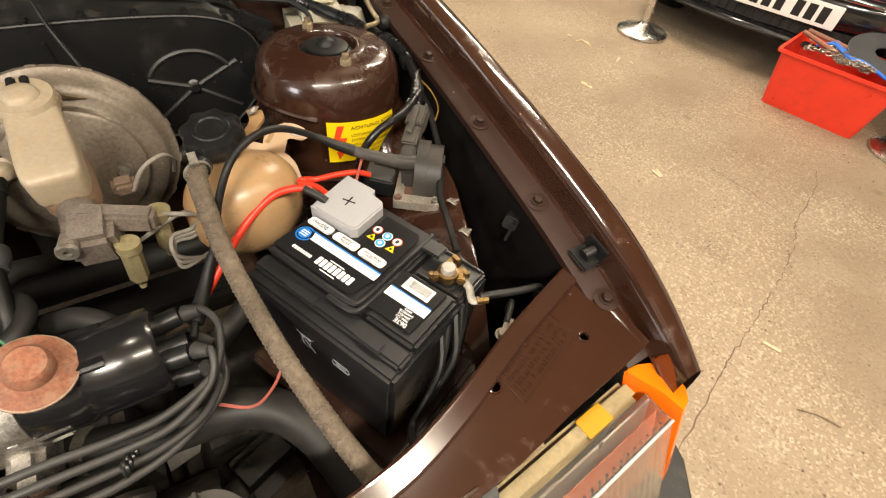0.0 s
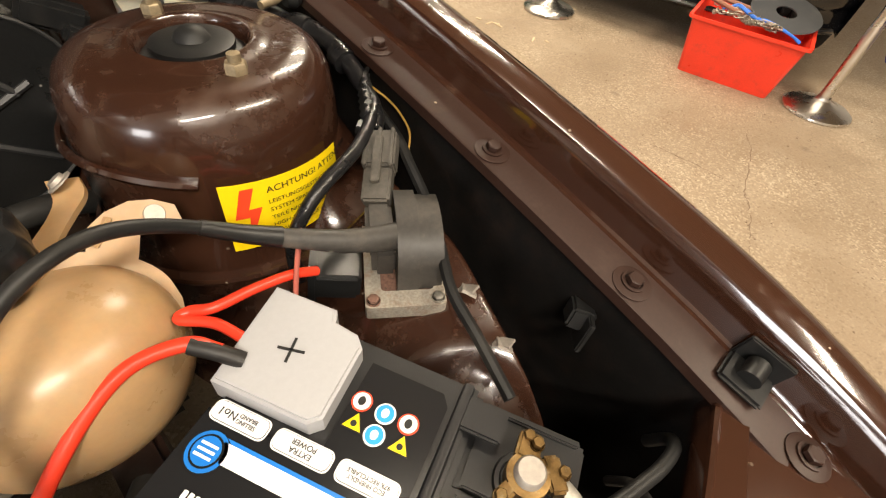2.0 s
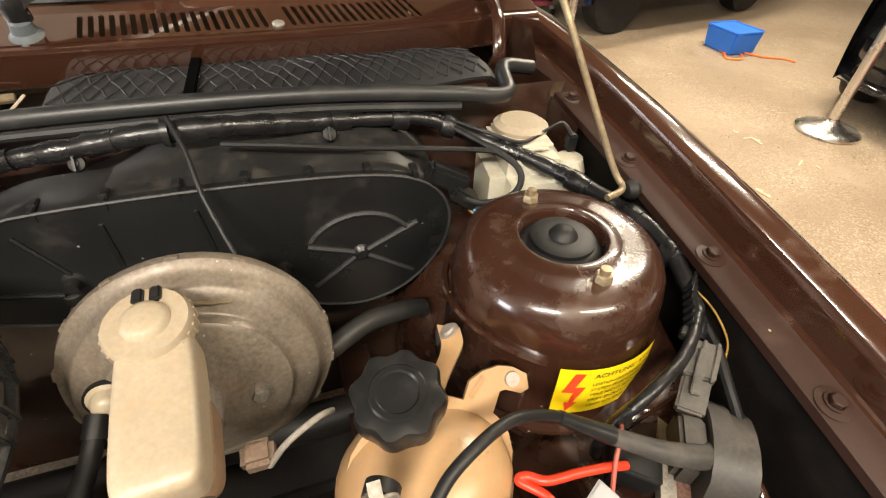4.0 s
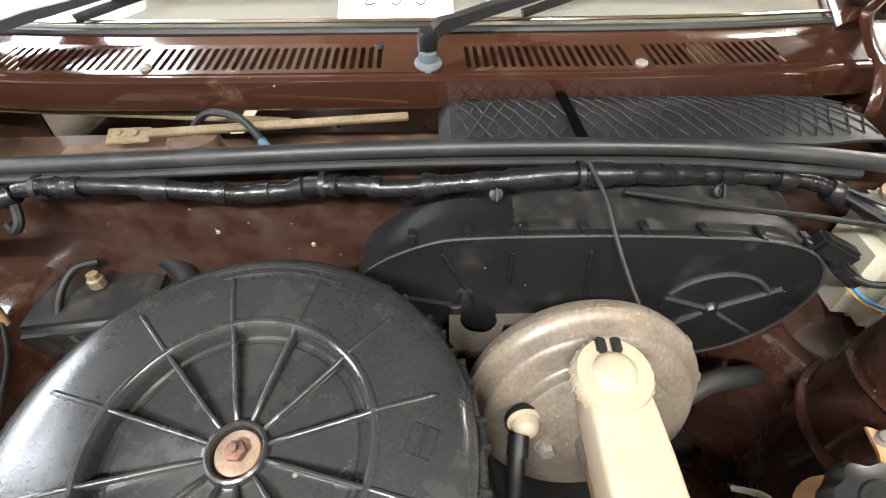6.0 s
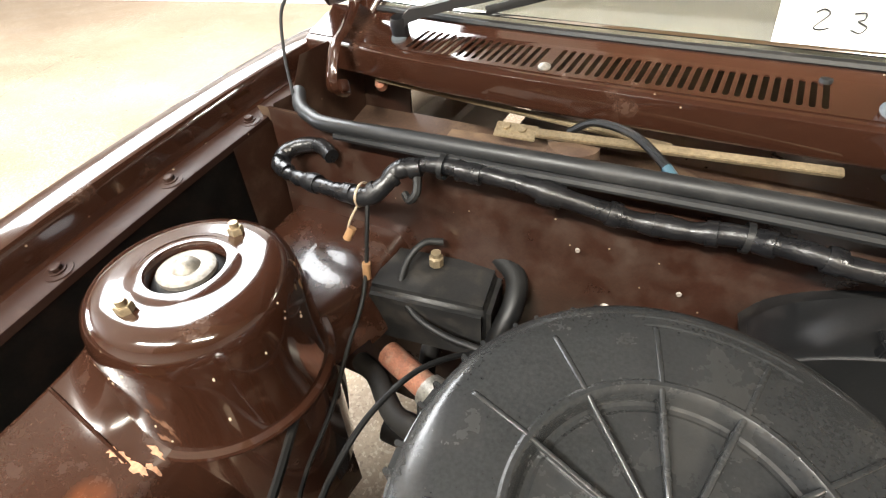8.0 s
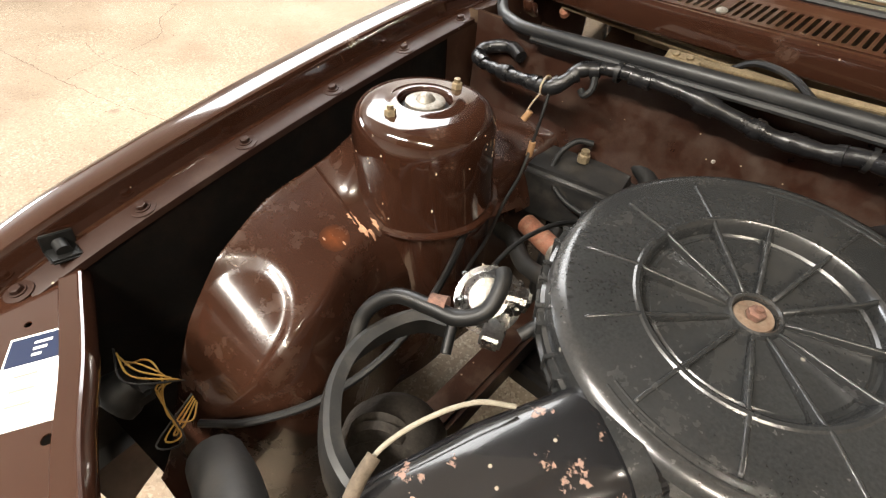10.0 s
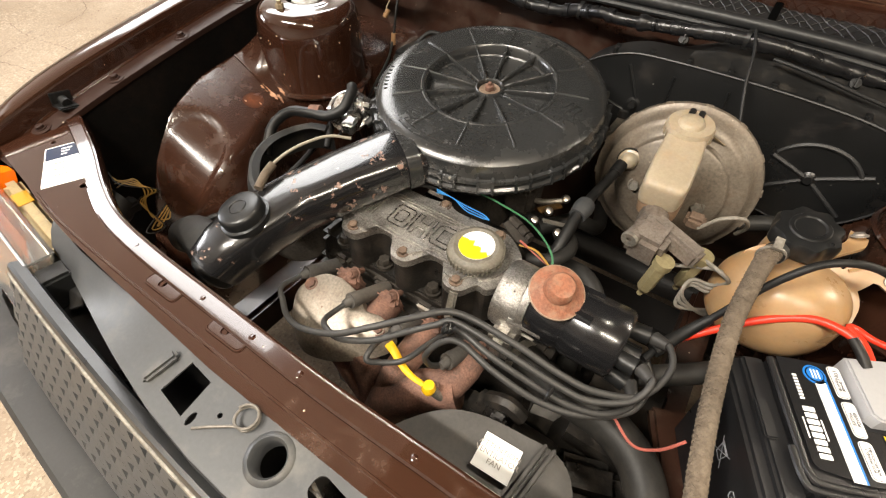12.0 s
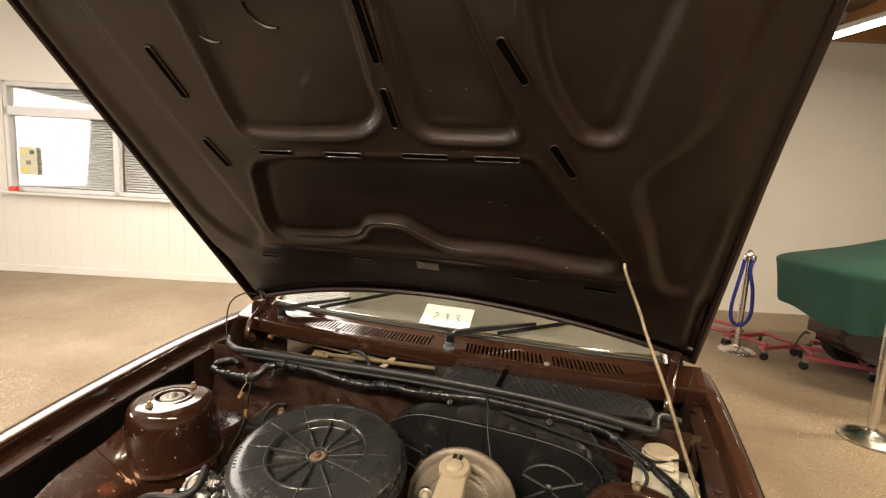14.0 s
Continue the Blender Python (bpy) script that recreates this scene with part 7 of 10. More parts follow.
def sticker():
    o = thing("warning_sticker", "yellow high voltage warning sticker with red lightning arrow", "sticker", (0.52, -0.12, 0.77))
    R = 0.1043
    a0, a1 = radians(245.5), radians(302)

    def at(u, v, out=0.0):
        a = a0 + (a1 - a0) * u
        r = R - 0.001 + out + 0.003 * (1 - v)
        return Vector((0.5205 + r * math.cos(a), -0.003 + r * math.sin(a), 0.738 + 0.060 * v - 0.006 * u * v))
    part("sheet", grid(20, 6, lambda u, v: at(u, v)), YELLOW, o)

    def print_(text, u0, v0, size, mat=INK):
        c = bpy.data.curves.new("scratch", "FONT")
        c.body, c.size, c.align_y = text, size, "CENTER"
        ob = bpy.data.objects.new("scratch", c)
        scene.collection.objects.link(ob)
        bpy.context.view_layer.update()
        me = bpy.data.meshes.new_from_object(ob.evaluated_get(bpy.context.evaluated_depsgraph_get()))
        bpy.data.objects.remove(ob)
        bm = bmesh.new()
        bm.from_mesh(me)
        bpy.data.meshes.remove(me)
        for v in bm.verts:
            v.co = at(u0 + v.co.x / 0.103, v0 + v.co.y / 0.064, 0.0006)
        part("lettering", bm, mat, o, smooth=False)
    print_("ACHTUNG! ATTENTION", 0.30, 0.84, 0.0083)
    for i, line in enumerate(("LEISTUNGSGESTEIGERTES", "SYSTEM SPANNUNGSFÜHRENDE", "TEILE NICHT BERÜHREN", "HIGH-ENERGY SYSTEM", "HIGH VOLTAGE DO NOT TOUCH")):
        print_(line, 0.30, 0.66 - 0.125 * i, 0.0056)
    bolt = [(0.13, 0.92), (0.22, 0.92), (0.16, 0.62), (0.25, 0.62), (0.17, 0.28), (0.21, 0.28), (0.13, 0.06), (0.10, 0.28), (0.135, 0.28), (0.155, 0.50), (0.06, 0.50)]
    bm = bmesh.new()
    bm.faces.new([bm.verts.new(at(u, v, 0.0006)) for u, v in bolt])
    part("red_arrow", bm, REDINK, o, smooth=False)
    part("maker_block", grid(2, 2, lambda u, v: at(0.86 + 0.09 * u, 0.14 + 0.12 * v, 0.0006)), INK, o, smooth=False)


sticker()


def coil():
    o = thing("ignition_coil", "black ignition coil on a rusty alloy frame", "ignition coil", (0.5705, -0.177, 0.73))
    M = pose(0.5775, -0.173, 0.720, 0, 0, -36)
    fr, hole = round_rect(0, 0, 0.060, 0.112, 0.003, 2), round_rect(0.002, 0, 0.040, 0.082, 0.003, 2)
    f = part("frame", shift(plate(fr, [hole], None, 0.013), M), COILALLOY, o, "corroded alloy coil frame", angle=30)
    part("inner_core", box(0.042, 0.084, 0.010, M @ pose(0.002, 0, 0)), RUST, f, "rusty laminated core")
    for a, b in ((-0.024, -0.050), (0.024, -0.050), (0.024, 0.050), (-0.024, 0.050)):
        part("frame_screw", shift(hexbolt(0.0042, 0.003, 0.0052), M @ pose(a, b, 0.013)), RUST if (a < 0) == (b < 0) else DULLSTEEL, f)
    half = [(-0.041, 0), (0.041, 0), (0.041, 0.022), (0.036, 0.036), (0.024, 0.046), (0.008, 0.050), (-0.008, 0.050), (-0.024, 0.046), (-0.036, 0.036), (-0.041, 0.022)]
    for a0, th, k in ((-0.006, 0.016, 1.0), (0.010, 0.018, 0.93)):
        bm = plate([(p * k, q * k) for p, q in half], (), None, th)
        bmesh.ops.bevel(bm, geom=[e for e in bm.edges if e.calc_face_angle(0) > 1.2], offset=0.003, segments=2, affect="EDGES")
        part("coil_body", shift(bm, M @ pose(a0, 0, 0.010) @ Matrix(((0, 0, 1, 0), (1, 0, 0, 0), (0, 1, 0, 0), (0, 0, 0, 1)))), COILBLACK, o, angle=35)
    part("coil_shoulder", box(0.020, 0.050, 0.028, M @ pose(-0.014, 0.0, 0.010), 0.004, 2), COILBLACK, o)
    part("tower_socket", box(0.020, 0.030, 0.030, M @ pose(-0.018, -0.004, 0.026), 0.003, 2), COILBLACK, o)
    part("side_plug", join(box(0.036, 0.034, 0.026, pose(0.523, -0.160, 0.722, 0, 6, -37), 0.003), box(0.006, 0.036, 0.030, pose(0.509, -0.150, 0.722, 0, 6, -37), 0.001)), BLACKPL, o)
    part("lead_boot", tube([(0.566, -0.183, 0.766), (0.548, -0.180, 0.771), (0.525, -0.172, 0.777), (0.503, -0.161, 0.784), (0.485, -0.152, 0.790)], lambda k: 0.0105 - 0.0045 * k, 5, 12), COILBLACK, o)


COILALLOY = material("corroded_coil_alloy", (0.46, 0.42, 0.36, 1), 0.5, metal=0.5, bump=0.4, vary=0.3, dirt=(0.30, 0.15, 0.08, 1), dirt_amount=0.2, grain=120, big=40)
COILBLACK = material("dusty_coil_rubber", (0.040, 0.036, 0.032, 1), 0.6, bump=0.12, vary=0.25, dirt=(0.13, 0.11, 0.09, 1), dirt_amount=0.2, big=20)
coil()
cl = cable("coil_lead", "thick black high tension lead from coil to distributor", "cable", [(0.505, -0.162, 0.783), (0.480, -0.150, 0.793), (0.450, -0.139, 0.810), (0.424, -0.140, 0.827), (0.402, -0.145, 0.837), (0.379, -0.155, 0.840), (0.358, -0.165, 0.834), (0.342, -0.178, 0.824), (0.326, -0.186, 0.798), (0.314, -0.192, 0.768), (0.300, -0.202, 0.738), (0.282, -0.222, 0.716), (0.265, -0.25, 0.706), (0.256, -0.272, 0.703)], 0.0042, RUBBER, 10)
part("lead_sleeve", tube([(0.490, -0.1545, 0.789), (0.470, -0.146, 0.798), (0.450, -0.139, 0.810)], lambda k: 0.0072 - 0.0024 * k, 4, 12), RUBBER, cl, "tapered rubber sleeve at the coil")
part("lead_boot", tube([(0.300, -0.202, 0.738), (0.282, -0.222, 0.716), (0.262, -0.256, 0.705)], lambda k: 0.0055 + 0.003 * k, 4, 12), RUBBER, cl, "rubber boot at the distributor")
DUSTGREY = material("dusty_grey_plug", (0.085, 0.077, 0.066, 1), 0.6, bump=0.2, vary=0.3, dirt=(0.16, 0.14, 0.11, 1), dirt_amount=0.2, big=30)
pl_ = thing("wiring_plug", "dusty grey two part wiring plug", "wiring plug", (0.578, -0.145, 0.765))
PLUGM = pose(0.593, -0.129, 0.776, 24, -8, -48)
part("plug_body", box(0.026, 0.032, 0.018, PLUGM @ pose(0, 0.014, 0), 0.002), DUSTGREY, pl_)
part("socket_body", box(0.022, 0.030, 0.015, PLUGM @ pose(0, -0.016, 0), 0.002), DUSTGREY, pl_)
part("plug_latch", box(0.007, 0.040, 0.006, PLUGM @ pose(0, 0.002, 0.017), 0.001), DUSTGREY, pl_)
for k in (-1, 0, 1):
    part("plug_rib", box(0.003, 0.034, 0.021, PLUGM @ pose(0.010 * k, 0.014, -0.001), 0.0008), DUSTGREY, pl_)

LOOM = [(-0.535, 0.236, 0.842), (-0.560, 0.248, 0.846), (-0.588, 0.244, 0.843), (-0.606, 0.226, 0.836), (-0.598, 0.205, 0.830), (-0.56, 0.190, 0.831), (-0.49, 0.180, 0.836), (-0.445, 0.178, 0.840), (-0.425, 0.19, 0.855), (-0.415, 0.205, 0.868), (-0.374, 0.217, 0.877), (-0.283, 0.214, 0.880), (-0.20, 0.222, 0.866), (-0.162, 0.226, 0.860), (-0.11, 0.228, 0.862), (-0.078, 0.224, 0.871), (-0.03, 0.205, 0.883), (0.01, 0.20, 0.882), (0.10, 0.20, 0.889), (0.183, 0.196, 0.898), (0.26, 0.20, 0.895), (0.328, 0.215, 0.883), (0.40, 0.222, 0.876), (0.463, 0.220, 0.868), (0.513, 0.200, 0.850), (0.587, 0.132, 0.832), (0.622, 0.06, 0.826), (0.637, 0.0, 0.824), (0.632, -0.05, 0.812), (0.620, -0.085, 0.803), (0.606, -0.105, 0.796)]
lm = cable("wiring_loom", "black taped main wiring loom across the bulkhead", "wiring loom", LOOM, lambda k: 0.0098 - 0.0015 * max(0, k - 0.7) / 0.3 + 0.0008 * math.sin(31 * k), TAPE, 10, 14, wobble=0.25)
cable("loom_branch", "black loom branch across the warning sticker", "wire", [(0.628, -0.070, 0.808), (0.618, -0.088, 0.806), (0.578, -0.119, 0.802), (0.532, -0.137, 0.796), (0.509, -0.140, 0.775), (0.502, -0.140, 0.752), (0.505, -0.138, 0.72)], 0.0052, TAPE, 10)
cable("loom_branch", "black wire down the inner wing", "wire", [(0.625, -0.085, 0.80), (0.622, -0.115, 0.79), (0.614, -0.140, 0.781), (0.606, -0.168, 0.769), (0.588, -0.205, 0.758), (0.568, -0.238, 0.752), (0.558, -0.275, 0.744), (0.546, -0.316, 0.735)], 0.0045, RUBBER, 8)
cable("wire", "thin orange wire beside the loom", "wire", [(0.632, -0.06, 0.812), (0.640, -0.085, 0.802), (0.638, -0.11, 0.790), (0.625, -0.125, 0.78)], 0.0010, YELLOWWIRE, 6)
tie = thing("loom_clip", "ribbed black plastic loom clip", "cable clip", (0.626, -0.066, 0.812))
for i in range(6):
    part("clip_tooth", box(0.020, 0.0035, 0.014, pose(0.630 - 0.004 * i, -0.055 - 0.006 * i, 0.808 - 0.002 * i, 20, 0, 40), 0.0008), BLACKPL, tie)
part("clip_end", box(0.012, 0.010, 0.008, pose(0.598, -0.098, 0.796, 10, 0, 40), 0.001), BLACKPL, tie)
for i in range(3, len(LOOM) - 3):
    p, q = Vector(LOOM[i]), Vector(LOOM[i + 1])
    part("tape_band", tube([p.lerp(q, 0.3), p.lerp(q, 0.42), p.lerp(q, 0.6)], 0.0117, 3, 12, wobble=0.25), TAPE, lm)
for q in ((-0.365, 0.217, 0.877), (0.195, 0.196, 0.898), (-0.07, 0.222, 0.873)):
    t = thing("cable_tie", "black cable tie round the loom", "cable tie", q)
    part("band", lathe([(0.0135, -0.003), (0.0142, -0.003), (0.0142, 0.003), (0.0135, 0.003)], 20, pose(*q, 0, 90, 0)), BLACKPL, t)
t = thing("cable_tie", "pale cable tie round the loom", "cable tie", (-0.452, 0.18, 0.84))
part("band", tube([(-0.452, 0.18 + 0.014 * math.cos(a), 0.840 + 0.014 * math.sin(a)) for a in [0.45 * i for i in range(15)]], 0.0016, 2, 6), CREAM, t)
part("tail", tube([(-0.452, 0.168, 0.832), (-0.458, 0.158, 0.815), (-0.462, 0.155, 0.80)], 0.0014, 3, 6), CREAM, t)

seal = cable("bulkhead_seal", "thick black rubber seal along the bulkhead top", "rubber seal", [(-0.628, 0.30, 0.890), (-0.600, 0.268, 0.886), (-0.565, 0.247, 0.886), (-0.529, 0.238, 0.886), (-0.40, 0.233, 0.894), (-0.3, 0.231, 0.899), (-0.15, 0.232, 0.904), (0.0, 0.235, 0.907), (0.15, 0.234, 0.909), (0.306, 0.230, 0.908), (0.42, 0.224, 0.903), (0.50, 0.218, 0.896), (0.548, 0.217, 0.890), (0.565, 0.226, 0.892), (0.568, 0.25, 0.902), (0.580, 0.268, 0.905), (0.62, 0.275, 0.897)], 0.0095, SEALRUB, 14, 8)
part("seal_lip", tube([(-0.52, 0.232, 0.876), (-0.3, 0.224, 0.887), (0.0, 0.227, 0.895), (0.3, 0.222, 0.896), (0.5, 0.212, 0.884)], 0.005, 8, 8), SEALRUB, seal)

# ---- washer bottle ----


def washer_bottle():
    o = thing("washer_bottle", "cloudy white plastic washer bottle with cream cap", "washer bottle", (0.58, 0.19, 0.70))
    part("bottle", join(box(0.105, 0.11, 0.13, pose(0.578, 0.185, 0.705, 0, 0, -8), 0.02, 4), box(0.07, 0.075, 0.02, pose(0.575, 0.20, 0.832, 0, 0, -8), 0.009, 3)), WASHER, o)
    part("filler_bulge", lathe([(0, 0.03), (0.016, 0.027), (0.022, 0.01), (0.022, -0.04)], 20, pose(0.628, 0.16, 0.80)), WASHER, o)
    part("cap", lathe([(0.032, 0), (0.034, 0.003), (0.034, 0.008), (0.028, 0.011), (0.026, 0.013), (0, 0.014)], 28, pose(0.578, 0.205, 0.848)), CREAM, o, "cream snap cap")
    part("pump_plug", box(0.012, 0.012, 0.022, pose(0.632, 0.17, 0.83, 0, 0, 0), 0.002), BLACKPL, o)
    part("washer_wire", tube([(0.632, 0.17, 0.85), (0.625, 0.185, 0.86), (0.60, 0.18, 0.856), (0.56, 0.165, 0.853), (0.52, 0.175, 0.866), (0.49, 0.205, 0.87)], 0.0024, 6, 6), RUBBER, o)


washer_bottle()
cable("wire", "black wire from loom over the washer bottle", "wire", [(0.48, 0.212, 0.866), (0.53, 0.155, 0.848), (0.545, 0.13, 0.835), (0.535, 0.12, 0.815), (0.50, 0.125, 0.805), (0.47, 0.14, 0.812)], 0.0038, RUBBER, 8)
cable("wire", "black wire along the heater housing", "wire", [(0.24, 0.185, 0.885), (0.30, 0.172, 0.882), (0.36, 0.170, 0.872), (0.43, 0.172, 0.860), (0.50, 0.165, 0.852), (0.53, 0.16, 0.848)], 0.0032, RUBBER, 8)
fp = thing("wiring_plug", "black fan motor plug with coloured wires", "wiring plug", (0.46, 0.15, 0.81))
part("plug_body", box(0.05, 0.022, 0.024, pose(0.462, 0.158, 0.815, 0, 25, -10), 0.004), BLACKPL, fp)
part("plug_cover", box(0.036, 0.026, 0.016, pose(0.478, 0.145, 0.800, 0, 35, -10), 0.003), BLACKPL, fp)
for dz, mat in ((0, BLUEWIRE), (-0.005, YELLOWWIRE)):
    part("wire", tube([(0.488, 0.137, 0.795 + dz), (0.505, 0.118, 0.785 + dz), (0.525, 0.105, 0.785 + dz), (0.55, 0.105, 0.79 + dz)], 0.0016, 5, 6), mat, fp)


# ---- heater box ----


def heater_box():
    o = thing("heater_box", "black plastic heater blower housing bolted to the bulkhead", "heater box", (0.2, 0.2, 0.70))
    outline = [(-0.045, 0.795), (-0.03, 0.822), (0.0, 0.845), (0.04, 0.862), (0.08, 0.868), (0.2, 0.869), (0.32, 0.864), (0.39, 0.855), (0.43, 0.838), (0.452, 0.81), (0.455, 0.775), (0.44, 0.735), (0.40, 0.695), (0.35, 0.680), (0.30, 0.690), (0.24, 0.715), (0.10, 0.725), (0.02, 0.745), (-0.03, 0.765)]
    pts = [(p.x, p.y) for p in spline([(*q, 0) for q in outline + outline[:1]], 3)[:-1]]

    def slab(y0, y1, grow=0.0, top=0.0):
        c = Vector((0.2, 0.78))
        q = [(c.x + (x - c.x) * (1 + grow), c.y + (z - c.y) * (1 + grow * 1.6) + top) for x, z in pts]
        bm = plate(q, (), None, y1 - y0)
        return shift(bm, pose(0, y1, 0, 90))
    part("front_shell", slab(0.140, 0.20), BLACKPL, o, angle=30)
    part("joint_lip", slab(0.129, 0.139, 0.018), BLACKPL, o, angle=30)
    m = len(pts)
    back = grid(m, 8, lambda u, v: (lambda x, z: (x + (x - 0.2) * 0.06 * v * (1 if x > 0.2 else 0), 0.140 + 0.10 * v, z + 0.022 * math.sin(v * 1.7) * step(0.10, 0.22, x) * step(0.79, 0.86, z) - 0.024 * v * step(0.16, 0.04, x)))(*pts[round(u * m) % m]))
    part("rear_shell", back, DUSTPL, o, angle=85)
    # paler tube paints the highlight along the worn lip
    part("lip_edge", tube([(0.2 + (x - 0.2) * 1.018, 0.1285, 0.78 + (z - 0.78) * 1.029) for x, z in pts + pts[:1]], 0.0018, 1, 6, smooth=False), LIPPL, o)
    for x in (0.02, 0.075, 0.13, 0.19, 0.25, 0.31, 0.37, 0.42):
        z = max(q[1] for q in pts if abs(q[0] - x) < 0.02)
        part("snap_tab", join(box(0.006, 0.010, 0.012, pose(x, 0.133, z - 0.006), 0.001), box(0.008, 0.012, 0.004, pose(x, 0.142, z + 0.004), 0.001)), BLACKPL, o)
    hx, hz, fy = 0.353, 0.760, 0.1285
    arc = [(hx + 0.062 * math.cos(radians(a)), fy, hz + 0.055 * math.sin(radians(a))) for a in range(25, 160, 9)]
    # ribs take the paler plastic too, painting the light they catch
    part("moulded_rib", tube(arc, 0.0034, 2, 6), LIPPL, o)
    for a, ln in ((25, 0.075), (160, 0.062), (215, 0.07), (-35, 0.075)):
        part("moulded_rib", tube([(hx, fy, hz), (hx + ln * math.cos(radians(a)), fy, hz + ln * math.sin(radians(a)))], 0.0034, 1, 6, smooth=False), LIPPL, o)
    part("hub", lathe([(0, 0.006), (0.006, 0.006), (0.009, 0.002), (0.012, 0)], 16, pose(hx, fy, hz, 90)), BLACKPL, o)
    for x0, z0, x1, z1 in ((0.05, 0.85, 0.075, 0.80), (0.12, 0.85, 0.12, 0.80), (0.20, 0.85, 0.205, 0.79), (0.06, 0.775, 0.0, 0.79)):
        part("moulded_rib", tube([(x0, 0.1285, z0), (x1, 0.1285, z1)], 0.0024, 1, 6, smooth=False), BLACKPL, o)
    for x, z in ((0.074, 0.790), (0.265, 0.755)):
        part("fixing_bolt", join(lathe([(0, 0.022), (0.006, 0.022), (0.0065, 0.012), (0.011, 0.010), (0.011, 0)], 14, pose(x, 0.139, z, 90))), RUBBER, o)
    for x in (0.106, 0.339):
        part("push_clip", join(lathe([(0, 0.003), (0.003, 0.003), (0.003, 0.001), (0.007, 0), (0.008, -0.003)], 16, pose(x, 0.178, 0.888, 55)), box(0.002, 0.014, 0.004, pose(x, 0.176, 0.889, 55))), RUBBER, o)
    part("drain_spout", lathe([(0.022, 0), (0.016, -0.05), (0.014, -0.05), (0.018, 0)], 24, pose(0.345, 0.165, 0.695)), BLACKPL, o)
    return o


# lighter than the shell: lip wear plus painted highlights on lip and ribs
LIPPL = material("worn_highlit_plastic", (0.034, 0.034, 0.035, 1), 0.45, bump=0.1, vary=0.25)
heater_box().location += Vector((0.006, 0.015, -0.010))
cable("wire", "thin black wire from loom to brake fluid cap", "wire", [(0.200, 0.19, 0.915), (0.212, 0.16, 0.895), (0.220, 0.128, 0.868), (0.232, 0.10, 0.838), (0.243, 0.075, 0.815), (0.245, 0.055, 0.805)], 0.0024, RUBBER, 8)
cable("wire", "thin tan wire to brake fluid cap", "wire", [(0.245, 0.058, 0.806), (0.236, 0.04, 0.812), (0.215, 0.03, 0.825), (0.195, 0.018, 0.845)], 0.0016, GOLDZINC, 6)

# ---- brake servo ----


def pillow(sx, sy, sz, m, e=0.42, narrow=0.0):
    """A soft-cornered moulded box standing on its base; narrow tapers its far end."""
    ex = lambda k, p: math.copysign(abs(k) ** p, k)

    def f(u, v):
        a, b = 2 * math.pi * u, math.pi * (v - 0.5)
        x, y, z = ex(math.cos(b), e) * ex(math.cos(a), e), ex(math.cos(b), e) * ex(math.sin(a), e), ex(math.sin(b), e)
        return m @ Vector((0.5 * sx * x * (1 - narrow * step(-0.2, 1.0, y)), 0.5 * sy * y, 0.5 * sz * (z + 1)))
    bm = grid(48, 24, f)
    bmesh.ops.remove_doubles(bm, verts=bm.verts, dist=1e-5)
    return bm


MASTER = material("grimy_master_casting", (0.20, 0.17, 0.145, 1), 0.55, metal=0.3, bump=0.4, vary=0.4, dirt=(0.13, 0.085, 0.06, 1), dirt_amount=0.25, grain=80, big=25)
STAINED = material("brown_stained_plastic", (0.26, 0.17, 0.11, 1), 0.4, bump=0.06, vary=0.2, big=18)


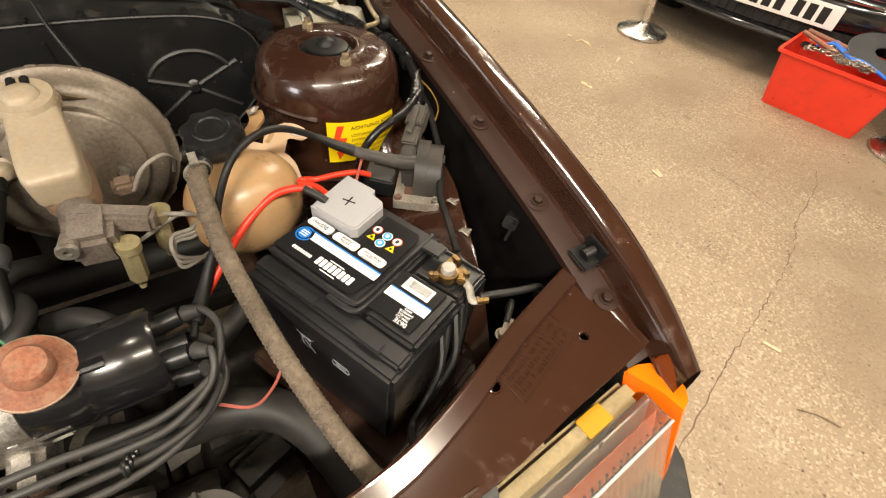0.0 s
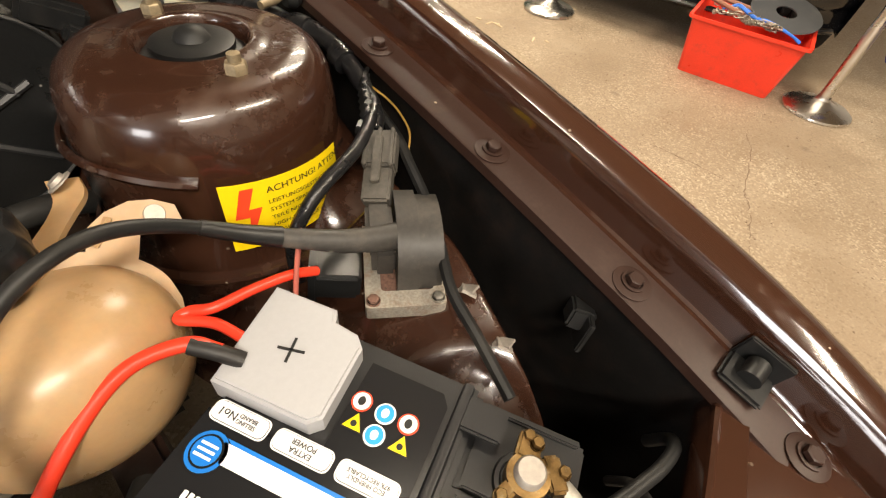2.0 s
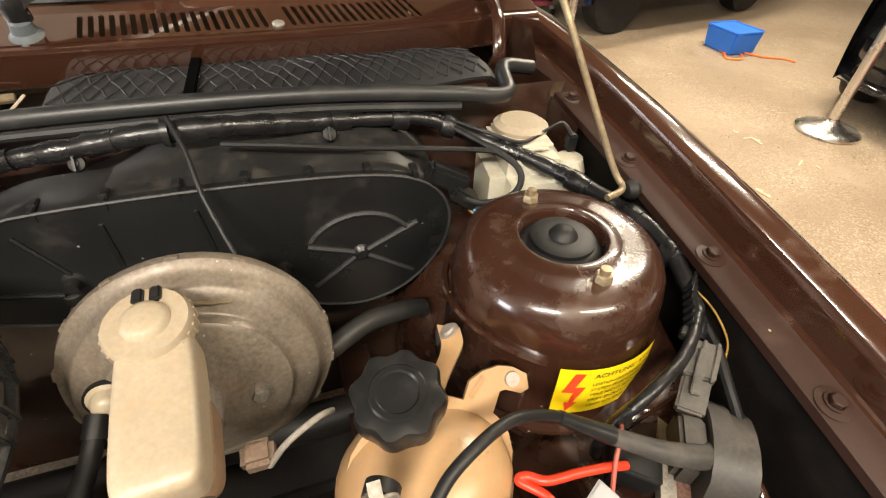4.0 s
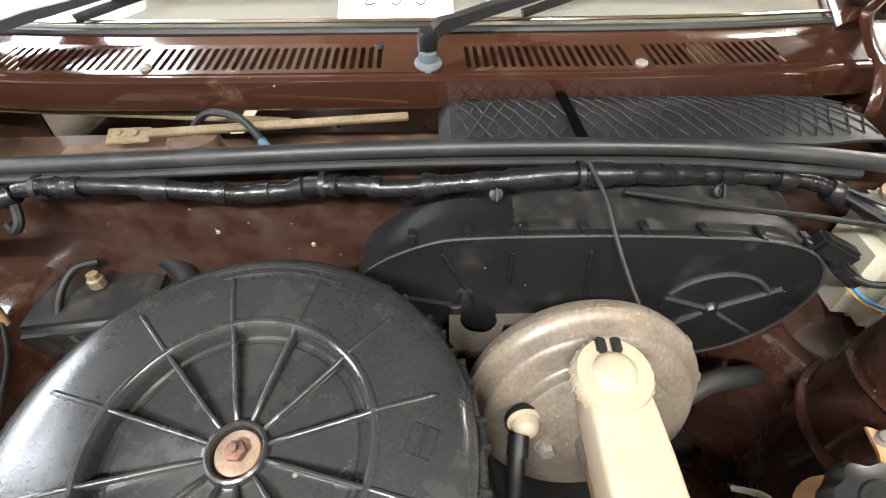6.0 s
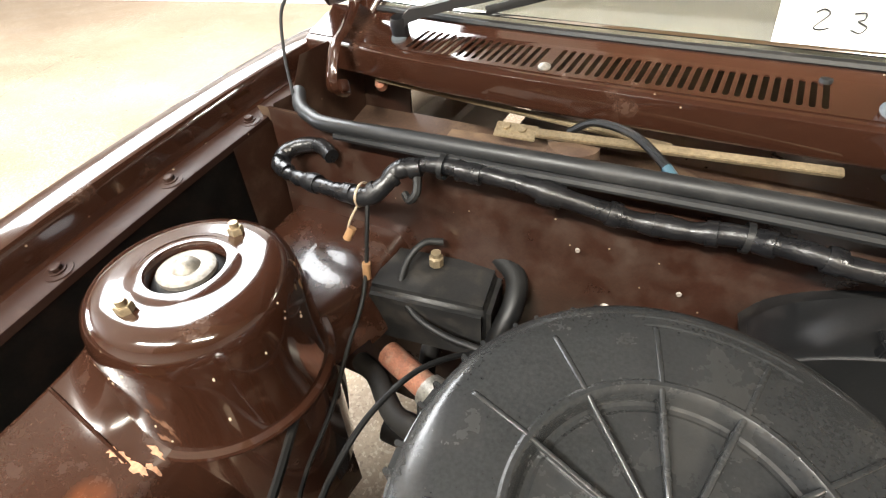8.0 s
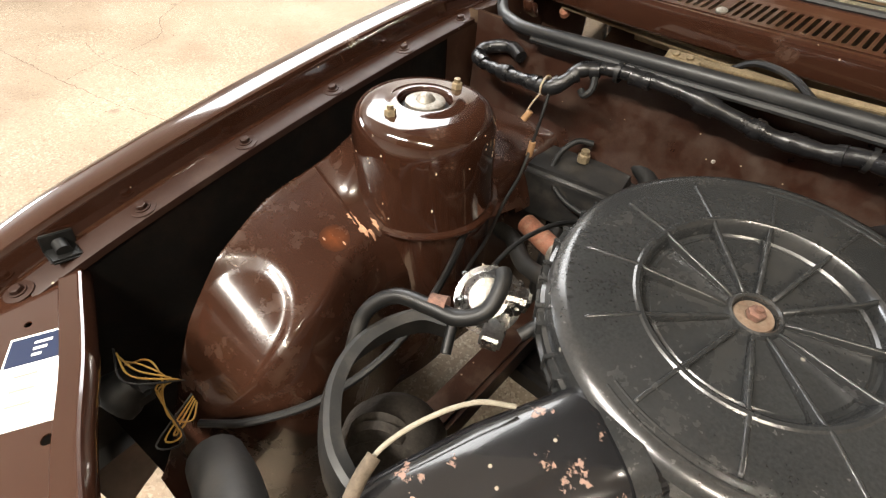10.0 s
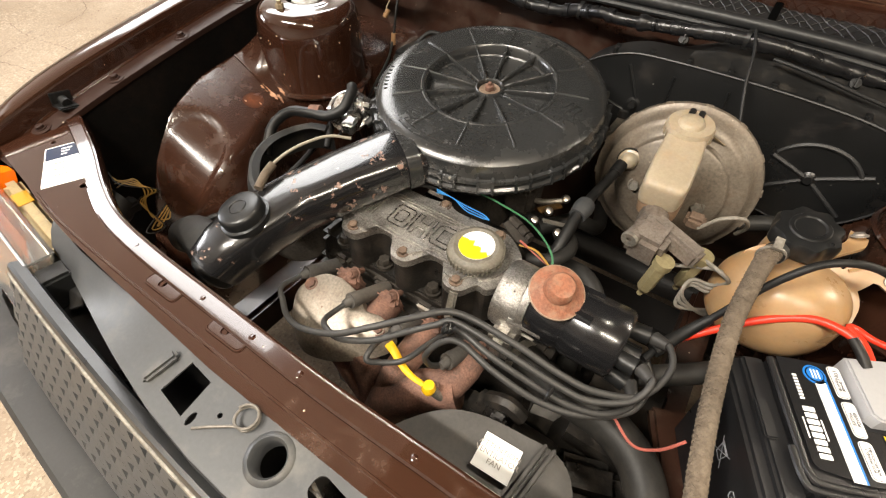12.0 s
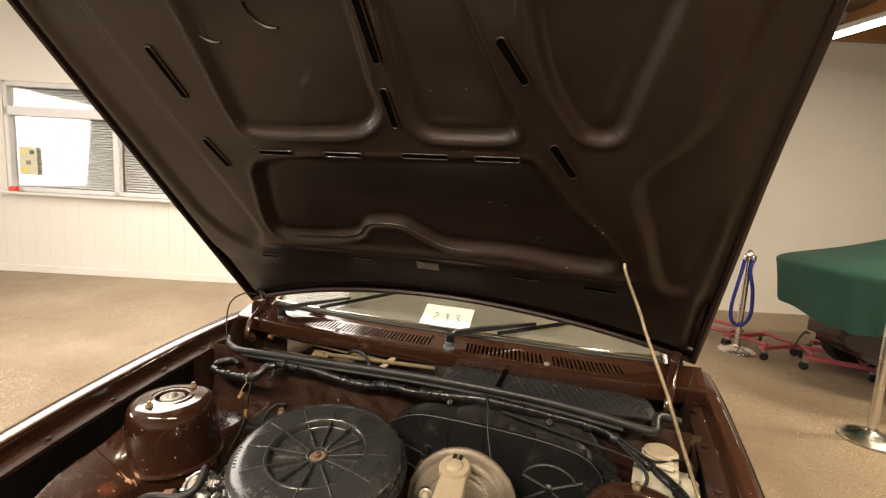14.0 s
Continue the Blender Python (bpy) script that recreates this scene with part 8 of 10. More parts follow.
def servo():
    o = thing("brake_servo", "dusty gold zinc brake servo drum with master cylinder", "brake servo", (0.19, 0.06, 0.6))
    M = pose(0.188, 0.040, 0.733, 78, 0, 2)
    d = part("drum", lathe([(0, 0.062), (0.03, 0.062), (0.042, 0.053), (0.070, 0.049), (0.0745, 0.046), (0.0765, 0.038), (0.079, 0.036), (0.090, 0.034), (0.099, 0.031), (0.1015, 0.028), (0.104, 0.019), (0.110, 0.012), (0.116, 0.010), (0.1175, 0.004), (0.116, -0.002), (0.108, -0.006), (0.085, -0.014), (0.06, -0.03), (0.05, -0.06), (0, -0.06)], 56, M), SERVO, o)
    for i in range(14):
        a = 0.2 + i * 0.449
        part("crimp_tab", box(0.012, 0.004, 0.006, M @ pose(0.1165 * math.cos(a), 0.1165 * math.sin(a), 0.004, 0, 0, math.degrees(a) + 90), 0.001), SERVO, d)
    part("front_bolt", shift(hexbolt(0.0075, 0.009, 0.011), M @ pose(-0.045, -0.01, 0.050)), DULLSTEEL, o)
    part("front_bolt", shift(hexbolt(0.0075, 0.009, 0.011), M @ pose(0.045, -0.01, 0.050)), DULLSTEEL, o)
    part("check_valve", lathe([(0.016, 0), (0.0165, 0.003), (0.013, 0.005), (0.011, 0.012), (0.007, 0.016), (0, 0.017)], 24, M @ pose(-0.066, 0.022, 0.046)), CREAM, o, "cream check valve")
    part("valve_ring", lathe([(0.016, 0), (0.0185, 0.0), (0.0185, 0.004), (0.016, 0.004)], 24, M @ pose(-0.066, 0.022, 0.045)), RUBBER, o)
    mc = part("master_cylinder", join(tube([(0.188, -0.01, 0.750), (0.189, -0.06, 0.762), (0.19, -0.10, 0.768)], 0.021, 3, 16), box(0.045, 0.05, 0.045, pose(0.202, -0.155, 0.745, 12, 0, -8), 0.007), tube([(0.19, -0.09, 0.768), (0.194, -0.15, 0.775)], 0.018, 2, 14), tube([(0.185, -0.165, 0.776), (0.181, -0.185, 0.777)], 0.010, 1, 16), box(0.07, 0.022, 0.024, pose(0.225, -0.155, 0.765, 0, 8, -20), 0.004)), MASTER, o, "dirty grey brown cast master cylinder")
    part("port_ring", lathe([(0.004, -0.001), (0.004, 0.002), (0.0095, 0.002), (0.0105, -0.002)], 20, pose(0.1805, -0.187, 0.777, 96, 0, -8)), DULLSTEEL, mc)
    for x, y, z in ((0.226, -0.182, 0.755), (0.262, -0.15, 0.760)):
        part("pressure_valve", join(lathe([(0.010, 0), (0.010, -0.045), (0.007, -0.052), (0.004, -0.054), (0.004, -0.062), (0, -0.062)], 6, pose(x, y, z, 4, 6, 10)), lathe([(0, 0.010), (0.012, 0.010), (0.012, 0)], 14, pose(x, y, z, 4, 6, 10))), GREENBRASS, o, "yellowish plated pressure valve")
    res = part("reservoir", join(pillow(0.054, 0.116, 0.046, pose(0.186, -0.062, 0.790, 12, 0, 3), 0.30, 0.06), lathe([(0.021, -0.015), (0.021, 0.012), (0.019, 0.014)], 24, pose(0.181, -0.014, 0.826, 10))), CREAM, o, "aged cream brake fluid reservoir")
    part("lower_body", pillow(0.052, 0.072, 0.044, pose(0.189, -0.078, 0.764, 12, 0, 3), 0.4), STAINED, res, "brown stained lower half")
    cap = part("reservoir_cap", lathe([(0.0270, 0), (0.0300, 0.001), (0.0305, 0.014), (0.0285, 0.018), (0.017, 0.0175), (0.015, 0.022), (0.011, 0.024), (0, 0.0245)], 40, pose(0.181, -0.010, 0.834, 10)), CREAM, o, "cream ribbed filler cap")
    for i in range(26):
        a = i * math.pi / 13
        part("cap_rib", box(0.0020, 0.0024, 0.012, pose(0.181, -0.010, 0.835, 10) @ pose(0.0304 * math.cos(a), 0.0304 * math.sin(a), 0, 0, 0, math.degrees(a) + 90)), CREAM, cap)
    for dx in (-0.006, 0.006):
        part("sensor_terminal", box(0.008, 0.013, 0.010, pose(0.181 + dx, 0.010, 0.849, 10), 0.0015), DUSTPL, cap)
    for i in range(3):
        part("brake_pipe", tube([(0.262 - 0.03 * (i == 2), -0.152 - 0.006 * i, 0.765 - 0.01 * i), (0.282, -0.17 + 0.01 * i, 0.772 - 0.008 * i), (0.298, -0.165 + 0.012 * i, 0.758 - 0.01 * i), (0.287, -0.155, 0.735 - 0.006 * i), (0.265, -0.16, 0.735 - 0.005 * i), (0.262, -0.175, 0.72 - 0.01 * i), (0.285, -0.16, 0.69), (0.32, -0.12 + 0.01 * i, 0.65)], 0.0025, 6, 8), GREYPIPE, o, "grey coated brake pipe")
    part("brake_pipe", tube([(0.245, -0.10, 0.765), (0.262, -0.10, 0.79), (0.285, -0.09, 0.795), (0.295, -0.075, 0.775), (0.29, -0.06, 0.75)], 0.0025, 6, 8), GREYPIPE, o, "grey coated brake pipe")
    part("pipe_union", box(0.024, 0.02, 0.018, pose(0.238, -0.09, 0.76, 10, 0, 0), 0.004), RUSTALLOY, o)
    return o


RUSTALLOY = material("stained_brown_casting", (0.20, 0.14, 0.10, 1), 0.6, metal=0.3, bump=0.4, vary=0.4, dirt=(0.10, 0.06, 0.045, 1), dirt_amount=0.3, grain=80, big=25)
GREENBRASS = material("yellow_green_plating", (0.40, 0.34, 0.19, 1), 0.42, metal=0.4, bump=0.1, vary=0.2)
GREYPIPE = material("grey_pipe_coating", (0.24, 0.22, 0.19, 1), 0.5, bump=0.05, vary=0.2)
servo().location += Vector((0.003, 0.012, -0.003))
vh = cable("vacuum_hose", "black rubber vacuum hose from the servo valve", "hose", [(0.119, -0.006, 0.757), (0.114, -0.035, 0.745), (0.108, -0.07, 0.738), (0.106, -0.10, 0.735)], 0.0075, RUBBER, 12)
part("hose_elbow", tube([(0.120, -0.004, 0.759), (0.117, -0.02, 0.751)], 0.0095, 2, 12), RUBBER, vh)
cn = thing("hose_connector", "grey plastic hose connector", "hose connector", (0.106, -0.105, 0.735))
part("connector", tube([(0.107, -0.095, 0.736), (0.106, -0.108, 0.734), (0.105, -0.122, 0.731)], lambda k: 0.0145 - 0.004 * abs(k - 0.4), 4, 16), GREYPAINT, cn)
cable("vacuum_hose", "black rubber vacuum hose to the inlet manifold", "hose", [(0.105, -0.118, 0.732), (0.104, -0.145, 0.718), (0.102, -0.17, 0.70), (0.095, -0.185, 0.675), (0.07, -0.19, 0.66)], 0.009, RUBBER, 12)

# ---- scuttle contents ----
wl = thing("wiper_linkage", "gold zinc wiper linkage bars in the scuttle trough", "wiper linkage", (-0.3, 0.35, 0.86))
part("link_bar", shift(box(0.43, 0.010, 0.005, None, 0.001), pose(-0.36, 0.405, 0.868, 20, 2, -3)), GOLDZINC, wl)
part("link_bar", shift(box(0.345, 0.011, 0.006, None, 0.001), pose(-0.155, 0.343, 0.880, 25, 0.5, 8)), GOLDZINC, wl)
part("crank_plate", box(0.05, 0.022, 0.004, pose(-0.318, 0.318, 0.882, 25, 0, 4), 0.001), GOLDZINC, wl)
for x in (-0.33, -0.31):
    part("crank_rivet", lathe([(0.005, 0), (0.005, 0.003), (0, 0.004)], 12, pose(x, 0.318, 0.887, 25)), GOLDZINC, wl)
part("end_bush", lathe([(0.009, 0), (0.009, 0.010), (0.006, 0.013), (0, 0.013)], 14, pose(-0.572, 0.425, 0.862, 40)), RUSTCAP, wl)
part("motor_housing", join(box(0.16, 0.07, 0.05, pose(-0.34, 0.315, 0.815, 0, 0, 6), 0.015, 3), lathe([(0, 0.04), (0.03, 0.035), (0.035, 0)], 24, pose(-0.25, 0.33, 0.84))), PLENUM, wl, "dusty wiper motor housing")
cable("washer_tube", "black washer tube looping in the scuttle", "hose", [(-0.265, 0.37, 0.87), (-0.235, 0.36, 0.892), (-0.19, 0.335, 0.897), (-0.155, 0.295, 0.893), (-0.135, 0.268, 0.885), (-0.13, 0.25, 0.88)], 0.0048, RUBBER, 8)
FADEDBLUE = material("faded_blue_tape", (0.06, 0.12, 0.16, 1), 0.4, bump=0.05, vary=0.2)
bs = thing("tube_sleeve", "faded blue tape sleeve on washer tube", "sleeve", (-0.14, 0.27, 0.887))
part("sleeve", tube([(-0.148, 0.285, 0.891), (-0.136, 0.27, 0.886)], 0.0056, 2, 10), FADEDBLUE, bs)


def intake_mat():
    o = thing("scuttle_mat", "black felt mat with diamond mesh over the heater intake", "mat", (0.3, 0.31, 0.88))
    f = lambda u, v: Vector((0.055 + 0.53 * u, 0.262 + 0.13 * v, 0.893 + 0.010 * math.sin(math.pi * v) + 0.006 * noise.noise(Vector((u * 6, v * 2, 1))) - 0.03 * step(0.96, 1, u) - 0.02 * step(0.03, 0, u)))
    part("felt", grid(40, 10, f, 0.004), FOAM, o)
    for k in range(-8, 36):
        for sgn in (1, -1):
            pts = []
            for i in range(7):
                v = 0.08 + 0.84 * i / 6
                u = (k + sgn * 3.6 * (v - 0.5)) / 29
                if 0.03 < u < 0.95 and not 0.275 < u < 0.305:
                    pts.append(f(u, v) + Vector((0, 0, 0.0012)))
            if len(pts) > 2:
                MESH_BITS.append(tube([p + Vector((rng2.uniform(-1, 1), 0, rng2.uniform(-0.3, 0.3))) * 0.0025 for p in pts], 0.0010, 1, 4, smooth=False))
    part("diamond_mesh", join(*MESH_BITS), FOAM, o)
    part("retaining_strap", box(0.012, 0.13, 0.004, pose(0.212, 0.325, 0.904), 0.001), DARK, o)


MESH_BITS = []
rng2 = random.Random(21)
intake_mat()

# ---- air filter ----


def air_filter():
    C = (-0.094, -0.042)
    M = pose(C[0], C[1], 0.801, 9, 1, 0) @ Matrix.Diagonal((0.985, 0.985, 1, 1))
    o = thing("air_filter", "large round black plastic air filter housing with radial ribs", "air filter", (C[0], C[1], 0.74))
    prof = [(0.0, 0.022), (0.0175, 0.022), (0.0185, 0.029), (0.020, 0.031), (0.022, 0.030), (0.024, 0.0255), (0.027, 0.0245), (0.086, 0.0260), (0.0885, 0.0245), (0.0915, 0.0245), (0.0935, 0.0265), (0.0955, 0.0355), (0.0975, 0.0395), (0.0995, 0.0412), (0.1025, 0.0412), (0.1045, 0.0400), (0.140, 0.0395), (0.160, 0.0375), (0.168, 0.0345), (0.1735, 0.0295), (0.1755, 0.022), (0.1765, 0.010), (0.1805, 0.0085), (0.181, 0.003), (0.177, 0.0)]
    lid = part("filter_lid", lathe(prof, 96, M), LIDPL, o, angle=25)
    for i in range(12):
        a = 30 * i + 14
        fin = [(0.022, 0.022), (0.022, 0.0290), (0.040, 0.0325), (0.092, 0.0385), (0.100, 0.0408), (0.104, 0.0416), (0.146, 0.0412), (0.150, 0.0388), (0.146, 0.034), (0.10, 0.034), (0.095, 0.022)]
        bm = shift(plate(fin, (), None, 0.0040), pose(0, 0.0020, 0, 90))
        bmesh.ops.bevel(bm, geom=bm.edges[:], offset=0.0009, segments=1, affect="EDGES")
        part("radial_rib", shift(bm, M @ pose(0, 0, 0, 0, 0, a)), LIDPL, lid, angle=60)
    for k0, rr in ((1.15, 0.150), (1.2, 0.158), (4.3, 0.150), (4.3, 0.157)):
        part("moulded_line", shift(tube([(rr * math.cos(k0 + 0.08 * i), rr * math.sin(k0 + 0.08 * i), 0.0388 - max(0, rr - 0.15) * 0.15) for i in range(10)], 0.0013, 2, 5), M), LIDPL, lid)
    part("moulded_mark", shift(join(*[tube([(x * 0.011, y * 0.004 + dy, 0) for x, y in ((-1, -1), (1, -1), (1, 1), (-1, 1), (-1, -1))], 0.0007, 1, 4, smooth=False) for dy in (0, 0.011)]), M @ pose(0.138, 0.0, 0.040, 0, 0, 70)), LIDPL, lid)
    for i in range(7):
        a = radians(196 + 3.4 * i)
        part("moulded_bar", box(0.006, 0.0028, 0.0012, M @ pose(0.158 * math.cos(a), 0.158 * math.sin(a), 0.0372, 0, 0, math.degrees(a)), 0.0004), LIDPL, lid)
    part("centre_washer", lathe([(0.0, 0.0245), (0.006, 0.0245), (0.0125, 0.0262), (0.0160, 0.0255), (0.0170, 0.0235)], 32, M), RUSTWASH, o, "rusty dished washer")
    part("centre_nut", shift(join(lathe([(0.0075, 0), (0.0075, 0.006), (0.006, 0.007), (0, 0.007)], 6), lathe([(0.003, 0.006), (0.003, 0.011), (0, 0.011)], 10)), M @ pose(0, 0, 0.0262)), RUST, o)
    part("bowl", lathe([(0.172, -0.002), (0.1805, -0.003), (0.184, -0.006), (0.184, -0.010), (0.181, -0.013), (0.172, -0.015), (0.168, -0.026), (0.160, -0.040), (0.14, -0.048), (0.07, -0.052), (0.06, -0.09), (0, -0.09)], 72, M), LIDPL, o, angle=30)
    for i in range(22):
        a = 2 * math.pi * (i + 0.3) / 22
        q = M @ pose(0.1800 * math.cos(a), 0.1800 * math.sin(a), 0.004, 0, 0, math.degrees(a) + 90)
        part("rim_clip", join(box(0.016, 0.006, 0.011, q @ pose(0, 0, -0.004), 0.001), box(0.004, 0.010, 0.026, q @ pose(-0.010, 0, -0.016), 0.0008), box(0.004, 0.010, 0.026, q @ pose(0.010, 0, -0.016), 0.0008)), LIDPL, o)
    # intake snorkel: a flattened duct to the thermostatic valve
    secs = [((-0.122, -0.190, 0.779), 0.046, 0.030), ((-0.140, -0.216, 0.776), 0.047, 0.031), ((-0.181, -0.279, 0.758), 0.044, 0.033), ((-0.213, -0.341, 0.742), 0.040, 0.034), ((-0.231, -0.393, 0.730), 0.041, 0.034), ((-0.243, -0.434, 0.714), 0.038, 0.034), ((-0.250, -0.464, 0.697), 0.032, 0.031)]

    def duct(u, v):
        k = u * (len(secs) - 1)
        i = min(int(k), len(secs) - 2)
        t = k - i
        p = Vector(secs[i][0]).lerp(Vector(secs[i + 1][0]), t)
        w, h = secs[i][1] + (secs[i + 1][1] - secs[i][1]) * t, secs[i][2] + (secs[i + 1][2] - secs[i][2]) * t
        d = (Vector(secs[i + 1][0]) - Vector(secs[i][0])).normalized()
        side = d.cross(Vector((0, 0, 1))).normalized()
        top = side.cross(d)
        a = 2 * math.pi * v
        ca, sa = math.cos(a), math.sin(a)
        e = 0.6
        return p + side * w * math.copysign(abs(ca) ** e, ca) + top * h * math.copysign(abs(sa) ** e, sa)
    sn = part("snorkel", grid(30, 32, duct), SNORK, o, "gloss black intake duct with flaked paint", angle=50)
    part("duct_collar", grid(6, 32, lambda u, v: Vector(duct(0.04 + 0.10 * u, v)) + (Vector(duct(0.04 + 0.10 * u, v)) - Vector(duct(0.04 + 0.10 * u, v + 0.5))).normalized() * 0.003), LIDPL, o, angle=50)
    part("valve_seam", tube([Vector(duct(0.25 + 0.70 * i / 12, 0.0)) for i in range(13)], 0.0035, 2, 6), SNORK, sn)
    part("vacuum_pot", lathe([(0.0, 0.0275), (0.0095, 0.0275), (0.0105, 0.0287), (0.0115, 0.0275), (0.0245, 0.0272), (0.0275, 0.0255), (0.029, 0.0225), (0.029, 0.012), (0.0325, 0.011), (0.0330, 0.005), (0.030, 0.003), (0.029, -0.015)], 36, pose(-0.228, -0.407, 0.750, 14, -8, 0)), BLACKPL, sn, "black round vacuum capsule")
    part("warm_air_stub", lathe([(0.030, 0), (0.0305, 0.008), (0.027, 0.012), (0.024, 0.012), (0.024, 0)], 28, pose(-0.249, -0.461, 0.695, 125, 0, -20)), BLACKPL, sn)


RUSTWASH = material("rusty_plated_washer", (0.36, 0.27, 0.20, 1), 0.5, metal=0.5, bump=0.2, vary=0.3, dirt=(0.20, 0.09, 0.05, 1), dirt_amount=0.3, big=50)
SNORK = material("flaked_black_enamel", (0.012, 0.012, 0.013, 1), 0.2, coat=0.5, bump=0.06, vary=0.2, dirt=(0.33, 0.20, 0.15, 1), dirt_amount=-0.02, grain=70, big=20, crisp=0.03, specks=(80, (0.3, 0.25, 0.2, 1), 0.1))
air_filter()
cable("warm_air_hose", "ribbed black intake hose behind the lock platform", "hose", [(-0.252, -0.455, 0.690), (-0.285, -0.442, 0.681), (-0.33, -0.428, 0.668), (-0.38, -0.416, 0.645), (-0.43, -0.41, 0.61)], 0.030, HOSE, 18)
OLDLINE = material("aged_vacuum_line", (0.30, 0.27, 0.21, 1), 0.5, bump=0.05, vary=0.2)
cable("vacuum_line", "pale vacuum line to the intake valve", "hose", [(-0.262, -0.365, 0.775), (-0.272, -0.335, 0.785), (-0.262, -0.30, 0.797), (-0.24, -0.262, 0.803), (-0.215, -0.24, 0.798)], 0.0021, OLDLINE, 8)
vs = thing("hose_sleeve", "dirty beige sleeve on vacuum line", "sleeve", (-0.272, -0.345, 0.78))
part("sleeve", tube([(-0.262, -0.372, 0.772), (-0.269, -0.352, 0.780), (-0.272, -0.335, 0.785)], 0.006, 3, 10), BRAID, vs)

# ---- engine ----


def engine():
    o = thing("engine", "four cylinder engine with cast alloy cam cover and iron manifold", "engine", (0, -0.28, 0.30))
    part("block", join(box(0.42, 0.22, 0.24, pose(-0.03, -0.24, 0.26), 0.02), box(0.40, 0.12, 0.16, pose(-0.04, -0.255, 0.47, 4), 0.012)), OILBLACK, o)
    fx = [-0.152, -0.064, 0.021]
    front = [(-0.205, -0.25), (-0.205, -0.29), (-0.190, -0.305)]
    for i, x in enumerate(fx):
        front += [(x - 0.026, -0.305), (x - 0.014, -0.323), (x, -0.327), (x + 0.014, -0.323), (x + 0.026, -0.305)]
        if i < 2:
            front += [(x + 0.036, -0.296), (x + 0.052, -0.296)]
    rear = [(0.062, -0.305), (0.078, -0.28), (0.078, -0.245), (0.055, -0.222), (0.03, -0.213), (-0.03, -0.216), (-0.052, -0.213), (-0.065, -0.205), (-0.078, -0.213), (-0.12, -0.216), (-0.16, -0.213), (-0.19, -0.22)]
    out = [(p.x, p.y) for p in spline([(*q, 0) for q in front + rear + front[:1]], 3)[:-1]]
    cov = part("cam_cover", join(plate(out, (), lambda x, y: 0.711 + 0.13 * (y + 0.31) * 0.8, 0.011), shift(plate([(x * 0.90 - 0.006, -0.262 + (y + 0.262) * 0.80) for x, y in out], (), None, 0.008), pose(0, 0, 0.722) @ pose(0, -0.262, 0, 5) @ pose(0, 0.262, 0))), ALLOY, o, "dull cast alloy cam cover with raised lettering", angle=30)
    part("cover_skirt", join(*[plate([(-0.062 + (x + 0.062) * 0.97, -0.268 + (y + 0.268) * k) for x, y in out], (), None, 0.061) for k in (0.91,)]), OILBLACK, o, angle=30).location = (0, 0, 0.652)
    part("head_flange", join(box(0.245, 0.096, 0.012, pose(-0.068, -0.264, 0.646, 4), 0.003), box(0.245, 0.088, 0.008, pose(-0.068, -0.264, 0.637, 4), 0.002)), OILBLACK, o)
    part("head_casting", join(box(0.24, 0.080, 0.10, pose(-0.068, -0.264, 0.545, 4), 0.008), *[box(0.030, 0.018, 0.050, pose(x, -0.303, 0.590, 12), 0.006) for x in (-0.190, -0.108, -0.026, 0.055)]), ALLOYDK, o)
    T = lambda x, y: Matrix.Translation((x, y, 0.7305 + 0.0875 * (y + 0.262)))
    glyphs = ([[(x, y) for x, y in round_rect(0, 0, 0.031, 0.036, 0.006, 3)], [(x, y) for x, y in round_rect(0, 0, 0.015, 0.020, 0.003, 3)]],
              [[(-0.015, -0.018), (-0.007, -0.018), (-0.007, -0.005), (0.007, -0.005), (0.007, -0.018), (0.015, -0.018), (0.015, 0.018), (0.007, 0.018), (0.007, 0.005), (-0.007, 0.005), (-0.007, 0.018), (-0.015, 0.018)]],
              [[(0.015, -0.018), (-0.010, -0.018), (-0.015, -0.013), (-0.015, 0.013), (-0.010, 0.018), (0.015, 0.018), (0.015, 0.010), (-0.006, 0.010), (-0.006, -0.010), (0.015, -0.010)]])
    for cx, loops in zip((-0.103, -0.067, -0.031), glyphs):
        lm_ = join(*[tube([(x, y, 0.0006) for x, y in lp + lp[:1]], 0.0011, 1, 6, smooth=False) for lp in loops])
        part("raised_letter", shift(lm_, T(cx, -0.267) @ pose(0, 0, 0, 5)), BRIGHTALLOY, cov)
    for y in (-0.300, -0.2955, -0.2425, -0.238, -0.2335):
        part("cast_rib", shift(box(0.20, 0.0022, 0.0022, None, 0.0006), T(-0.075, y) @ pose(0, 0, -0.0005, 5)), ALLOY, cov)
    for x in [-0.178 + 0.005 * i for i in range(8)]:
        part("cast_fin", shift(box(0.0018, 0.05, 0.003, None, 0.0006), T(x, -0.262) @ pose(0, 0, -0.0005, 5)), ALLOY, cov)
    for x, y, z in [(x, -0.314, 0.7215) for x in fx] + [(-0.065, -0.2145, 0.7315), (0.03, -0.222, 0.731), (-0.16, -0.222, 0.731)]:
        part("cover_bolt", join(shift(hexbolt(0.0062, 0.005, 0.009), pose(x, y, z, 4))), RUSTALLOY, cov)
    for x, y in ((-0.111, -0.301), (-0.023, -0.301), (-0.19, -0.30)):
        part("head_bolt", join(lathe([(0.009, -0.02), (0.009, 0), (0.013, 0), (0.013, 0.004)], 14, pose(x, y, 0.655)), shift(hexbolt(0.009, 0.010, 0.0125), pose(x, y, 0.659))), ALLOYDK, o)
    cap = part("oil_filler_cap", lathe([(0.034, 0), (0.036, 0.003), (0.037, 0.010), (0.034, 0.015), (0.029, 0.017), (0.027, 0.0155), (0, 0.0155)], 48, pose(0.023, -0.272, 0.735, 4)), CAPGREY, o, "dirty grey ribbed oil filler cap")
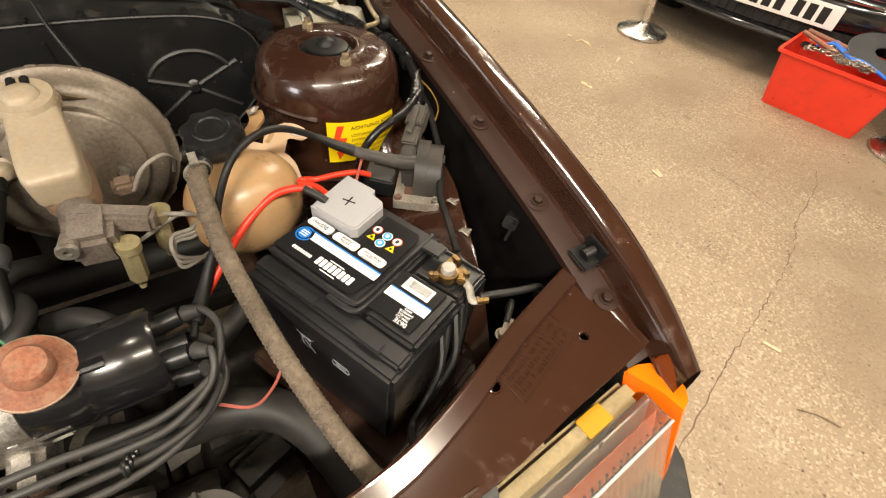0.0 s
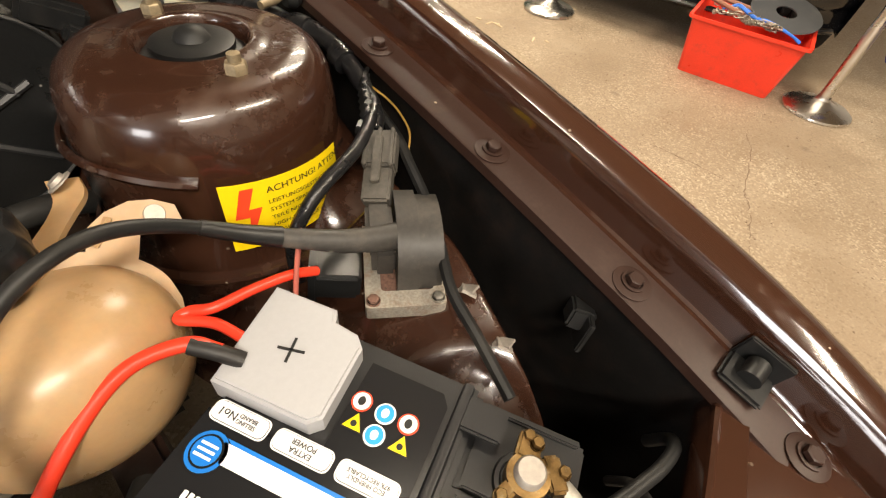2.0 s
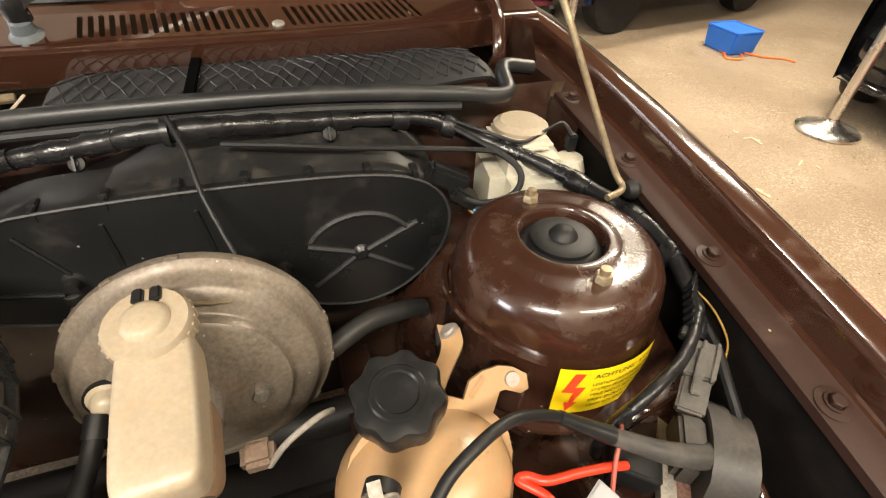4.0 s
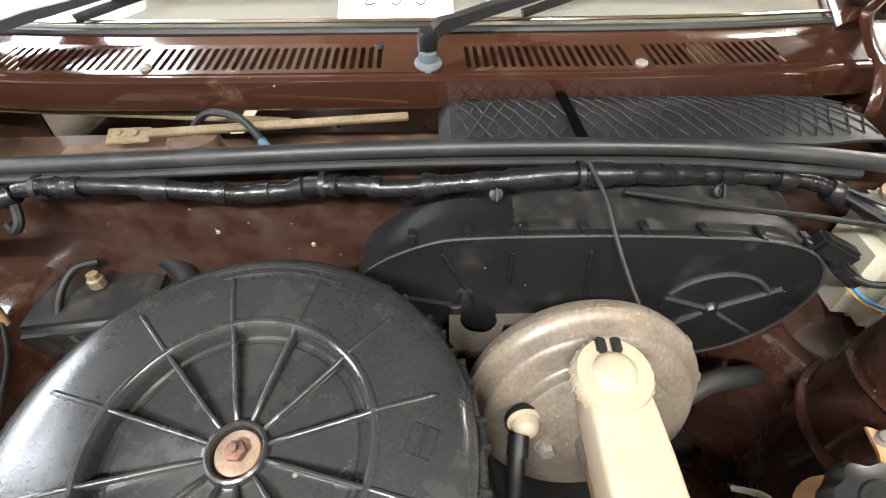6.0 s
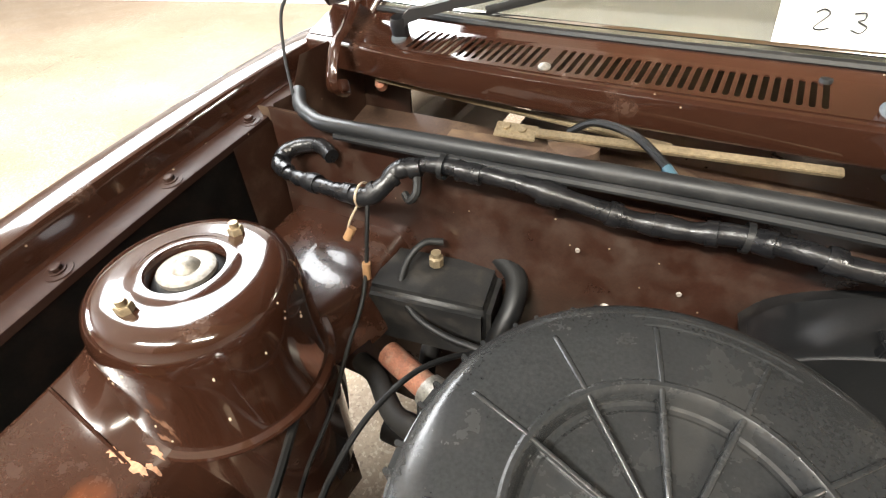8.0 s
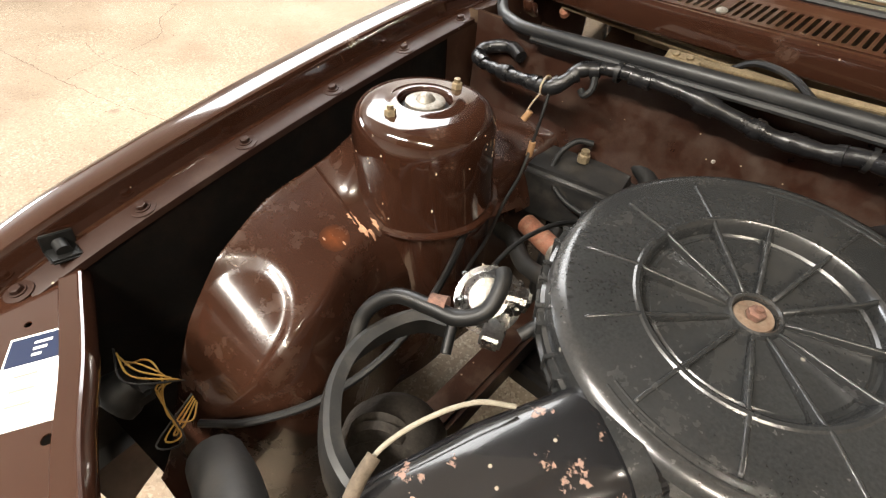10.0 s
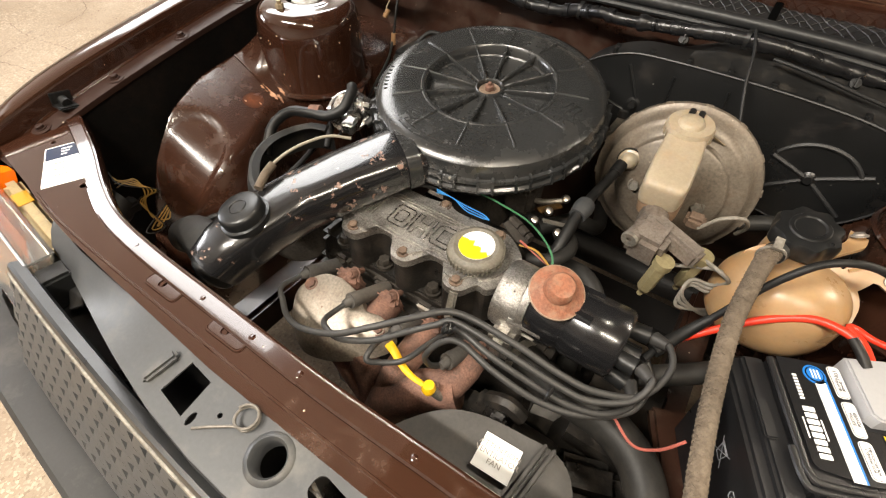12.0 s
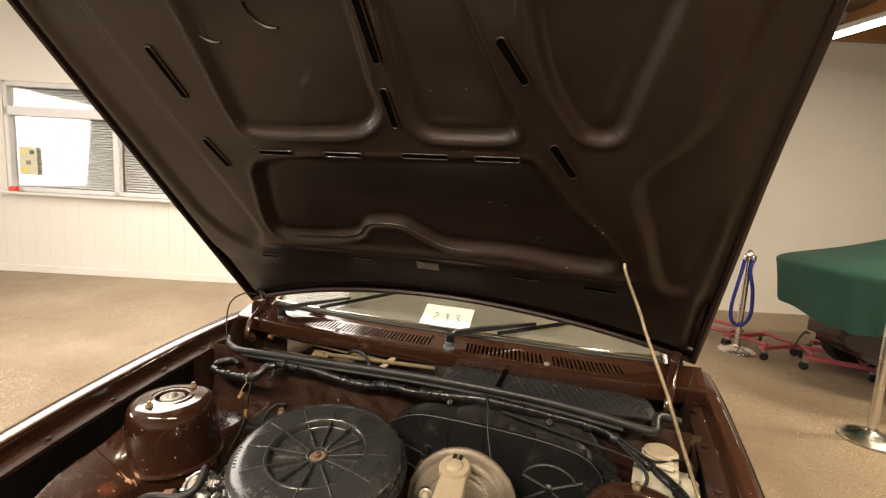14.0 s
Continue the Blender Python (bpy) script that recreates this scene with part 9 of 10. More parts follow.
    for i in range(40):
        a = i * math.pi / 20
        part("cap_rib", box(0.003, 0.0022, 0.010, pose(0.023, -0.272, 0.736, 4) @ pose(0.0365 * math.cos(a), 0.0365 * math.sin(a), 0, 0, 0, math.degrees(a))), CAPGREY, cap)
    part("cap_label", lathe([(0.0235, 0), (0.0235, 0.0006), (0, 0.0006)], 36, pose(0.023, -0.272, 0.7506, 4)), PAPER, cap)
    half = [(0.0235 * math.cos(a), 0.0235 * math.sin(a)) for a in [math.radians(195 + 9 * i) for i in range(20)]]
    ragged = [(0.022 - 0.0048 * i, 0.004 * math.sin(i * 2.3) - 0.001) for i in range(9)]
    part("torn_label", shift(plate(half + ragged, (), None, 0.0005), pose(0.023, -0.272, 0.7514, 4, 0, -20)), YELLOW, cap, smooth=False)
    part("timing_housing", join(box(0.03, 0.13, 0.20, pose(-0.222, -0.250, 0.47), 0.012)), OILBLACK, o)
    part("lifting_eye", box(0.012, 0.006, 0.05, pose(0.026, -0.335, 0.668, -12), 0.002), DULLSTEEL, o)
    part("front_bracket", box(0.03, 0.004, 0.02, pose(-0.005, -0.335, 0.655, 20), 0.001), DULLSTEEL, o)
    # inlet side under the filter
    part("inlet_manifold", join(*[tube([(x, -0.20, 0.62), (x, -0.17, 0.63), (x * 0.6 - 0.03, -0.12, 0.62)], 0.022, 3, 12) for x in (-0.16, -0.06, 0.04)], box(0.12, 0.11, 0.13, pose(-0.09, -0.06, 0.60), 0.02)), ALLOYDK, o)
    part("carburettor", join(box(0.10, 0.10, 0.06, pose(-0.09, -0.05, 0.70), 0.012), box(0.05, 0.05, 0.05, pose(0.0, -0.09, 0.68), 0.008)), ALLOYDK, o)
    # exhaust side: pressed shield, manifold runners
    edge = [(-0.155, -0.343), (-0.188, -0.350), (-0.210, -0.372), (-0.214, -0.396), (-0.192, -0.424), (-0.150, -0.445), (-0.108, -0.438), (-0.072, -0.420), (-0.036, -0.392), (-0.032, -0.372), (-0.050, -0.362), (-0.082, -0.366), (-0.105, -0.352)]
    edge = [Vector((p.x, p.y)) for p in spline([(*q, 0) for q in edge + edge[:1]], 4)[:-1]]

    def sh(u, v):
        p = Vector((-0.13, -0.392)).lerp(edge[round(u * len(edge)) % len(edge)], v)
        return (p.x, p.y, 0.636 + 0.45 * (p.y + 0.37) + 0.010 * (1 - v * v) - 0.024 * max(0, (v - 0.8) / 0.2) ** 2)
    part("heat_shield", grid(len(edge), 12, sh, 0.0015), SHIELD, o, "mottled steel exhaust heat shield")
    for x, y, z in ((-0.187, -0.379, 0.637), (-0.056, -0.381, 0.632)):
        part("shield_bolt", shift(hexbolt(0.007, 0.004, 0.010), pose(x, y, z, 20)), RUST, o)
    for x in (-0.153, -0.079, -0.003, 0.070):
        part("manifold_flange", join(box(0.046, 0.012, 0.044, pose(x, -0.322, 0.605, 25), 0.005), shift(hexbolt(0.0075, 0.010, 0.010), pose(x + 0.012, -0.334, 0.648, 55)), tube([(x + 0.012, -0.318, 0.640), (x + 0.012, -0.345, 0.657)], 0.0045, 1, 8), box(0.020, 0.016, 0.016, pose(x + 0.010, -0.332, 0.634, 40, 0, 20), 0.004)), RUST, o, "rusty manifold flange with stud and nut")
        part("manifold_runner", tube([(x, -0.325, 0.622), (x, -0.365, 0.615), (x * 0.8 - 0.01, -0.40, 0.585), (-0.03, -0.42, 0.50)], 0.0215, 4, 12), RUST, o, "rusty iron exhaust runner")
    part("downpipe", tube([(0.075, -0.375, 0.60), (0.02, -0.405, 0.575), (-0.02, -0.42, 0.52), (-0.03, -0.41, 0.35)], 0.03, 4, 14), RUST, o, "rusty iron exhaust pipe")
    # distributor end
    part("drive_housing", join(lathe([(0, 0), (0.043, 0), (0.045, 0.006), (0.045, 0.040), (0.040, 0.046), (0, 0.046)], 32, pose(0.072, -0.272, 0.698, 0, 90, 0)), box(0.03, 0.10, 0.05, pose(0.10, -0.29, 0.64), 0.008), lathe([(0, 0.045), (0.006, 0.045), (0.006, 0)], 8, pose(0.10, -0.312, 0.705, 0, 90, 0))), ALLOY, o, "bright machined alloy end housing")


CAPGREY = material("dirty_grey_cap", (0.16, 0.145, 0.115, 1), 0.55, bump=0.3, vary=0.3, dirt=(0.07, 0.055, 0.04, 1), dirt_amount=0.2, big=40)
engine()


def distributor():
    o = thing("distributor", "gloss black distributor with rusty round vacuum capsule", "distributor", (0.18, -0.28, 0.66))
    M = pose(0.118, -0.274, 0.710, 0, 90, 0)
    part("cap_cover", join(lathe([(0.041, 0), (0.043, 0.003), (0.043, 0.040), (0.0405, 0.044), (0.0405, 0.048), (0.043, 0.052), (0.043, 0.108), (0.039, 0.113), (0, 0.114)], 40, M), box(0.055, 0.05, 0.012, pose(0.165, -0.274, 0.738), 0.003)), SATIN, o)
    part("base_ring", lathe([(0.036, -0.012), (0.043, -0.010), (0.043, 0.0), (0.036, 0.002)], 36, M), ALLOY, o)
    for a in (100, 200, -35):
        part("base_clip", box(0.014, 0.010, 0.03, M @ pose(0.041 * math.cos(radians(a)), 0.041 * math.sin(radians(a)), -0.012, 0, 0, a), 0.002), DULLSTEEL, o)
    V = pose(0.141, -0.287, 0.757, 16, 14, 0) @ Matrix.Scale(0.88, 4)
    c = part("vacuum_capsule", lathe([(0.0, 0.026), (0.016, 0.026), (0.0195, 0.022), (0.021, 0.010), (0.026, 0.006), (0.036, 0.002), (0.0375, -0.001), (0.035, -0.003), (0.02, -0.016), (0, -0.018)], 40, V), RUSTCAP, o, "rusty orange vacuum capsule")
    part("capsule_rim", lathe([(0.030, 0.0035), (0.0375, 0.001), (0.038, -0.001), (0.037, -0.003)], 40, V), RUSTWASH, c)
    for i, (dy, dz) in enumerate(((-0.022, 0.012), (0.022, 0.014), (-0.020, -0.022), (0.02, -0.02), (0, 0))):
        part("lead_socket", tube([(0.230, -0.274 + dy, 0.703 + dz), (0.252, -0.274 + dy * 1.1, 0.703 + dz * 1.1)], 0.0105, 1, 12), BLACKPL, o)


distributor()
plugs = [(-0.204, -0.367, 0.640), (-0.108, -0.374, 0.652), (-0.026, -0.372, 0.650), (0.055, -0.372, 0.646)]
for i, p in enumerate(plugs):
    s = thing("plug_boot", "grey rubber spark plug boot on the cylinder head", "plug boot", p, "spark plug boots")
    q = Vector(p)
    part("boot", tube([q + Vector((0.012, 0.058, -0.024)), q + Vector((0.006, 0.030, -0.012)), q], lambda k: 0.0115 - 0.0015 * k, 4, 12), BOOT, s)
    part("boot_collar", join(tube([q + Vector((0.0015, 0.007, -0.003)), q + Vector((-0.001, -0.004, 0.001))], 0.0112, 1, 12), tube([q, q + Vector((-0.003, -0.014, 0.002))], lambda k: 0.0085 - 0.003 * k, 2, 10)), BOOT, s)
LEAD_FIRST = [(0.258, -0.250, 0.718), (0.275, -0.258, 0.726), (0.285, -0.285, 0.722), (0.268, -0.325, 0.712), (0.225, -0.350, 0.716), (0.185, -0.358, 0.724), (0.125, -0.362, 0.738), (0.058, -0.370, 0.746), (0.022, -0.401, 0.744), (-0.011, -0.433, 0.737), (-0.052, -0.455, 0.716), (-0.104, -0.462, 0.693), (-0.150, -0.450, 0.667), (-0.182, -0.432, 0.656), (-0.210, -0.412, 0.648), (-0.207, -0.378, 0.642)]
LEAD_SECOND = [(0.258, -0.298, 0.718), (0.272, -0.310, 0.724), (0.262, -0.335, 0.712), (0.225, -0.358, 0.708), (0.185, -0.366, 0.715), (0.125, -0.372, 0.730), (0.062, -0.374, 0.736), (0.042, -0.387, 0.730), (0.014, -0.411, 0.720), (-0.015, -0.434, 0.708), (-0.055, -0.447, 0.694), (-0.085, -0.442, 0.688), (-0.106, -0.424, 0.668), (-0.111, -0.400, 0.656), (-0.110, -0.384, 0.654)]
LEAD_THIRD = [(0.256, -0.295, 0.682), (0.268, -0.318, 0.684), (0.245, -0.352, 0.690), (0.205, -0.370, 0.698), (0.165, -0.376, 0.708), (0.115, -0.382, 0.724), (0.065, -0.374, 0.724), (0.048, -0.376, 0.702), (0.031, -0.386, 0.678), (0.011, -0.409, 0.655), (-0.012, -0.426, 0.652), (-0.026, -0.436, 0.659), (-0.029, -0.420, 0.665), (-0.030, -0.397, 0.656), (-0.028, -0.382, 0.652)]
LEAD_FOURTH = [(0.256, -0.255, 0.684), (0.275, -0.275, 0.682), (0.270, -0.325, 0.682), (0.225, -0.366, 0.688), (0.175, -0.384, 0.697), (0.12, -0.390, 0.714), (0.075, -0.382, 0.716), (0.052, -0.388, 0.705), (0.038, -0.400, 0.680), (0.042, -0.395, 0.655), (0.052, -0.378, 0.640)]
for pts in (LEAD_FIRST, LEAD_SECOND, LEAD_THIRD, LEAD_FOURTH):
    ld = cable("spark_plug_lead", "dark grey spark plug lead in a tied bundle", "ignition lead", pts, 0.0039, LEADRUB, 10, 7, group="spark plug leads")
    part("end_boot", tube([pts[0], Vector(pts[0]).lerp(Vector(pts[1]), 0.9)], lambda k: 0.0088 - 0.003 * k, 3, 10), LEADRUB, ld)
BOOTS = thing("lead_holder", "black plastic ignition lead holder clips", "cable clip", (0.186, -0.366, 0.71))
for q, t in (((0.186, -0.368, 0.709), 20), ((0.060, -0.376, 0.732), 8)):
    part("holder_clip", join(*[tube([Vector(q) + Vector((0, -0.018 + 0.009 * i, 0.014 - 0.010 * i)) + Vector((0, 0.006 * math.cos(a), 0.006 * math.sin(a))) for a in [0.5 * k for k in range(14)]], 0.0018, 1, 5) for i in range(4)]), BLACKPL, BOOTS)

dp = thing("dipstick", "yellow plastic oil dipstick handle", "dipstick", (0.036, -0.395, 0.60))
part("grip", lathe([(0, 0.010), (0.007, 0.008), (0.0095, 0), (0.007, -0.008), (0, -0.01)], 16, pose(0.052, -0.411, 0.632)), YELLOWPL, dp)
part("loop", tube([(-0.018, -0.403, 0.660), (-0.004, -0.407, 0.656), (0.012, -0.412, 0.646), (0.030, -0.414, 0.640), (0.052, -0.411, 0.632)], lambda k: 0.0062 - 0.003 * k, 5, 8, flat=0.45), YELLOWPL, dp)
part("tube", tube([(0.054, -0.409, 0.628), (0.075, -0.395, 0.58), (0.085, -0.37, 0.45)], 0.006, 4, 10), DULLSTEEL, dp)

# ---- front: radiator, fan cowl, hoses ----
COWLPL = material("dusty_cowl_plastic", (0.045, 0.042, 0.039, 1), 0.5, bump=0.1, vary=0.2, dirt=(0.09, 0.08, 0.068, 1), dirt_amount=0.2, big=10)
rd = thing("radiator", "dark radiator with black plastic fan cowl", "radiator", (0.2, -0.50, 0.35))
part("core", box(0.42, 0.035, 0.34, pose(0.22, -0.515, 0.36), 0.006), DARKMETAL, rd)
part("tank", box(0.05, 0.045, 0.36, pose(0.43, -0.512, 0.35), 0.012), BLACKPL, rd)
cowl = [(0.04, -0.505), (0.070, -0.457), (0.093, -0.432), (0.120, -0.417), (0.150, -0.409), (0.188, -0.405), (0.222, -0.402), (0.244, -0.414), (0.262, -0.446), (0.285, -0.505)]
part("fan_cowl", plate([(p.x, p.y) for p in spline([(*q, 0) for q in cowl], 3)], (), lambda x, y: 0.600 - 0.25 * max(0, x - 0.2) - 0.12 * max(0, 0.11 - x), 0.055, cuts=0), COWLPL, rd, "dusty black fan cowl", angle=30)
part("cowl_ring", lathe([(0.15, 0), (0.155, 0.03), (0.13, 0.045), (0.125, 0.03), (0.125, 0)], 40, pose(0.18, -0.495, 0.48, -90)), BLACKPL, rd)
part("fan_motor", lathe([(0, 0.05), (0.03, 0.05), (0.04, 0.04), (0.04, 0)], 24, pose(0.18, -0.47, 0.53, -90)), BLACKPL, rd)
for x in (0.201, 0.211):
    part("cowl_rib", box(0.004, 0.095, 0.014, pose(x, -0.452, 0.652, 0, 0, -8), 0.001), COWLPL, rd)
fs = thing("fan_label", "white fan warning label with printed words", "label", (0.170, -0.444, 0.656))
FM = pose(0.170, -0.444, 0.6558, 0, 0, 3)
part("sheet", box(0.043, 0.040, 0.0006, FM), PAPER, fs)
words("ATTENTION\nVENTILATOR\nFAN", 0.0085, FM @ pose(0.0, 0, 0.0010), GREYWIRE, fs, depth=0.0001)
rh = cable("radiator_hose", "thick black radiator hose", "hose", [(0.115, -0.287, 0.610), (0.165, -0.306, 0.615), (0.21, -0.312, 0.616), (0.262, -0.317, 0.612), (0.303, -0.335, 0.604), (0.330, -0.368, 0.592), (0.346, -0.408, 0.576), (0.356, -0.45, 0.552), (0.365, -0.49, 0.52)], 0.0245, HOSE, 18, 8)
for q0, q1 in (((0.122, -0.290, 0.611), (0.133, -0.294, 0.612)), ((0.357, -0.455, 0.548), (0.360, -0.468, 0.540))):
    part("hose_clamp", tube([q0, q1], 0.0258, 1, 18), DULLSTEEL, rh, "steel hose clamp")
cable("coolant_hose", "black coolant hose under the master cylinder", "hose", [(0.12, -0.15, 0.66), (0.15, -0.165, 0.672), (0.175, -0.185, 0.665), (0.18, -0.21, 0.645), (0.165, -0.225, 0.62), (0.12, -0.22, 0.60)], 0.013, HOSE, 14)
cable("coolant_hose", "grey coolant hose beside the distributor", "hose", [(0.10, -0.20, 0.645), (0.135, -0.215, 0.66), (0.16, -0.225, 0.65), (0.175, -0.23, 0.61), (0.18, -0.23, 0.55)], 0.016, HOSE, 14)
cable("coolant_hose", "black coolant hose below the battery cable", "hose", [(0.26, -0.27, 0.665), (0.30, -0.245, 0.675), (0.335, -0.22, 0.682), (0.36, -0.19, 0.675)], 0.013, HOSE, 14)
cable("coolant_hose", "black heater hose to the bulkhead", "hose", [(0.05, -0.10, 0.66), (0.09, -0.06, 0.67), (0.12, -0.02, 0.64), (0.10, 0.08, 0.62), (0.08, 0.19, 0.62)], 0.012, HOSE, 14)
cable("heater_pipe", "grey heater pipe beside the drum", "hose", [(0.30, 0.06, 0.69), (0.35, 0.08, 0.70), (0.395, 0.09, 0.695), (0.42, 0.10, 0.68)], 0.012, HOSE, 14)
tl = thing("throttle_linkage", "dull steel throttle linkage with ball joints beside the carburettor", "throttle linkage", (0.06, -0.13, 0.70))
part("spindle", tube([(0.02, -0.09, 0.70), (0.045, -0.10, 0.712), (0.075, -0.085, 0.72)], 0.0045, 4, 8), DULLSTEEL, tl)
part("lever", box(0.05, 0.010, 0.003, pose(0.062, -0.115, 0.718, 20, 15, 70), 0.001), BRASS, tl, "copper coloured lever")
part("lever", box(0.04, 0.008, 0.003, pose(0.080, -0.135, 0.712, 0, 20, 40), 0.001), DULLSTEEL, tl)
for q in ((0.065, -0.126, 0.722), (0.074, -0.086, 0.722), (0.055, -0.150, 0.716), (0.092, -0.150, 0.712)):
    part("ball_joint", lathe([(0, 0.007), (0.005, 0.0055), (0.007, 0), (0.005, -0.0055), (0, -0.007)], 14, pose(*q, 30, 20, 0)), STEEL, tl)
part("cable_bracket", box(0.045, 0.022, 0.004, pose(0.045, -0.178, 0.708, 15, 10, -25), 0.001), ALLOYDK, tl)
for q0, q1 in (((0.030, -0.172, 0.722), (0.048, -0.180, 0.722)), ((0.050, -0.181, 0.722), (0.062, -0.187, 0.721)), ((0.064, -0.188, 0.721), (0.070, -0.191, 0.720))):
    part("adjuster", tube([q0, q1], 0.0062, 1, 6, smooth=False), ALLOYDK, tl)
cable("coolant_hose", "black hose looping beside the throttle linkage", "hose", [(0.075, -0.20, 0.69), (0.105, -0.19, 0.70), (0.118, -0.165, 0.703), (0.110, -0.140, 0.700), (0.090, -0.130, 0.69)], 0.0095, HOSE, 14)
cable("wire", "green wire over the cam cover", "wire", [(-0.042, -0.178, 0.748), (0.01, -0.180, 0.746), (0.056, -0.186, 0.744), (0.090, -0.203, 0.742), (0.112, -0.222, 0.738), (0.120, -0.240, 0.728), (0.122, -0.255, 0.71)], 0.0014, GREENWIRE, 8)
cable("wire", "black wire across the cam cover", "wire", [(-0.14, -0.235, 0.745), (-0.10, -0.215, 0.748), (-0.05, -0.195, 0.748), (0.0, -0.168, 0.752)], 0.0028, RUBBER, 8)
for k in range(3):
    cable("wire", "blue wire behind the cam cover", "wire", [(-0.075, -0.208, 0.742 + 0.003 * k), (-0.05, -0.205, 0.742), (-0.025, -0.212, 0.738 + 0.004 * k), (0.0, -0.213 + 0.004 * k, 0.738), (0.012, -0.208, 0.736)], 0.0008, BLUEWIRE, 6)
for k in range(3):
    cable("wire", "yellow wire near the oil filler", "wire", [(0.06, -0.205, 0.715 + 0.004 * k), (0.085, -0.205, 0.718 - 0.003 * k), (0.11, -0.215, 0.712), (0.13, -0.225, 0.70 + 0.004 * k)], 0.0016, (YELLOWWIRE, RUBBER, PINKWIRE)[k], 6)
cable("wire", "pink wire between distributor and battery", "wire", [(0.255, -0.33, 0.66), (0.285, -0.345, 0.652), (0.31, -0.335, 0.655), (0.33, -0.315, 0.665)], 0.0018, PINKWIRE, 6)
gb = thing("gearbox", "oily cast gearbox and starter below the engine bay", "gearbox", (0.25, -0.25, 0.2))
part("casing", join(box(0.20, 0.26, 0.28, pose(0.27, -0.23, 0.25), 0.05, 3), lathe([(0, 0.12), (0.07, 0.12), (0.09, 0.09), (0.10, 0)], 28, pose(0.16, -0.23, 0.40, 0, 90, 0))), OILBLACK, gb)
part("starter", join(lathe([(0, 0.16), (0.035, 0.16), (0.038, 0.15), (0.038, 0)], 24, pose(0.06, -0.36, 0.50, 0, 90, 0)), box(0.05, 0.05, 0.07, pose(0.12, -0.37, 0.52), 0.01)), OILBLACK, gb)
part("linkage", join(tube([(0.12, -0.36, 0.59), (0.145, -0.36, 0.605), (0.165, -0.358, 0.59)], 0.012, 3, 8), box(0.04, 0.04, 0.04, pose(0.13, -0.36, 0.56, 15, 20, 10), 0.008), box(0.02, 0.015, 0.05, pose(0.145, -0.372, 0.57, 20, 0, 0), 0.004)), OILBLACK, gb)
part("side_casting", box(0.10, 0.07, 0.08, pose(0.27, -0.35, 0.45, 0, 0, 20), 0.02), OILBLACK, gb)
part("bell_rim", lathe([(0.12, -0.01), (0.13, 0), (0.12, 0.01)], 36, pose(0.13, -0.24, 0.42, 0, 90, 0)), OILBLACK, gb)
st = thing("steering_rack", "black steering rack and column joint", "steering rack", (0, 0.15, 0.45))
part("rack_tube", tube([(-0.42, 0.12, 0.46), (0.42, 0.12, 0.46)], 0.028, 1, 16), DARKMETAL, st)
part("column", tube([(-0.36, 0.13, 0.47), (-0.37, 0.16, 0.58), (-0.37, 0.21, 0.66)], 0.013, 4, 12), DARKMETAL, st)
part("subframe", box(0.80, 0.10, 0.06, pose(0, 0.10, 0.33), 0.012), DARKMETAL, st)

# fuel and alternator parts by the left tower
al = thing("alternator", "alternator with black fan shroud behind the intake duct", "alternator", (-0.33, -0.25, 0.55))
GUARD = [(-0.338, -0.174, 0.742), (-0.366, -0.190, 0.744), (-0.384, -0.228, 0.744), (-0.386, -0.268, 0.742), (-0.369, -0.306, 0.738), (-0.332, -0.338, 0.733), (-0.297, -0.349, 0.728), (-0.272, -0.346, 0.722)]
guard = spline(GUARD, 6)
HUB = Vector((-0.310, -0.258, 0.735))
part("belt_guard", grid(len(guard) - 1, 5, lambda u, v: (lambda p, r, q: p + r * q[0] + Vector((0, 0, q[1])))(guard[round(u * (len(guard) - 1))], Vector((guard[round(u * (len(guard) - 1))].x - HUB.x, guard[round(u * (len(guard) - 1))].y - HUB.y, 0)).normalized(), along([(-0.012, -0.002), (-0.002, 0.002), (0.004, -0.001), (0.010, -0.018), (0.013, -0.034), (0.014, -0.055)], v)), 0.003), DUSTPL, al, "black curved belt guard")
part("stator", lathe([(0, 0.07), (0.03, 0.07), (0.055, 0.06), (0.062, 0.045), (0.062, 0.0), (0.05, -0.02), (0, -0.02)], 36, pose(-0.335, -0.260, 0.600, 70, 0, 35)), ALLOYDK, al)
part("pulley", lathe([(0, 0.02), (0.03, 0.02), (0.034, 0.012), (0.028, 0.006), (0.034, 0.0), (0, 0)], 28, pose(-0.330, -0.285, 0.650, 70, 0, 35)), ALLOYDK, al)
fu = thing("fuel_pump", "bright alloy fuel pump with rubber hoses", "fuel pump", (-0.29, -0.17, 0.72))
part("pump_body", join(lathe([(0, 0.03), (0.02, 0.03), (0.028, 0.02), (0.030, 0.012), (0.036, 0.010), (0.036, 0.004), (0.028, 0.0), (0.02, -0.03), (0, -0.03)], 28, pose(-0.285, -0.172, 0.755, 30, 20, 0)), box(0.03, 0.022, 0.03, pose(-0.262, -0.165, 0.758, 10, 10, 30), 0.005), box(0.022, 0.04, 0.018, pose(-0.255, -0.20, 0.75, 0, 0, 20), 0.003), *[tube([(-0.285 + 0.034 * math.cos(a), -0.172 + 0.034 * math.sin(a), 0.762), (-0.285 + 0.034 * math.cos(a), -0.172 + 0.034 * math.sin(a), 0.772)], 0.004, 1, 8) for a in [i * 1.05 for i in range(6)]]), BRIGHTALLOY, fu)
fu.location += Vector((-0.030, 0.030, 0.004))
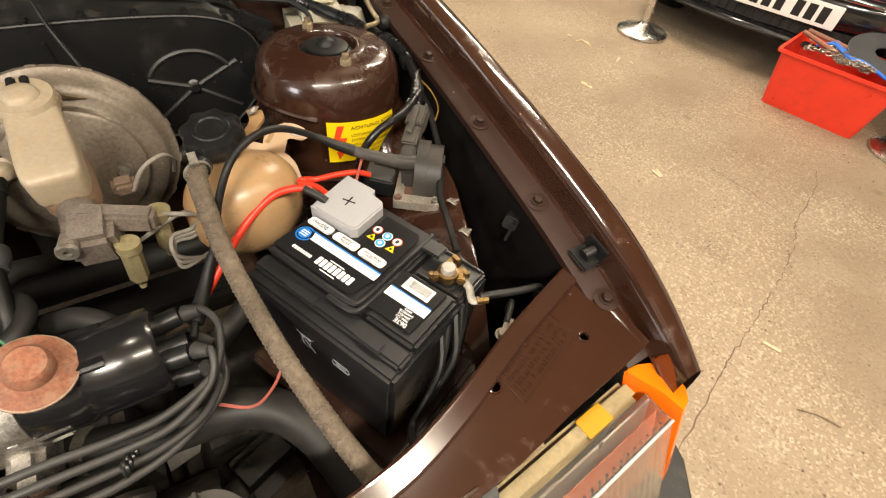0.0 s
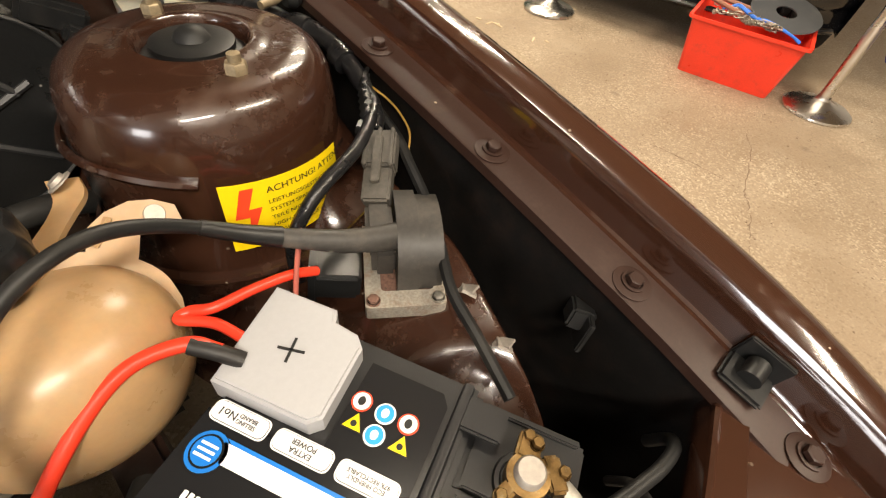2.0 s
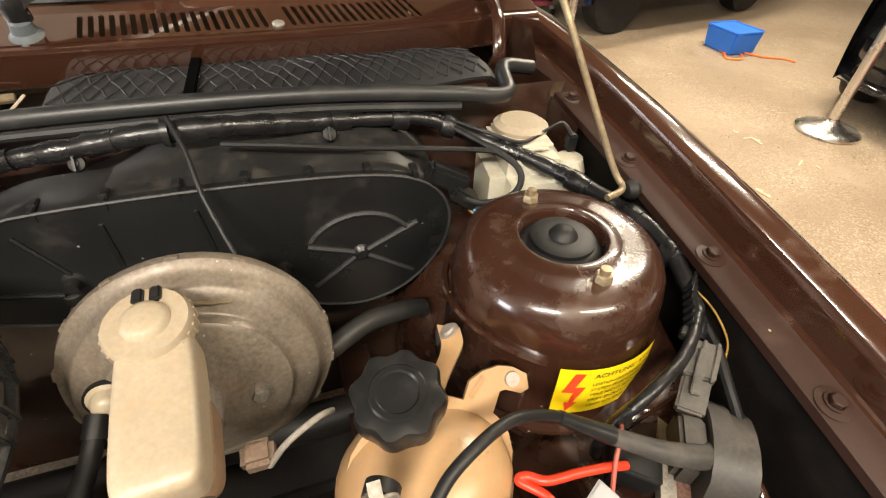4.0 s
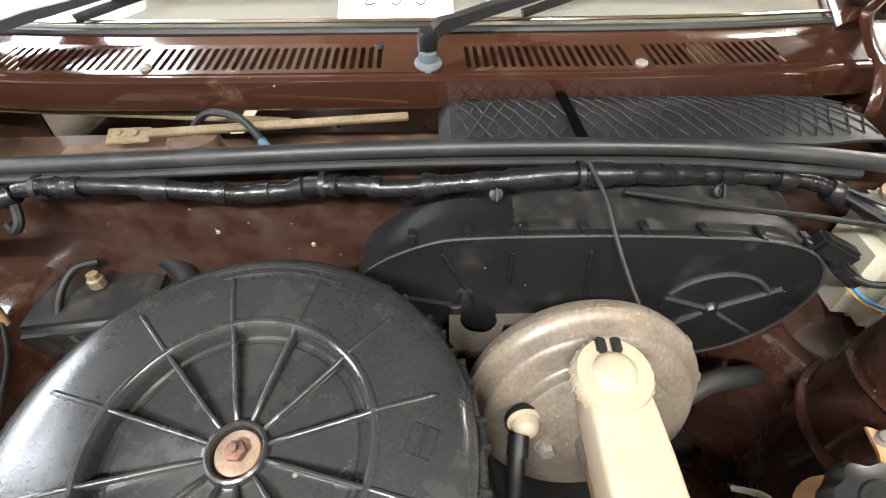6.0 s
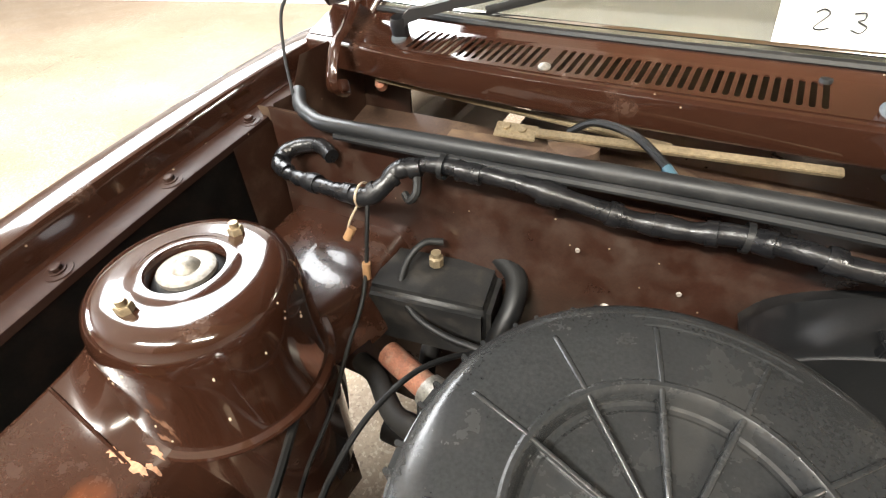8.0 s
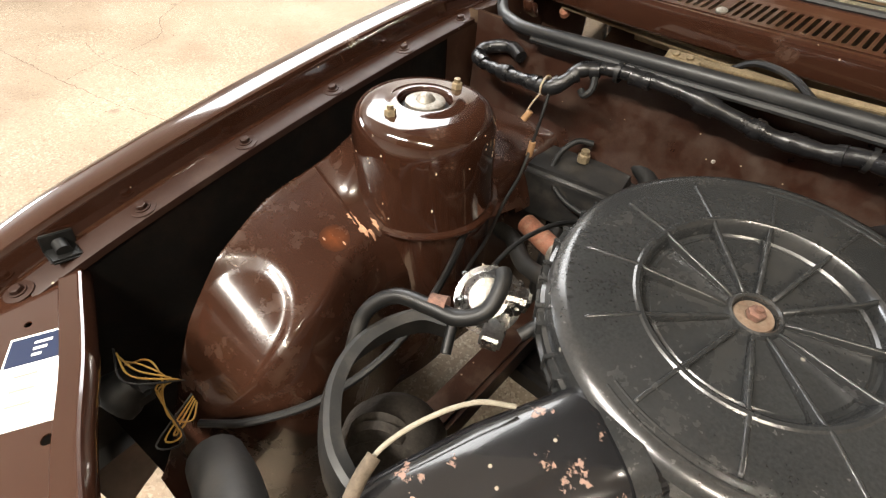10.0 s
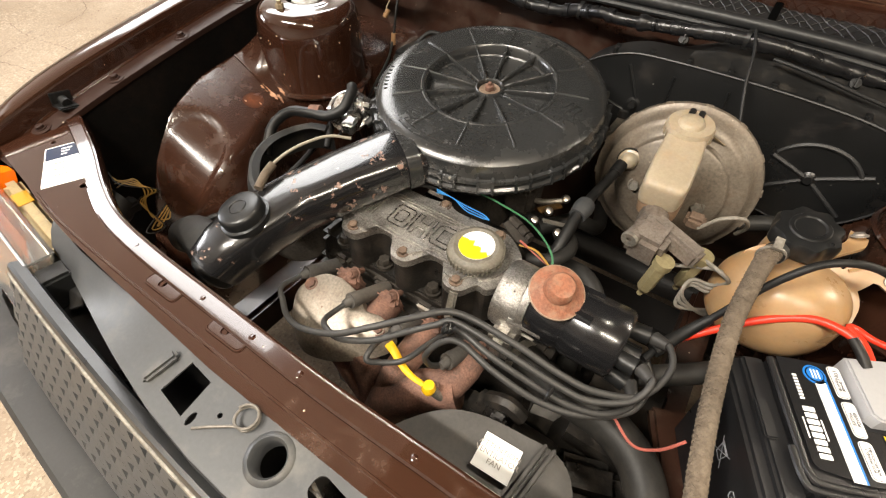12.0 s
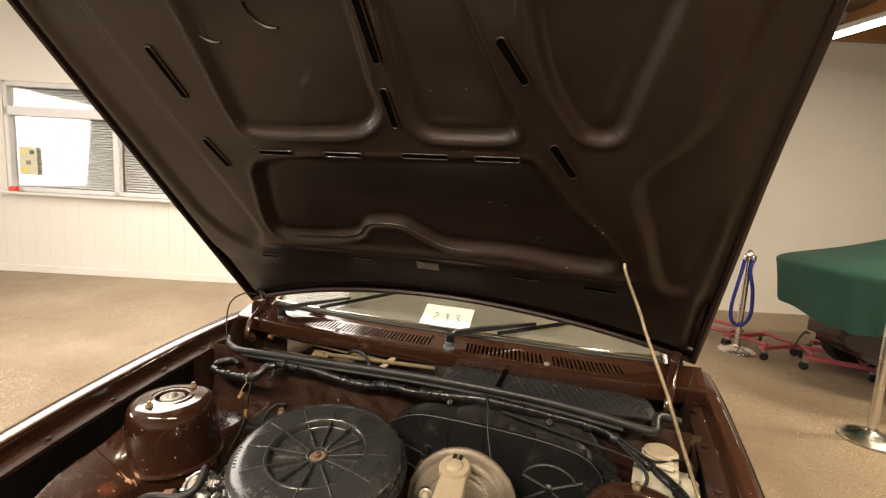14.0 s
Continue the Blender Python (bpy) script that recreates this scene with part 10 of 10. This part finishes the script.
cable("fuel_hose", "black rubber fuel hose looping over the pump", "hose", [(-0.395, -0.265, 0.71), (-0.405, -0.235, 0.745), (-0.385, -0.21, 0.768), (-0.345, -0.20, 0.775), (-0.315, -0.192, 0.776), (-0.295, -0.175, 0.788), (-0.298, -0.150, 0.805), (-0.306, -0.140, 0.807)], 0.0085, RUBBER, 12)
hc = thing("hose_clip", "rusty hose clip on fuel hose", "hose clip", (-0.318, -0.193, 0.776))
part("clip", tube([(-0.328, -0.196, 0.775), (-0.312, -0.190, 0.777)], 0.0105, 1, 12), RUST, hc)
cable("fuel_hose", "thin black hose along the pump", "hose", [(-0.306, -0.140, 0.806), (-0.318, -0.135, 0.79), (-0.335, -0.145, 0.765), (-0.335, -0.17, 0.74), (-0.32, -0.20, 0.72)], 0.006, RUBBER, 10)
cable("fuel_hose", "black hose under the filter", "hose", [(-0.262, -0.16, 0.765), (-0.25, -0.14, 0.775), (-0.23, -0.125, 0.77), (-0.20, -0.13, 0.76)], 0.007, RUBBER, 10)
cable("wire", "black wire along the wheel arch", "wire", [(-0.44, 0.02, 0.70), (-0.39, -0.10, 0.69), (-0.375, -0.20, 0.66), (-0.40, -0.29, 0.625), (-0.45, -0.36, 0.60), (-0.50, -0.40, 0.585)], 0.005, RUBBER, 8)
for k in range(5):
    cable("wire", "loose yellow wires by the headlamp", "wire", [(-0.585, -0.425, 0.645 + 0.008 * k), (-0.555 + 0.006 * k, -0.405 - 0.007 * k, 0.665 + 0.004 * k), (-0.535 + 0.005 * k, -0.405 + 0.004 * k, 0.650), (-0.53 - 0.006 * k, -0.415, 0.625), (-0.51 + 0.008 * k, -0.42, 0.612), (-0.495, -0.405 - 0.010 * k, 0.607), (-0.515, -0.39, 0.602 + 0.005 * k)], 0.0011, YELLOWWIRE if k < 4 else RUBBER, 6)
hp_ = thing("lamp_plug", "black headlamp plug with rubber cover", "wiring plug", (-0.59, -0.44, 0.63))
part("plug_body", join(lathe([(0, 0.03), (0.022, 0.03), (0.03, 0.01), (0.03, 0)], 20, pose(-0.57, -0.455, 0.62, -70)), box(0.03, 0.04, 0.02, pose(-0.56, -0.435, 0.61), 0.004)), RUBBER, hp_)

# vacuum reservoir and wires by the bulkhead
vr = thing("vacuum_reservoir", "dusty black plastic vacuum reservoir on the bulkhead", "vacuum reservoir", (-0.37, 0.21, 0.63))
VM = pose(-0.368, 0.205, 0.632, 0, 0, 8)
part("body", box(0.165, 0.095, 0.092, VM @ pose(-0.006, 0, 0), 0.010, 3, taper=1.06), DUSTPL, vr)
part("union", join(lathe([(0.010, 0), (0.010, 0.012), (0.007, 0.014), (0.007, 0.020), (0, 0.020)], 8, VM @ pose(-0.01, 0.018, 0.094))), GOLDZINC, vr, "brass union with yellow paint")
cable("vacuum_hose", "black vacuum elbow and hose from the reservoir", "hose", [(-0.378, 0.238, 0.752), (-0.40, 0.225, 0.752), (-0.412, 0.20, 0.735), (-0.405, 0.17, 0.715), (-0.375, 0.15, 0.70), (-0.33, 0.14, 0.695), (-0.28, 0.135, 0.70)], 0.0048, RUBBER, 10)
cable("vacuum_hose", "thick black hose beside the reservoir", "hose", [(-0.33, 0.262, 0.735), (-0.30, 0.255, 0.735), (-0.275, 0.235, 0.728), (-0.268, 0.205, 0.71), (-0.275, 0.18, 0.68), (-0.28, 0.16, 0.63)], 0.014, RUBBER, 14)
cable("wire", "thin black wire down past the tower", "wire", [(-0.440, 0.172, 0.836), (-0.437, 0.158, 0.80), (-0.438, 0.148, 0.755), (-0.432, 0.12, 0.72), (-0.425, 0.075, 0.695), (-0.405, 0.01, 0.675), (-0.385, -0.06, 0.675), (-0.345, -0.13, 0.69)], 0.0026, RUBBER, 8)
for q, q2 in (((-0.4375, 0.1495, 0.765), (-0.4378, 0.147, 0.742)), ((-0.456, 0.158, 0.806), (-0.462, 0.152, 0.792))):
    w = thing("wire_joint", "tan crimped wire joint", "wire joint", q)
    part("joint", tube([q, q2], 0.0052, 1, 10), TANJOINT, w)
cable("wire", "thin black cable over the filter edge", "wire", [(-0.27, 0.135, 0.705), (-0.305, 0.10, 0.715), (-0.33, 0.06, 0.72), (-0.345, 0.0, 0.72), (-0.345, -0.06, 0.715), (-0.33, -0.12, 0.715)], 0.0034, RUBBER, 8)
cable("wire", "thin black wire standing by the hinge", "wire", [(-0.60, 0.26, 0.86), (-0.625, 0.285, 0.90), (-0.648, 0.31, 0.94), (-0.652, 0.33, 0.99), (-0.63, 0.36, 1.015), (-0.60, 0.39, 1.01)], 0.0022, RUBBER, 6)
cable("harness_tail", "small black loom tail with green end", "wire", [(-0.395, 0.21, 0.868), (-0.388, 0.195, 0.852), (-0.395, 0.19, 0.842), (-0.404, 0.195, 0.845)], 0.005, RUBBER, 8)
eg = thing("hot_air_tube", "rust coloured tube end by the carburettor", "tube", (-0.36, 0.10, 0.63))
part("tube", tube([(-0.405, 0.125, 0.638), (-0.36, 0.108, 0.640), (-0.315, 0.09, 0.645)], 0.017, 3, 16), RUSTCAP, eg)
part("clamp_ring", tube([(-0.33, 0.095, 0.643), (-0.305, 0.085, 0.646)], 0.022, 1, 16), DULLSTEEL, eg)
cable("hose", "grey rubber hose by the carburettor", "hose", [(-0.45, 0.12, 0.60), (-0.41, 0.10, 0.615), (-0.36, 0.06, 0.62), (-0.30, 0.04, 0.64)], 0.014, HOSE, 14)
for x, y, z, rr in ((-0.166, 0.238, 0.728, 0.006), (-0.21, 0.238, 0.80, 0.003), (-0.1, 0.236, 0.78, 0.003)):
    g = thing("bulkhead_plug", "small grey plug in the bulkhead", "plug", (x, y, z))
    part("plug", lathe([(0, 0.002), (rr * 0.7, 0.002), (rr, 0)], 14, pose(x, y - 0.004, z, 90)), LEAD, g)
for x, y in ((0.589, -0.238), (0.580, -0.284)):
    z = DROP[1](x, y) + 0.002
    g = thing("plug_clip", "crumpled grey plastic clip on the inner wing", "clip", (x, y, z))
    part("clip", join(box(0.016, 0.012, 0.002, pose(x, y, z, 20, 30, 40)), box(0.010, 0.014, 0.002, pose(x, y, z + 0.002, -30, 10, 10))), LEAD, g)
gc = thing("harness_bracket", "black square plastic bracket on the inner wing", "bracket", (0.62, -0.30, 0.75))
part("bracket", join(box(0.020, 0.018, 0.018, pose(0.628, -0.309, 0.735, 10, 15, 35), 0.002), box(0.024, 0.004, 0.026, pose(0.620, -0.318, 0.728, 10, 15, 35), 0.001)), DUSTPL, gc)

pb = thing("pedal_bracket", "grey steel bracket behind the brake servo", "bracket", (0.12, 0.13, 0.70))
PEDALSTEEL = material("dull_pedal_steel", (0.17, 0.15, 0.125, 1), 0.5, metal=0.4, bump=0.2, vary=0.3, dirt=(0.08, 0.05, 0.035, 1), dirt_amount=0.2, big=20)
part("bracket_plate", plate([(0.064, 0.168), (0.062, 0.110), (0.070, 0.100), (0.108, 0.098), (0.116, 0.112), (0.124, 0.130), (0.160, 0.132), (0.164, 0.168)], [ring_pts(0.096, 0.138, 0.021, 0.018, n=20)], lambda x, y: 0.742 + 0.10 * (y - 0.13), 0.004), PEDALSTEEL, pb, angle=30)
part("bracket_lip", box(0.050, 0.004, 0.014, pose(0.088, 0.099, 0.729, 0, 0, -2), 0.001), PEDALSTEEL, pb)
part("bracket_tab", box(0.036, 0.024, 0.004, pose(0.186, 0.152, 0.746, 8, 0, 0), 0.001), PEDALSTEEL, pb)
for qx, qy in ((0.070, 0.150), (0.205, 0.150)):
    part("bracket_stud", join(lathe([(0.0105, 0), (0.0105, 0.010), (0.008, 0.012), (0, 0.012)], 14, pose(qx, qy, 0.752)), lathe([(0.0045, -0.018), (0.0045, 0), (0, 0)], 10, pose(qx, qy, 0.752))), DUSTPL, pb, "dark rubber capped stud")

# the engine stands a little towards the battery side on its mounts
MOUNTS = Matrix(((0.965, 0, 0, 0.008), (0, 1, 0, 0), (0, 0, 1, 0), (0, 0, 0, 1)))
ON_ENGINE = ("engine", "distributor", "plug_boot", "spark_plug_lead", "lead_holder", "dipstick", "vacuum_line", "hose_sleeve", "fuel_pump", "fuel_hose", "alternator")
for o in [o for o in scene.collection.objects if not o.parent and o.name.split(".")[0] in ON_ENGINE]:
    o.matrix_basis = MOUNTS @ o.matrix_basis
